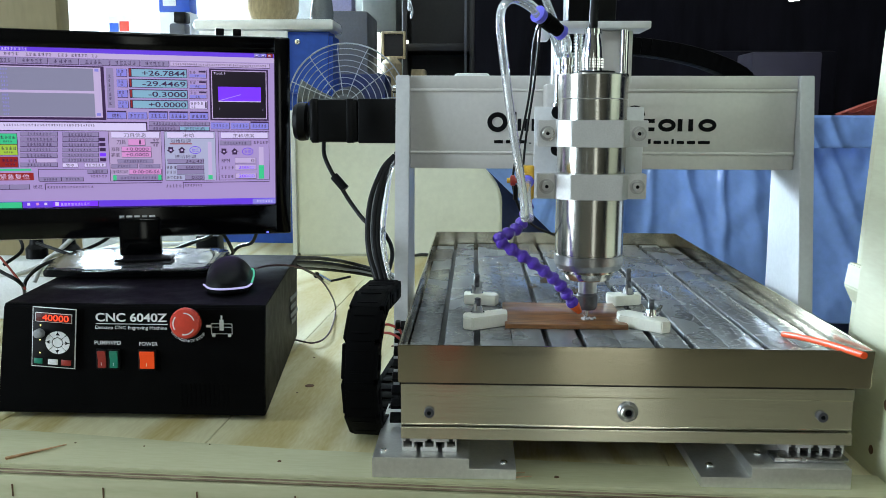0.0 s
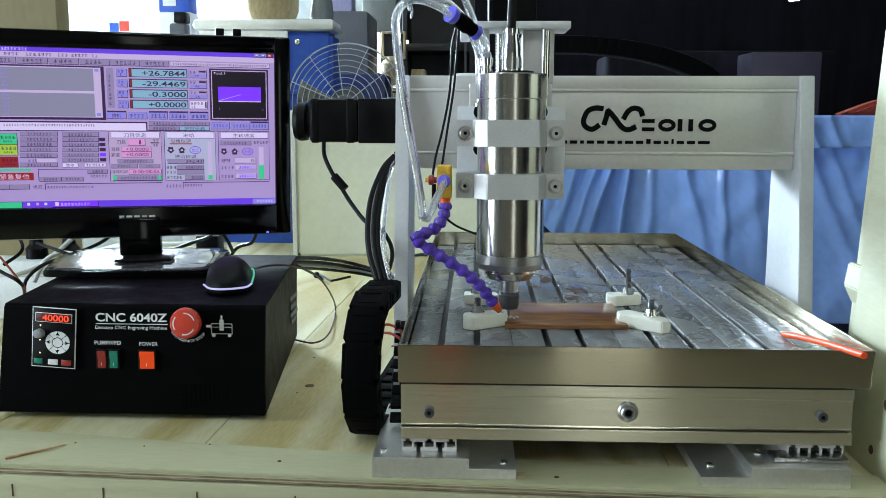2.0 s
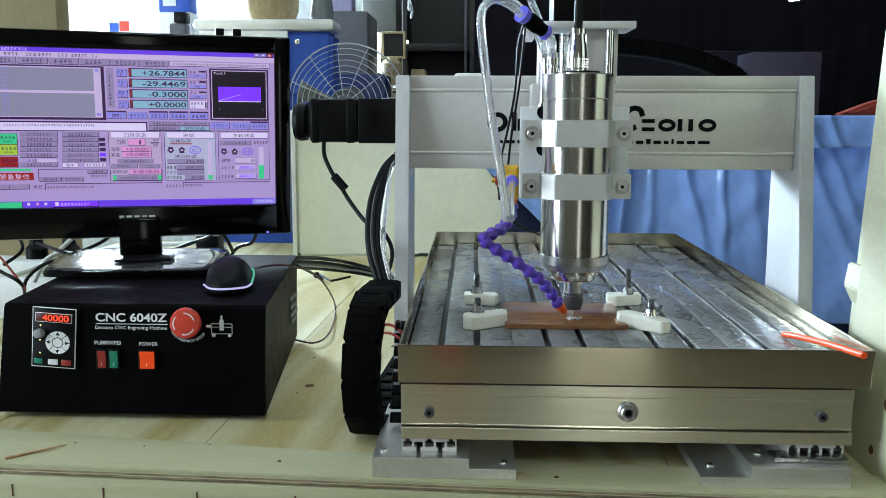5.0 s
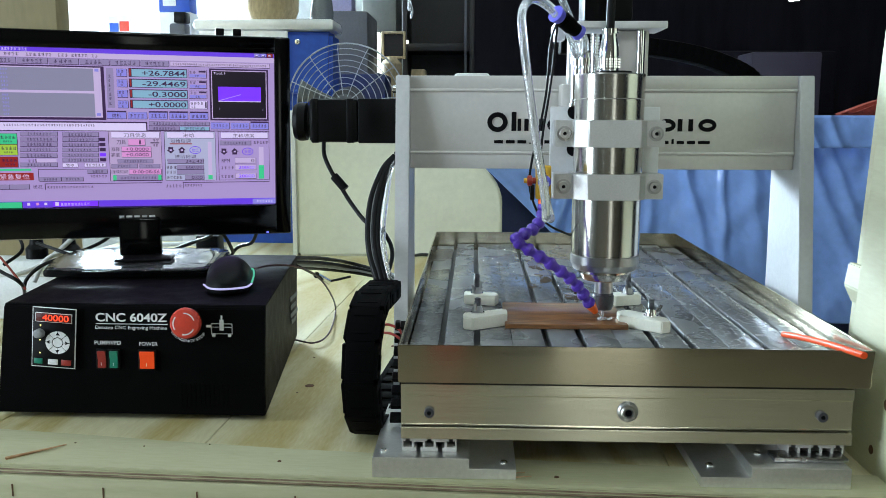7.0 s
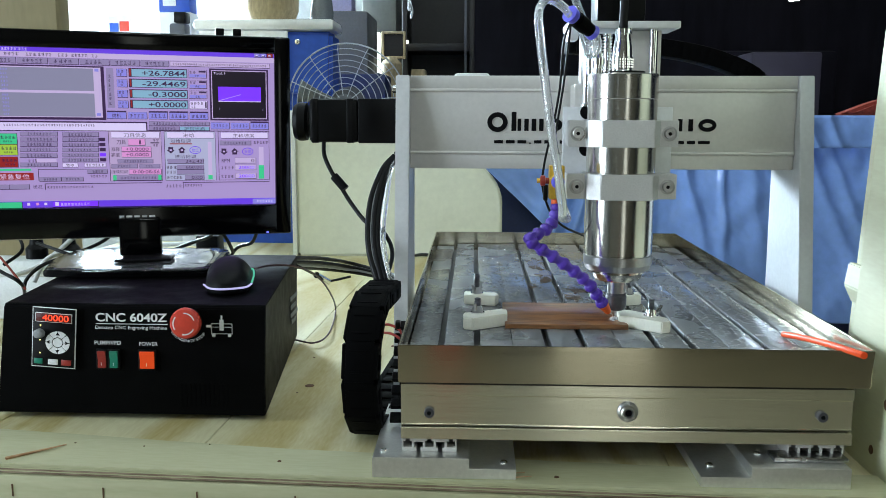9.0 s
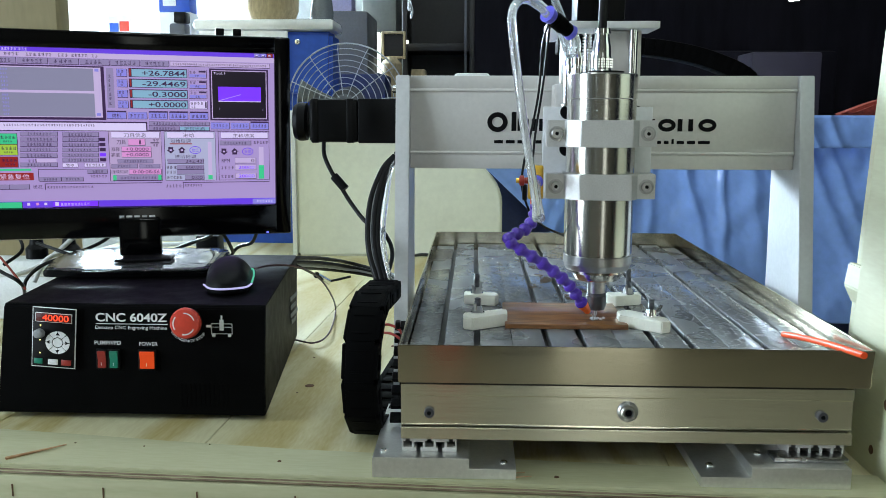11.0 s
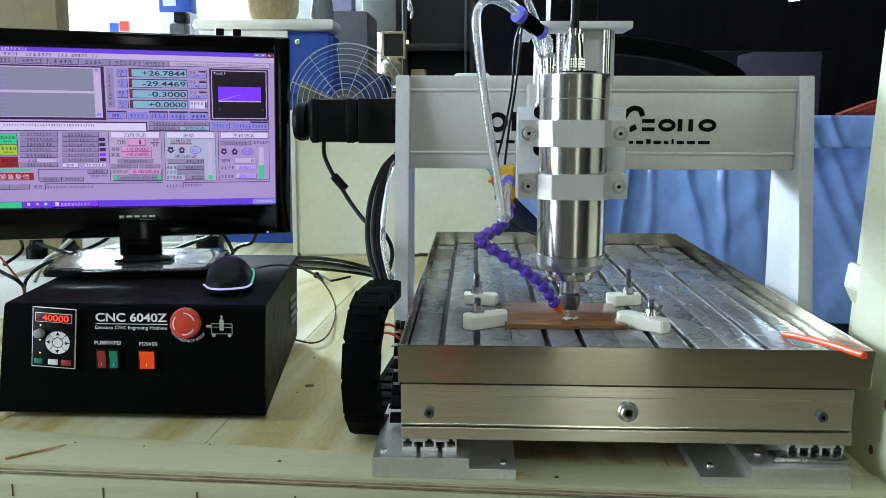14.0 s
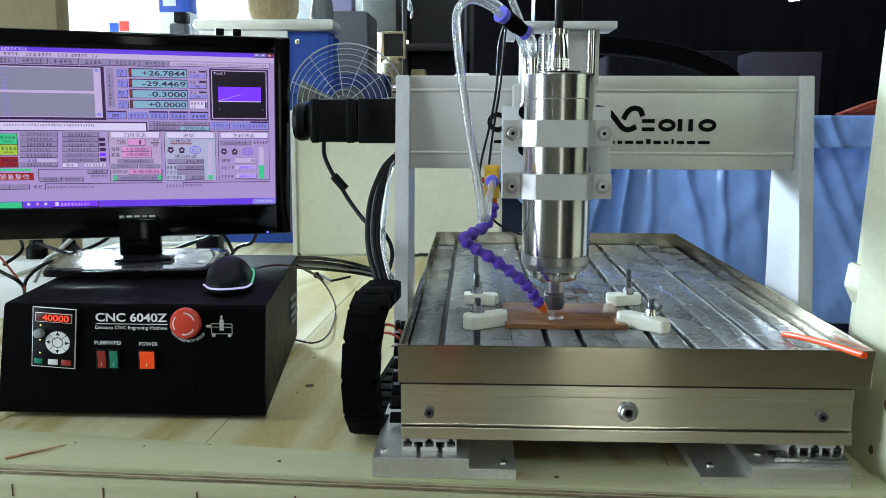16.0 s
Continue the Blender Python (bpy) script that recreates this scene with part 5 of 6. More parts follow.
    part("toolpath_line", bm, UI_PALE, scr)
    for a, b in ((0.1232, 0.030), (0.1872, 0.029)):
        ui("axis_tick", UI_BTN, a, a + 0.0008, b, b + 0.0035, 4)
    # button row
    for i in range(5):
        a = -0.0368 + i * 0.0291
        ui("blue_button", UI_BTN_BLUE, a, a + 0.0262, 0.0158, 0.0252, 1)
        if i != 1:
            ui("button_lamp", UI_LINE, a + 0.0005, a + 0.0262, 0.0258, 0.0270, 2)
        if i:
            bars(a + 0.003, a + 0.023, 0.0178, 0.0052, 70 + i)
    label("\u8131\u673a", UI_LINE, -0.0300, -0.0175, 0.0175, 0.0232)
    ui("file_border", UI_LINE, -0.205, 0.0186, -0.0030, 0.0112, 1)
    ui("file_field", UI_WHITE, -0.205, 0.0168, -0.0018, 0.0092, 2)
    bars(-0.176, -0.055, 0.0040, 0.0034, 80)
    for i in range(2):
        for j in range(2):
            a = 0.0211 + i * 0.0438
            ui("state_button", UI_TEAL if i and j else UI_BTN, a, a + 0.0424, 0.0066 - j * 0.0073, 0.0118 - j * 0.0073, 1)
            if not (i and j):
                bars(a + 0.006, a + 0.036, 0.0073 - j * 0.0073, 0.0038, 90 + i * 2 + j)
    label("\u6b63\u5e38\u72b6\u6001", UI_LINE, 0.0710, 0.1010, -0.0004, 0.0042)
    for i in range(3):
        a = 0.1101 + i * 0.0293
        ui("blue_button", UI_BTN_BLUE, a, a + 0.0270, 0.0016, 0.0110, 1)
        bars(a + 0.003, a + 0.024, 0.0042, 0.0046, 100 + i)
    ui("button_lamp", UI_LINE, 0.1690, 0.1955, 0.0115, 0.0130, 2)
    # lower panels
    ui("panel_rule", UI_LINE, -0.205, 0.197, -0.0022, -0.0012, 1)
    for i, (m_, b, t_) in enumerate(((UI_GREEN, -0.0217, -0.1600), (UI_LIME, -0.0375, -0.1605), (UI_RED, -0.0549, -0.1612))):
        ui("run_button", m_, -0.205, t_, b, b + 0.0148, 2)
        bars(-0.181, -0.164, b + 0.0076, 0.0046, 110 + i)
        bars(-0.178, -0.166, b + 0.0024, 0.0030, 113 + i)
    for i, b in enumerate((-0.0099, -0.0174, -0.0250, -0.0327, -0.0412, -0.0546)):
        a = -0.1550 - i * 0.0006
        ui("menu_button", UI_BTN, a, a + 0.0490, b, b + 0.0056, 1)
        bars(a + 0.009, a + 0.040, b + 0.0008, 0.0040, 120 + i)
    bars(-0.1470, -0.1410, -0.0480, 0.0040, 128)
    ui("line_field", UI_PALE, -0.1370, -0.1095, -0.0484, -0.0435, 1)
    ui("line_cursor", UI_LINE, -0.1375, -0.1362, -0.0488, -0.0432, 2)
    for i in range(6):
        b, a = -0.0103 - i * 0.0075, -0.0989 - i * 0.0005
        ui("menu_button", UI_BTN, a, a + 0.0488, b, b + 0.0054, 1)
        bars(a + 0.008, a + 0.041, b + 0.0008, 0.0038, 130 + i)
        if i:
            ui("check_box", UI_PURPLE if i == 4 else UI_LINE, -0.0497, -0.0412, b + 0.0004, b + 0.0053, 2)
    ui("pause_button", UI_WHITE, -0.1015, -0.0810, -0.0553, -0.0498, 1)
    label("\u6682\u505c", UI_LINE, -0.0965, -0.0860, -0.0546, -0.0505)
    ui("mode_button", UI_WHITE, -0.0715, -0.0425, -0.0553, -0.0502, 1)
    bars(-0.0690, -0.0450, -0.0546, 0.0038, 137)
    ui("green_strip", UI_GREEN, -0.205, -0.1440, -0.0606, -0.0576, 2)
    ui("stop_panel", UI_RED, -0.205, -0.1415, -0.0745, -0.0636, 2)
    label("\u7d27\u6025\u590d\u4f4d", UI_WHITE, -0.1860, -0.1470, -0.0730, -0.0652)
    ui("frame_line", UI_LINE, -0.1350, -0.0690, -0.0592, -0.0585, 1)
    ui("frame_line", UI_LINE, -0.1353, -0.1345, -0.0760, -0.0585, 1)
    for a in (-0.1340, -0.1040):
        ui("lower_button", UI_BTN, a, a + 0.0290, -0.0760, -0.0704, 1)
        bars(a + 0.006, a + 0.023, -0.0750, 0.0036, int(a * -1000))
    ui("lower_button", UI_BTN, -0.0680, -0.0410, -0.0650, -0.0590, 1)
    bars(-0.0610, -0.0480, -0.0640, 0.0040, 138)
    bars(-0.0640, -0.0430, -0.0710, 0.0038, 139)
    for (a0, a1, tint), (t_, c0, c1) in zip(((-0.0361, 0.0369, UI_ROSE), (0.0423, 0.1155, UI_MINT), (0.1206, 0.1960, UI_BG)),
                                          (("\u5200\u5177\u4fe1\u606f", -0.0150, 0.0165), ("\u8fdb\u7ed9", 0.0690, 0.0850), ("\u4e3b\u8f74\u901f\u5ea6", 0.1420, 0.1740))):
        ui("group_border", UI_LINE, a0 - 0.0008, a1 + 0.0006, -0.0772, -0.0026, 1)
        ui("group_field", tint, a0, a1, -0.0766, -0.0032, 2)
        ui("title_shade", UI_LINE, a0 + 0.0042, a1 - 0.0012, -0.0130, -0.0046, 3)
        ui("group_title", UI_WHITE, a0 + 0.0038, a1 - 0.0018, -0.0122, -0.0040, 4)
        label(t_, UI_LINE, c0, c1, -0.0112, -0.0052, 6)
    ui("pink_field", UI_PINK, -0.0093, 0.0140, -0.0231, -0.0142, 3)
    txt("1", UI_LINE, 0.0060, 0.0085, -0.0216, -0.0160, 5)
    label("\u5200\u5177", UI_LINE, -0.0255, -0.0125, -0.0218, -0.0155)
    label("\u76f4\u5f84", UI_LINE, -0.0335, -0.0215, -0.0322, -0.0262)
    label("\u9ad8\u5ea6", UI_LINE, -0.0338, -0.0218, -0.0405, -0.0345)
    ui("switch_mark", UI_LINE, 0.0220, 0.0345, -0.0206, -0.0190, 4)
    bars(0.0255, 0.0310, -0.0176, 0.0040, 153, UI_LINE, 4)
    bars(0.0260, 0.0305, -0.0252, 0.0038, 154, UI_LINE, 4)
    for b in (-0.0326, -0.0408):
        ui("pink_field", UI_PINK, -0.0190, 0.0221, b, b + 0.0070, 3)
        txt("+0.0000", UI_LINE, -0.0130, 0.0190, b + 0.0012, b + 0.0058, 5)
    for a0, a1, b0, b1, k in ((-0.0255, 0.0241, -0.0497, -0.0445, 155), (-0.0345, 0.0016, -0.0571, -0.0519, 156), (0.0050, 0.0338, -0.0572, -0.0519, 157)):
        ui("lower_button", UI_BTN, a0, a1, b0, b1, 3)
        bars(a0 + 0.009, a1 - 0.010, b0 + 0.0008, 0.0036, k, UI_LINE, 4)
    label("\u6301\u7eed\u65f6\u95f4", UI_LINE, -0.0352, -0.0118, -0.0655, -0.0602)
    ui("pink_field", UI_PINK, -0.0099, 0.0355, -0.0664, -0.0596, 3)
    txt("0:00:08:56", UI_LINE, -0.0045, 0.0330, -0.0652, -0.0608, 5)
    ui("lower_button", UI_BTN, -0.0328, 0.0356, -0.0758, -0.0682, 3)
    for a in (-0.0328, 0.0310):
        ui("green_end", UI_GREEN, a, a + 0.0046, -0.0758, -0.0682, 4)
    bars(-0.0220, 0.0270, -0.0742, 0.0040, 158, UI_LINE, 4)
    # feed panel
    label("\u8fdb\u7ed9\u500d\u8c03", UI_LINE, 0.0506, 0.0795, -0.0196, -0.0140)
    ui("override_line", UI_RED, 0.0494, 0.0817, -0.0220, -0.0205, 3)
    label("\u8fdb\u7ed9\u500d\u8c03", UI_LINE, 0.0560, 0.0865, -0.0430, -0.0375)
    for a0, b, s, k in ((0.0454, -0.0506, "242.43", 0), (0.0587, -0.0597, "600.00", 161), (0.0584, -0.0670, "0.00", 162), (0.0699, -0.0753, "0.00", 163)):
        ui("pale_field", UI_BTN, a0, 0.0975, b, b + 0.0064, 3)
        if k != 162:
            txt(s, UI_LINE, 0.0955 - 0.0040 * len(s), 0.0955, b + 0.0010, b + 0.0054, 5)
        if k:
            bars(0.0438, a0 - 0.002 if k < 163 else 0.0620, b + 0.001, 0.0046, k, UI_LINE, 4)
    ui("slider_track", UI_PALE, 0.1045, 0.1101, -0.0751, -0.0180, 3)
    ui("green_bar", UI_GREEN, 0.1042, 0.1104, -0.0755, -0.0690, 4)
    # spindle panel
    ui("lower_button", UI_BTN, 0.1226, 0.1685, -0.0225, -0.0165, 3)
    bars(0.1290, 0.1620, -0.0216, 0.0040, 172, UI_LINE, 4)
    bars(0.1730, 0.1920, -0.0210, 0.0044, 173, UI_LINE, 4)
    for b, s, k in ((-0.0504, "0", 0), (-0.0610, "20000", 181), (-0.0745, "20000", 182)):
        ui("lilac_field", UI_PALE, 0.1447, 0.1755, b, b + 0.0076, 3)
        txt(s, UI_PURPLE if k else UI_LINE, 0.1735 - 0.0048 * len(s), 0.1735, b + 0.0014, b + 0.0062, 5)
        if k:
            bars(0.1235, 0.1420, b + 0.001, 0.0046, k, UI_LINE, 4)
    txt("RPM", UI_LINE, 0.1245, 0.1365, -0.0496, -0.0440, 5)
    ui("slider_track", UI_PALE, 0.1805, 0.1877, -0.0749, -0.0260, 3)
    ui("green_bar", UI_GREEN, 0.1800, 0.1880, -0.0752, -0.0540, 4)
    for a, dz in ((0.0506, 0.0), (0.1282, -0.0022)):
        for k in (0, 1):
            bm = bmesh.new()
            sg = 1 if k else -1
            o = Vector((a + 0.0160 * k, 0.0004, -0.0306 + dz))
            prism(bm, [(o.x - 0.0058, o.z), (o.x, o.z + 0.0052 * sg), (o.x + 0.0058, o.z), (o.x + 0.0036, o.z), (o.x + 0.0036, o.z - 0.0046 * sg), (o.x - 0.0036, o.z - 0.0046 * sg), (o.x - 0.0036, o.z)], "y", 0.0002, 0.0006)
            part("arrow_icon", bm, UI_LINE, scr)
            ui("icon_core", UI_PALE, o.x - 0.0016, o.x + 0.0016, o.z - 0.0012, o.z + 0.0012, 7)
        bm = bmesh.new()
        pts = [(a + 0.0354 + 0.0080 * math.cos(radians(q * 15)), -0.0305 + dz + 0.0054 * math.sin(radians(q * 15))) for q in range(25)]
        strip(bm, pose(0, 0.0005, 0) @ FACE, pts, 0.0010)
        part("round_button", bm, UI_TITLE, scr)
        label("\u590d\u4f4d", UI_TITLE, a + 0.0304, a + 0.0404, -0.0332 + dz, -0.0278 + dz, 5)
    # status and task bars
    for a0, a1 in ((-0.205, -0.1750), (-0.1745, -0.1485)):
        ui("lower_button", UI_BTN, a0, a1, -0.0872, -0.0810, 1)
    label("\u72b6\u51b5", UI_LINE, -0.1436, -0.1307, -0.0872, -0.0815)
    for a0, a1 in ((-0.1274, 0.0364), (0.0662, 0.1960)):
        ui("field_edge", UI_LINE, a0, a1, -0.0806, -0.0796, 2)
        ui("field_edge", UI_LINE, a0, a0 + 0.0010, -0.0890, -0.0796, 2)
    bars(-0.124, -0.064, -0.0868, 0.0036, 191)
    bars(0.0414, 0.0630, -0.0872, 0.0044, 194)
    bars(0.0690, 0.0920, -0.0862, 0.0038, 192)
    ui("task_bar", UI_TITLE, -0.205, 0.205, -0.115, -0.1058, 1)
    ui("start_button", UI_GREEN, -0.205, -0.1600, -0.1150, -0.1068, 2)
    for a, m_ in ((-0.1530, UI_WHITE), (-0.1410, UI_PINK), (-0.1300, UI_WHITE)):
        ui("quick_icon", m_, a, a + 0.0040, -0.1118, -0.1080, 2)
    ui("task_button", UI_PURPLE, -0.1180, -0.0560, -0.1142, -0.1066, 2)
    ui("task_icon", UI_WHITE, -0.1150, -0.1100, -0.1130, -0.1075, 3)
    bars(-0.1070, -0.0680, -0.1126, 0.0042, 193, UI_WHITE)
    ui("tray_area", UI_BTN_BLUE, 0.170, 0.205, -0.1145, -0.1070, 2)
    bars(0.176, 0.199, -0.1125, 0.0040, 195, UI_WHITE)
    # stand
    st = thing("monitor_stand", "glossy black monitor stand wrapped in clear plastic film", "stand")
    bm = bmesh.new()
    outline = [(-0.474, 0.323), (-0.303, 0.340), (-0.290, 0.352), (-0.296, 0.400), (-0.314, 0.520), (-0.345, 0.545), (-0.520, 0.530), (-0.556, 0.500), (-0.556, 0.440), (-0.525, 0.335)]
    prism(bm, outline, "z", 0.1378, 0.1470, 0.0016)
    part("foot", bm, GLOSS, st)
    boxp("neck", GLOSS, st, -0.030, 0.030, -0.014, 0.014, 0, 0.062, 0.005, at=pose(-0.431, 0.455, 0.1472, 0, 0, 16))
    boxp("neck_collar", BLACK, st, -0.040, 0.040, -0.030, 0.012, 0.004, 0.008, 0.0015, at=pose(-0.410, 0.418, 0.1472, 0, 0, 12))
    bm = bmesh.new()
    cx, cy = -0.425, 0.432
    g = {}
    n = 60
    for i in range(n):
        a = i / n * len(outline)
        p, q = Vector(outline[int(a)]), Vector(outline[(int(a) + 1) % len(outline)])
        e = p.lerp(q, a - int(a))
        for j in range(9):
            k = 0.985 * j / 8
            x, y = cx + (e.x - cx) * k, cy + (e.y - cy) * k
            g[i, j] = bm.verts.new((x, y, 0.1484 + (0.0022 * noise.noise((x * 34, y * 34, 1)) + 0.0016 * noise.noise((x * 90, y * 60, 5)) + 0.0014) * (1 - 0.5 * k)))
    for i in range(n):
        for j in range(1, 8):
            bm.faces.new((g[i, j], g[i, j + 1], g[(i + 1) % n, j + 1], g[(i + 1) % n, j]))
    f = part("plastic_wrap", bm, WRAP, st, "crinkled clear plastic film")
    f.modifiers.new("thick", "SOLIDIFY").thickness = 0.0004


def mouse():
    t = thing("computer_mouse", "black gaming mouse with glowing coloured edge lights", "mouse", pose(-0.246, 0.275, 0.1380, 0, 0, -168))
    bm = bmesh.new()
    bmesh.ops.create_uvsphere(bm, u_segments=28, v_segments=16, radius=1.0)
    for v in bm.verts:
        x, y, z = v.co
        w = 0.033 * (1 - 0.14 * math.exp(-((y - 0.1) / 0.35) ** 2))
        v.co = (x * w, y * 0.060, max(0.0, 0.004 + (z + 0.15) * 0.0290 * (1 - 0.25 * y)))
    part("shell", bm, BLACK, t)
    tubep("light_strip", LEDCYAN, t, [(-0.030, 0.028, 0.009), (-0.0225, 0.046, 0.008), (0.0, 0.060, 0.009), (0.020, 0.048, 0.008), (0.030, 0.025, 0.009)], 0.0013, "violet light strip")
    tubep("light_strip", LEDGREEN, t, [(-0.030, 0.028, 0.010), (-0.032, 0.005, 0.016), (-0.030, -0.022, 0.019), (-0.024, -0.042, 0.016)], 0.0013, "green light strip")
    boxp("button_seam", GLOSS, t, -0.0006, 0.0006, -0.050, -0.012, 0.020, 0.0275, 0.0002)
    lathep("wheel", RUBBER, t, [(0.004, -0.004), (0.009, -0.003), (0.009, 0.003), (0.004, 0.004)], (0, -0.034, 0.024), (1, 0, 0))


def cables():
    def cable(name, label, pts, r, m_=RUBBER, grp="loose cables"):
        return tagged(tubep(name, m_, None, pts, r, seg=10), label, "cable", grp)
    cable("mouse_cable", "thin dark red mouse cable curling onto the bench", [(-0.2290, 0.3300, 0.1521), (-0.2149, 0.3800, 0.1491), (-0.1912, 0.4300, 0.1390), (-0.1723, 0.5000, 0.1126), (-0.1673, 0.6000, 0.0631), (-0.1818, 0.7399, 0.0020), (-0.1662, 0.5699, 0.0020), (-0.1793, 0.5070, 0.0020), (-0.2214, 0.5300, 0.0020)], 0.0015, WINE)
    cable("motor_cable", "black motor cable with an inline plug", [(-0.1275, 0.3300, 0.3274), (-0.1270, 0.3300, 0.3086), (-0.1174, 0.3250, 0.2877), (-0.1062, 0.3200, 0.2715), (-0.0922, 0.3150, 0.2494), (-0.0738, 0.3000, 0.2285), (-0.0615, 0.2900, 0.2186)], 0.0028)
    p = rodp("inline_plug", BLACK, None, (-0.1132, 0.3220, 0.2812), (-0.0977, 0.3180, 0.2642), 0.0058)
    tagged(p, "black inline plug on the motor cable", "plug")
    cable("gantry_cable", "thick black cable hanging from the gantry end", [(-0.0300, 0.3000, 0.3089), (-0.0433, 0.2850, 0.2928), (-0.0565, 0.2700, 0.2576), (-0.0594, 0.2550, 0.2230), (-0.0565, 0.2400, 0.1927), (-0.0465, 0.2250, 0.1630), (-0.0427, 0.2150, 0.1507)], 0.0042, RUBBER, "gantry cables")
    cable("gantry_cable", "thick black cable hanging from the gantry end", [(-0.0300, 0.3000, 0.3074), (-0.0397, 0.2850, 0.2928), (-0.0493, 0.2700, 0.2576), (-0.0522, 0.2550, 0.2230), (-0.0493, 0.2400, 0.1927), (-0.0408, 0.2250, 0.1631), (-0.0371, 0.2150, 0.1508)], 0.0042, RUBBER, "gantry cables")
    cable("gantry_cable", "thick black cable hanging from the gantry end", [(-0.0300, 0.3000, 0.3059), (-0.0360, 0.2850, 0.2928), (-0.0449, 0.2700, 0.2576), (-0.0479, 0.2550, 0.2231), (-0.0451, 0.2400, 0.1928), (-0.0352, 0.2250, 0.1632), (-0.0315, 0.2150, 0.1509)], 0.0034, RUBBER, "gantry cables")
    cable("gantry_cable", "clear water hose beside the black cables", [(-0.0285, 0.3000, 0.3045), (-0.0338, 0.2850, 0.2929), (-0.0377, 0.2700, 0.2577), (-0.0407, 0.2550, 0.2231), (-0.0379, 0.2400, 0.1928), (-0.0310, 0.2250, 0.1632), (-0.0273, 0.2150, 0.1509)], 0.0034, HOSE, "gantry cables")
    cable("gantry_cable", "thin grey cable among the black ones", [(-0.0300, 0.3000, 0.3030), (-0.0404, 0.2850, 0.2928), (-0.0529, 0.2700, 0.2576), (-0.0558, 0.2550, 0.2230), (-0.0529, 0.2400, 0.1927), (-0.0437, 0.2250, 0.1631), (-0.0399, 0.2150, 0.1508)], 0.003, GREYCABLE, "gantry cables")
    cable("gantry_cable", "black cable hooked from the gantry bundle to the chain", [(-0.0456, 0.2600, 0.2225), (-0.0337, 0.2700, 0.1993), (-0.0309, 0.2700, 0.1808), (-0.0363, 0.2500, 0.1585), (-0.0418, 0.2200, 0.1512)], 0.0028)
    cable("power_lead", "black power lead behind the control box", [(-0.2201, 0.5600, 0.1303), (-0.1984, 0.7000, 0.1066), (-0.1691, 0.8500, 0.0732), (-0.0968, 0.8000, 0.0647), (-0.0456, 0.7000, 0.0698)], 0.0036)
    cable("power_lead", "black power lead behind the control box", [(-0.2270, 0.5700, 0.1220), (-0.1985, 0.7000, 0.0983), (-0.1565, 0.8000, 0.0730), (-0.0810, 0.7500, 0.0664), (-0.0325, 0.6600, 0.0694)], 0.0036)
    cable("power_lead", "black power lead behind the control box", [(-0.2271, 0.5700, 0.1182), (-0.2022, 0.7200, 0.0897), (-0.1566, 0.8000, 0.0686), (-0.0811, 0.7500, 0.0632), (-0.0325, 0.6600, 0.0664)], 0.0036, GREYCABLE)
    cable("power_lead", "black power lead behind the control box", [(-0.2272, 0.5700, 0.1144), (-0.2058, 0.7400, 0.0809), (-0.1566, 0.8000, 0.0642), (-0.0811, 0.7500, 0.0600), (-0.0325, 0.6600, 0.0633)], 0.0036)
    cable("power_lead", "thin black lead with a chromed plug", [(-0.2178, 0.5700, 0.1164), (-0.1896, 0.6200, 0.0884), (-0.1820, 0.6600, 0.0730), (-0.1477, 0.7000, 0.0740)], 0.0022)
    tagged(rodp("barrel_plug", CHROME, None, (-0.1944, 0.6200, 0.0913), (-0.1810, 0.6600, 0.0720), 0.0055), "chromed round plug on a black lead", "plug")
    cable("power_lead", "black lead on the bench beside the gantry", [(-0.0711, 1.3000, 0.0178), (-0.0443, 1.2500, 0.0275), (-0.0105, 1.2000, 0.0303)], 0.004)
    tagged(boxp("metal_clip", NUT, None, -0.500, -0.484, 0.118, 0.130, 0.0002, 0.006, 0.001), "small black metal clip on the plywood edge", "clip")
    # clutter behind and beside the control box
    st = thing("power_strip", "white power strip with two black plugs", "power strip")
    boxp("strip_body", WHITEPL, st, -0.82, -0.56, 0.66, 0.72, 0.075, 0.105, 0.006)
    boxp("strip_base", WHITEPL, st, -0.80, -0.58, 0.665, 0.715, -0.004, 0.075, 0.004)
    for x in (-0.715, -0.655):
        lathep("plug", BLACK, st, [(0.019, 0), (0.019, 0.018), (0.012, 0.026), (0.009, 0.05), (0.006, 0.055)], (x, 0.69, 0.105))
    cable("white_lead", "white mains lead curling round the monitor foot", [(-0.6775, 0.6000, 0.0775), (-0.6655, 0.6200, 0.1116), (-0.6445, 0.6400, 0.1224), (-0.6138, 0.6600, 0.1155), (-0.5794, 0.7000, 0.1219), (-0.4406, 0.7200, 0.1284), (-0.3724, 0.7000, 0.1236)], 0.0042, WHITEPL)
    cable("white_lead", "white mains lead behind the monitor foot", [(-0.7273, 0.6200, 0.0832), (-0.6966, 0.6600, 0.0965), (-0.6416, 0.6800, 0.1448), (-0.6487, 0.7200, 0.1601)], 0.004, WHITEPL)
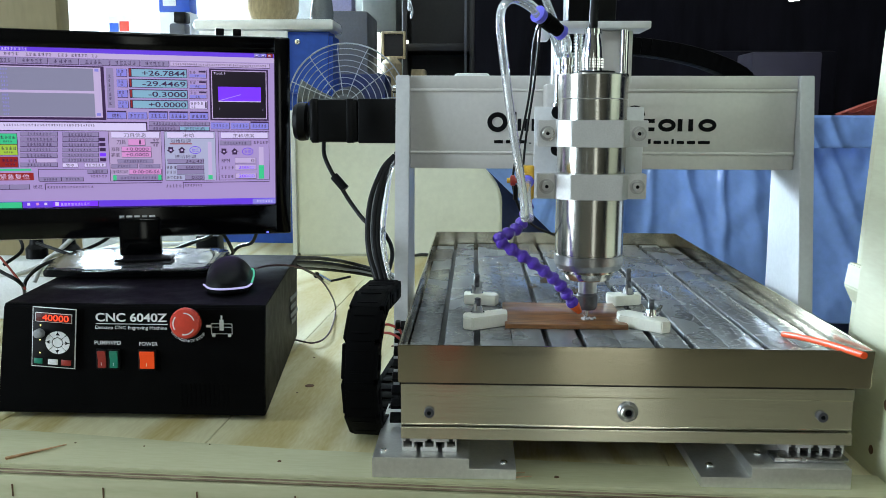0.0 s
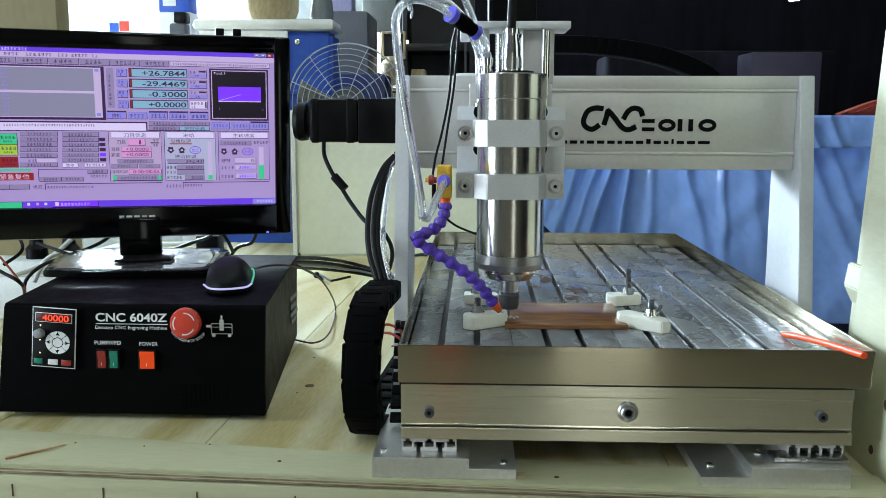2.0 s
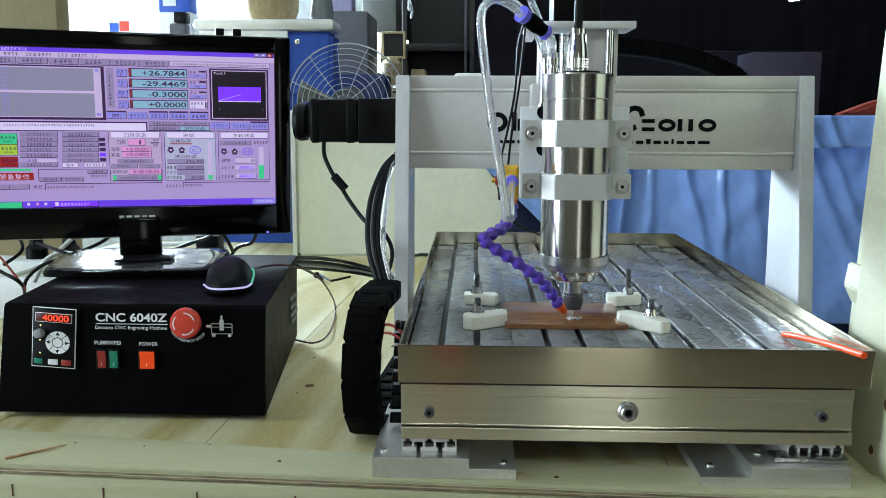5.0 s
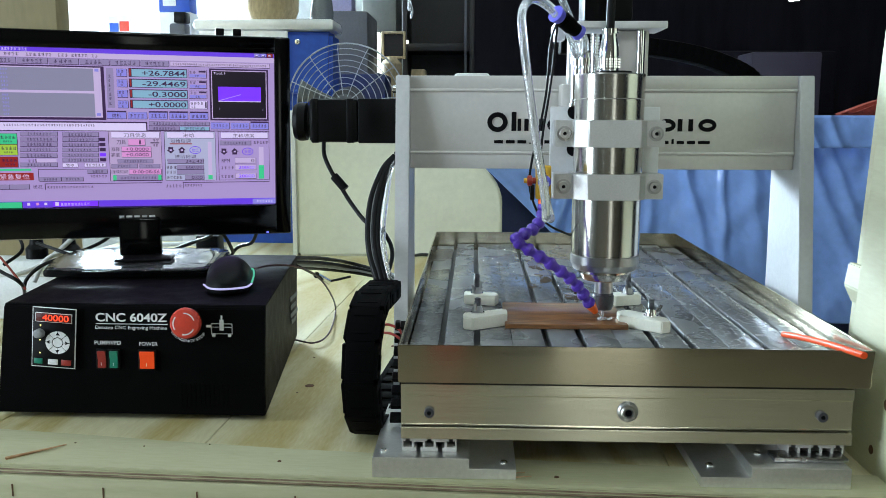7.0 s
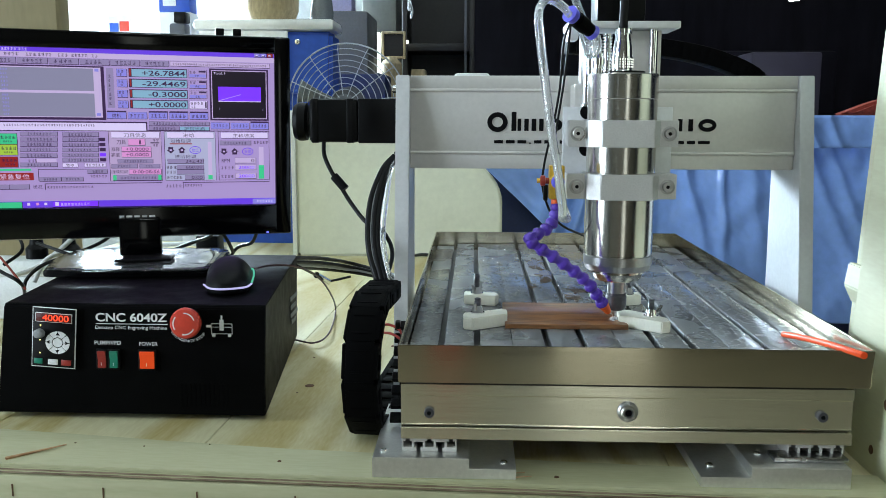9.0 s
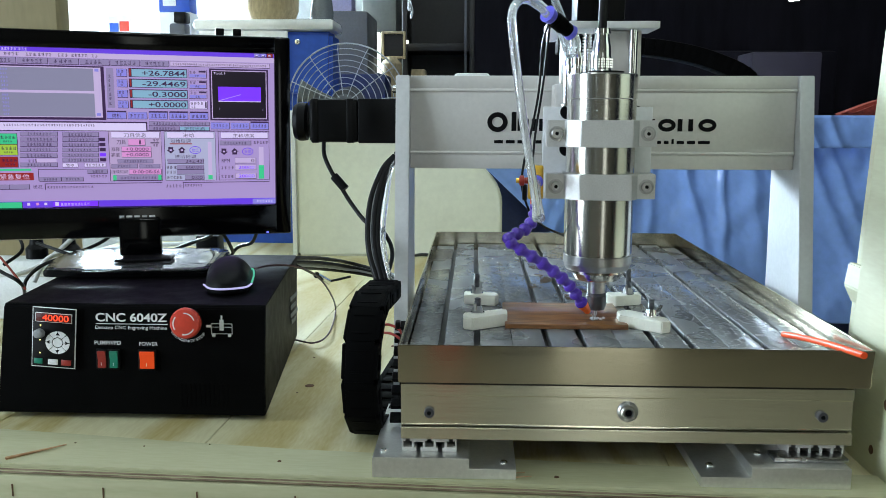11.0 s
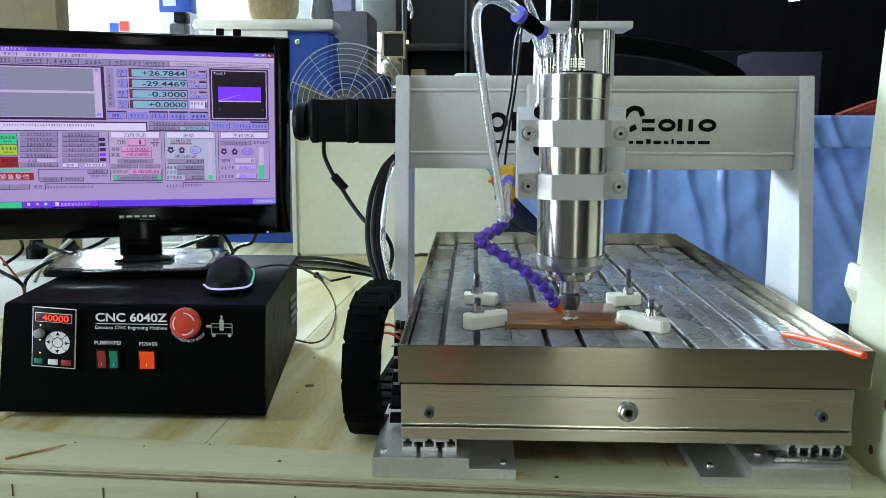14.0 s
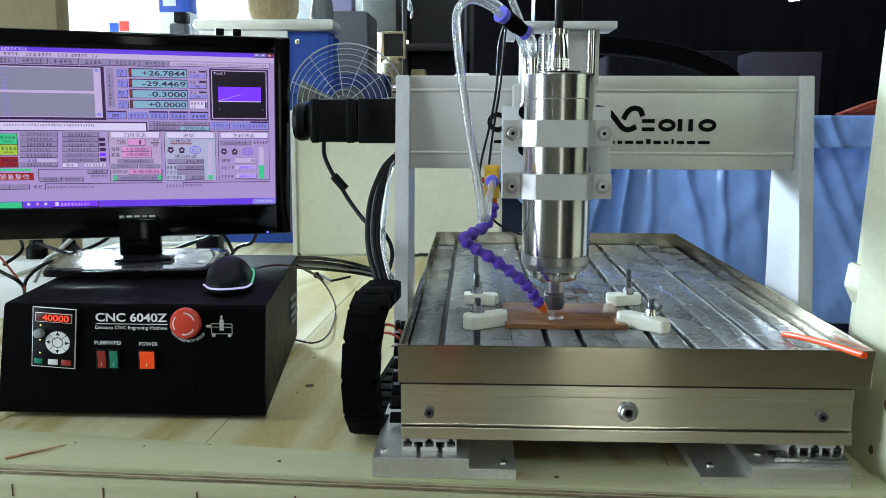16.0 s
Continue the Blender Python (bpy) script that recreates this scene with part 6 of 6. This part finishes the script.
    for k, pts in enumerate(([(-0.6740, 0.5600, 0.0565), (-0.6725, 0.5650, 0.0872), (-0.6454, 0.5700, 0.1124), (-0.6011, 0.5800, 0.1284), (-0.5707, 0.6000, 0.1410), (-0.5491, 0.6200, 0.1559), (-0.5380, 0.6200, 0.1784)],
                             [(-0.7398, 0.6200, 0.1030), (-0.7144, 0.6400, 0.1298), (-0.7426, 0.6600, 0.1670)], [(-0.6788, 0.5000, 0.1150), (-0.6438, 0.5000, 0.0925), (-0.7610, 0.7488, -0.0010), (-0.62, 0.74, -0.001)],
                             [(-0.6679, 0.6000, 0.1460), (-0.6058, 0.5800, 0.1303), (-0.5824, 0.6000, 0.1079)], [(-0.4473, 0.6200, 0.1303), (-0.4090, 0.6400, 0.1443), (-0.3665, 0.6000, 0.1629), (-0.3453, 0.5500, 0.2022)],
                             [(-0.3500, 0.6000, 0.1679), (-0.3439, 0.6200, 0.1458), (-0.3461, 0.6500, 0.1265)], [(-0.2896, 0.6000, 0.1683), (-0.3050, 0.6200, 0.1461), (-0.3459, 0.6600, 0.1259), (-0.40, 0.74, 0.05), (-0.42, 0.80, -0.001)])):
        cable("signal_lead", "black lead tangled behind the monitor", pts, 0.0030)
    cable("red_lead", "thin dull red lead beside the control box", [(-0.7052, 0.5500, 0.1295), (-0.6672, 0.5200, 0.1069), (-0.6397, 0.5000, 0.0861)], 0.0018, REDCLOTH)
    b = boxp("adapter_box", BLACK, None, -0.415, -0.375, 0.66, 0.70, -0.004, 0.152, 0.004)
    tagged(b, "black mains adapter standing behind the monitor", "adapter")


# ---- behind the bench ----
def backdrop():
    p = thing("cream_panel", "cream painted panel standing behind the router", "panel")
    bm = bmesh.new()
    prism(bm, [(-0.388, -0.004), (0.147, -0.004), (0.147, 0.150), (0.138, 0.182), (0.118, 0.212), (0.092, 0.236), (0.060, 0.256), (0.030, 0.372), (-0.388, 0.372)], "y", 1.41, 1.44, 0.006)
    part("sheet", bm, CREAM, p)
    boxp("edge_strip", WHITEPL, p, -0.400, -0.3885, 1.405, 1.445, -0.004, 0.374, 0.002, "white edge strip")
    boxp("rear_brace", PINE, p, -0.30, -0.26, 1.4405, 1.48, -0.004, 0.34, 0.002)
    # drape over a rail
    def drape(name, x0, x1, y, ztop, zbot, slant, seed, nx=480, nz=100):
        bm = bmesh.new()
        g = {}
        for i in range(nx + 1):
            for j in range(nz + 1):
                a, b = i / nx, j / nz
                x = x0 + (x1 - x0) * a
                x = max(x, x0 + slant * b + 0.0004 * i)
                z = ztop + (zbot - ztop) * b
                q = (ztop - z) / 0.616
                # hanging ridges that spread and fade on the way down, over slow swells and small slanting creases
                yy = y + 0.030 * noise.noise((x * 2.6, q * 1.1, seed + 3))
                for top, lean_, wide, deep in RIDGES:
                    u = (x - top - lean_ * q - 0.010 * noise.noise((q * 5, top * 9, seed))) / (wide * (1 + 1.3 * q))
                    yy -= deep * (1 - 0.45 * q) * math.exp(-u * u)
                yy += 0.0055 * noise.noise((x * 13 + q * 5, q * 4.5, seed + 6)) + 0.0016 * noise.noise((x * 40 - q * 16, q * 15, seed + 9))
                g[i, j] = bm.verts.new((x, yy, ztop + (zbot - ztop) * b))
        for i in range(nx):
            for j in range(nz):
                bm.faces.new((g[i, j], g[i, j + 1], g[i + 1, j + 1], g[i + 1, j]))
        ob = part(name, bm, CLOTH, hang)
        ob.modifiers.new("thick", "SOLIDIFY").thickness = 0.0015
        return ob
    RIDGES = ((0.380, -0.22, 0.016, 0.030), (0.420, -0.20, 0.014, 0.045), (0.468, -0.18, 0.012, 0.050), (0.505, -0.16, 0.013, 0.060), (0.532, -0.05, 0.012, 0.055), (0.60, -0.02, 0.010, 0.014),
              (0.655, 0.16, 0.010, 0.016), (0.70, 0.03, 0.012, 0.010), (0.80, 0.02, 0.009, 0.014), (0.86, 0.10, 0.016, 0.012), (1.00, 0.28, 0.013, 0.015), (1.06, 0.30, 0.012, 0.012), (1.20, 0.20, 0.014, 0.016))
    hang = thing("blue_drape", "light blue plastic sheet hanging in soft folds", "drape")
    drape("sheet", -0.06, 1.55, 1.75, 0.366, -0.25, 0.65, 2)
    tagged(drape("folded_edge", 0.90, 1.55, 1.665, 0.366, 0.275, 0.0, 2, 150, 12), "doubled top edge of the sheet")
    tagged(boxp("cabinet", NAVY, None, 0.02, 1.6, 1.84, 2.3, -0.8, 0.36, 0.01), "dark navy cabinet under the blue sheet", "cabinet")
    # blue tub with white lid
    tub = thing("storage_tub", "blue plastic tub with a white lid", "tub")
    bm = bmesh.new()
    prism(bm, [(-0.73, -0.80), (-0.36, -0.80), (-0.345, 0.605), (-0.745, 0.605)], "y", 1.76, 1.90, 0.012)
    part("body", bm, BLUEBOX, tub)
    boxp("white_front", LID, tub, -0.735, -0.474, 1.744, 1.7585, 0.30, 0.606, 0.004, "white front plate of the tub")
    boxp("lid", LID, tub, -0.755, -0.338, 1.75, 1.91, 0.607, 0.640, 0.012)
    lathep("latch", CHROME, tub, [(0.008, 0), (0.008, 0.004), (0.003, 0.006)], (-0.447, 1.759, 0.575), (0, -1, 0))
    boxp("rib", BLUEBOX, tub, -0.470, -0.352, 1.752, 1.762, 0.425, 0.436, 0.003)
    tb = thing("white_table", "white topped table bright with daylight", "table")
    boxp("tabletop", LID, tb, -2.3, -0.9, 2.3, 3.3, 0.52, 0.56, 0.008)
    for x in (-2.2, -1.0):
        for y in (2.4, 3.2):
            boxp("leg", WHITEPL, tb, x - 0.025, x + 0.025, y - 0.025, y + 0.025, -0.8, 0.52, 0.003)
    b = thing("carton", "small white and blue carton with a red patch", "carton", pose(0, 0, 0))
    boxp("box", LID, b, -1.352, -1.268, 2.60, 2.70, 0.56, 0.745, 0.004)
    boxp("blue_side", BLUEBOX, b, -1.352, -1.318, 2.596, 2.5995, 0.60, 0.715, 0.0005)
    boxp("red_patch", REDBTN, b, -1.312, -1.276, 2.596, 2.5995, 0.685, 0.722, 0.0005)
    tagged(boxp("carton", LID, None, -1.128, -1.006, 2.52, 2.62, 0.56, 0.748, 0.004), "plain white carton on the white table", "carton")
    b = thing("carton", "bright blue carton lying on a white carton", "carton")
    boxp("box", BLUEBOX, b, -1.128, -1.008, 2.52, 2.61, 0.7485, 0.86, 0.004)
    boxp("white_band", LID, b, -1.110, -1.060, 2.516, 2.5195, 0.770, 0.830, 0.0005)
    ap = thing("appliance", "small grey desk appliance on the white table", "appliance")
    boxp("body", GREYCOL, ap, -1.050, -0.990, 2.40, 2.46, 0.56, 0.695, 0.008)
    boxp("head", BLACK, ap, -1.030, -0.985, 2.395, 2.45, 0.6955, 0.735, 0.006)
    bm = bmesh.new()
    lathe(bm, [(0.065, 0), (0.078, 0.03), (0.075, 0.12), (0.07, 0.30)], (-0.535, 1.83, 0.641), seg=30)
    for v in bm.verts:
        v.co += Vector((noise.noise(v.co * 20) * 0.012, noise.noise(v.co * 22) * 0.012, 0))
    tagged(part("sack", bm, KRAFT), "wrinkled beige sack on the tub lid", "sack")
    tagged(lathep("jug", SMOKED, None, [(0.03, 0), (0.034, 0.02), (0.03, 0.06), (0.012, 0.08)], (-0.385, 1.83, 0.641)), "grey translucent jug on the tub lid", "jug")
    # grey cabinet, pale column, shelf with things
    cb = thing("grey_cabinet", "dark grey metal cabinet beside the tub", "cabinet")
    boxp("body", GREYCOL, cb, -0.50, -0.30, 2.25, 2.55, -0.8, 0.72, 0.006)
    boxp("lilac_box", LILAC, None, -0.47, -0.36, 2.3, 2.4, 0.722, 0.90, 0.01)
    tagged(bpy.data.objects["lilac_box"], "lilac plastic box on the cabinet", "box")
    boxp("column", COLUMN, None, -0.46, -0.297, 3.35, 3.6, -0.8, 1.95, 0.01)
    tagged(bpy.data.objects["column"], "pale painted wall column", "column", kind="structure")
    lamp = boxp("lit_strip", glow("pale_lit_strip", (0.9, 1.0, 0.85), 1.6), None, -0.361, -0.305, 2.7, 2.72, 0.532, 0.69, 0.004)
    tagged(lamp, "pale lit strip light beside the dark shelf", "strip light")
    boxp("navy_crate", NAVY, None, -0.40, -0.223, 2.1, 2.3, -0.8, 0.50, 0.01)
    tagged(bpy.data.objects["navy_crate"], "dark navy crate behind the fan", "crate")
    pf = thing("framed_board", "dim beige framed board on the far wall side", "board")
    for x0, x1, z0, z1 in ((-0.296, -0.286, 0.585, 0.690), (-0.211, -0.201, 0.585, 0.690), (-0.286, -0.211, 0.680, 0.690), (-0.286, -0.211, 0.585, 0.595)):
        boxp("frame_bar", KRAFT, pf, x0, x1, 2.66, 2.69, z0, z1, 0.003)
    boxp("dark_board", BRONZE, pf, -0.286, -0.211, 2.675, 2.685, 0.595, 0.680, 0)
    boxp("stand_post", BRONZE, pf, -0.255, -0.240, 2.69, 2.71, -0.8, 0.69, 0.002)
    bm = bmesh.new()
    lathe(bm, [(0.050, 0), (0.055, 0.10), (0.050, 0.85), (0.046, 1.25), (0.040, 1.36), (0.018, 1.385)], (-0.250, 2.60, -0.80), seg=22)
    for v in bm.verts:
        v.co += Vector((noise.noise(v.co * 18) * 0.012, noise.noise(v.co * 23) * 0.012, 0))
    tagged(part("paper_roll", bm, KRAFT), "dim beige wrapped roll standing before the dark shelf", "roll")
    # added pale strip in place of a white vertical smear before the shelf
    tagged(tubep("smear_strip", FROTH, None, [(-0.185, 2.62, 1.95), (-0.184, 2.62, 0.86), (-0.180, 2.62, 0.80), (-0.172, 2.63, 0.765), (-0.176, 2.62, 0.735)], 0.005), "thin pale strip added for a vertical white smear", "film")
    sh = thing("shelf", "dark wooden shelf with dim odds and ends", "shelf")
    for z in (0.62, 0.40):
        boxp("shelf_board", BRONZE, sh, -0.20, 0.05, 2.75, 3.0, z, z + 0.03, 0.003)
    for x in (-0.22, 0.05):
        boxp("shelf_side", BRONZE, sh, x, x + 0.02, 2.75, 3.0, -0.8, 1.2, 0.003)
    boxp("shelf_back", BRONZE, sh, -0.20, 0.05, 2.98, 3.0, -0.8, 1.2, 0)
    g = boxp("dim_box", KRAFT, None, -0.190, -0.130, 2.78, 2.9, 0.43, 0.55, 0.006)
    tagged(g, "dim brown box on the shelf", "box")
    lathep("indicator_lamp", glow("small_white_lamp", (1, 0.95, 0.8), 6.0), sh, [(0.004, -0.006), (0.009, 0), (0.004, 0.006)], (-0.202, 2.740, 0.655), label="tiny bright indicator lamp")
    tagged(boxp("hanging_strip", GREYCOL, None, 0.03, 0.04, 2.7, 2.71, 0.42, 1.95, 0.002), "thin hanging grey strip", "strip")
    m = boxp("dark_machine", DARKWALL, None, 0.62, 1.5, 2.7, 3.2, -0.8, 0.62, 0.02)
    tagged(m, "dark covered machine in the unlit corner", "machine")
    m = boxp("purple_carton", mat("dim_purple_card", (0.055, 0.047, 0.075), 0.7), None, 1.10, 1.36, 2.5, 2.69, -0.8, 0.60, 0.01)
    tagged(m, "dim purple carton in the dark corner", "carton")
    far = thing("far_lamp", "slim glowing tube lamp hanging in the dark corner", "lamp")
    rodp("tube", TUBEGLOW, far, (1.50, 3.3, 0.888), (1.62, 3.3, 0.905), 0.008)
    rodp("suspension_rod", GREYCOL, far, (1.56, 3.3, 0.905), (1.56, 3.3, 1.95), 0.004)
    bm = bmesh.new()
    prism(bm, [(1.12, 0.3665), (1.35, 0.3665), (1.35, 0.44), (1.22, 0.405)], "y", 1.74, 1.80, 0.01)
    tagged(part("red_cloth", bm, REDCLOTH), "orange-red cloth on top of the blue sheet", "cloth")
    # fan
    fan = thing("desk_fan", "wire-guarded fan with grey translucent blades", "fan", pose(-0.278, 1.60, 0.392))
    R = 0.165
    for k in range(9):
        q = R * (1 - k * 0.095)
        bm = bmesh.new()
        pts = [(q * math.cos(radians(a)), -0.055 * math.sqrt(max(0, 1 - (q / R) ** 2)) - 0.01, q * math.sin(radians(a))) for a in range(0, 361, 12)]
        tube(bm, pts, 0.0011 if k else 0.0022, 6, 2)
        part("guard_ring", bm, GUARD, fan)
    for a in range(0, 360, 30):
        k = radians(a + 8)
        bm = bmesh.new()
        tube(bm, [(q * R * math.cos(k), -0.055 * math.sqrt(max(0, 1 - q * q)) - 0.011, q * R * math.sin(k)) for q in (0.12, 0.4, 0.7, 0.9, 1.0)], 0.0013, 6, 3)
        part("guard_spoke", bm, GUARD, fan)
    lathep("hub", GREYCOL, fan, [(0.028, 0), (0.028, 0.01), (0.02, 0.016)], (0, -0.052, 0), (0, -1, 0))
    for a in (165, 255, 345):
        bm = bmesh.new()
        g = {}
        for i in range(7):
            for j in range(5):
                rr, w = 0.03 + 0.115 * i / 6, radians(a + (j - 2) * (3.4 + i * 0.5))
                g[i, j] = bm.verts.new((rr * math.cos(w), 0.004 + 0.006 * (j - 2), rr * math.sin(w)))
        for i in range(6):
            for j in range(4):
                bm.faces.new((g[i, j], g[i + 1, j], g[i + 1, j + 1], g[i, j + 1]))
        bl = part("blade", bm, SMOKED, fan)
        bl.modifiers.new("thick", "SOLIDIFY").thickness = 0.003
    rodp("motor_housing", GREYCOL, fan, (0, 0.02, 0), (0, 0.11, 0), 0.05, 0.035)
    boxp("pole", GREYCOL, fan, -0.014, 0.014, 0.05, 0.08, -1.15, -0.03, 0.003)
    rodp("base", GREYCOL, fan, (0, 0.065, -1.192), (0, 0.065, -1.15), 0.15, 0.13)


room()
bench()
ROUTER = machine()
CARRIAGE = carriage(ROUTER)
CHAIN = rear_chain(ROUTER)
side_chain()
clamp_set()
workpiece()
control_box()
monitor()
mouse()
cables()
backdrop()


def motions():
    """The carriage runs left, turns, runs right, turns and comes back slowly; the chain follows at half its way."""
    way = [(0.0, 26.8), (0.5, -1.5), (1.0, -27.4), (1.5, -47.0), (2.0, -66.6), (2.15, -64.5), (2.5, -51.6), (3.0, -36.6), (3.5, -24.3), (4.0, -11.2), (5.0, 9.5), (5.8, 24.0),
           (6.5, 36.4), (7.0, 46.0), (7.5, 53.2), (8.0, 60.4), (8.5, 66.9), (8.65, 66.3), (9.0, 61.0), (10.0, 48.6), (11.0, 37.2), (11.5, 31.9), (12.0, 25.8), (12.5, 21.0), (13.0, 15.3), (13.5, 10.9),
           (14.0, 5.6), (14.5, 1.2), (15.0, -3.5), (15.5, -7.8), (16.0, -12.6)]
    walk(CARRIAGE, [(t, pose(x / 1000, 0, 0)) for t, x in way])
    walk(CHAIN, [(t, pose(x / 2000, 0, 0)) for t, x in way])


motions()
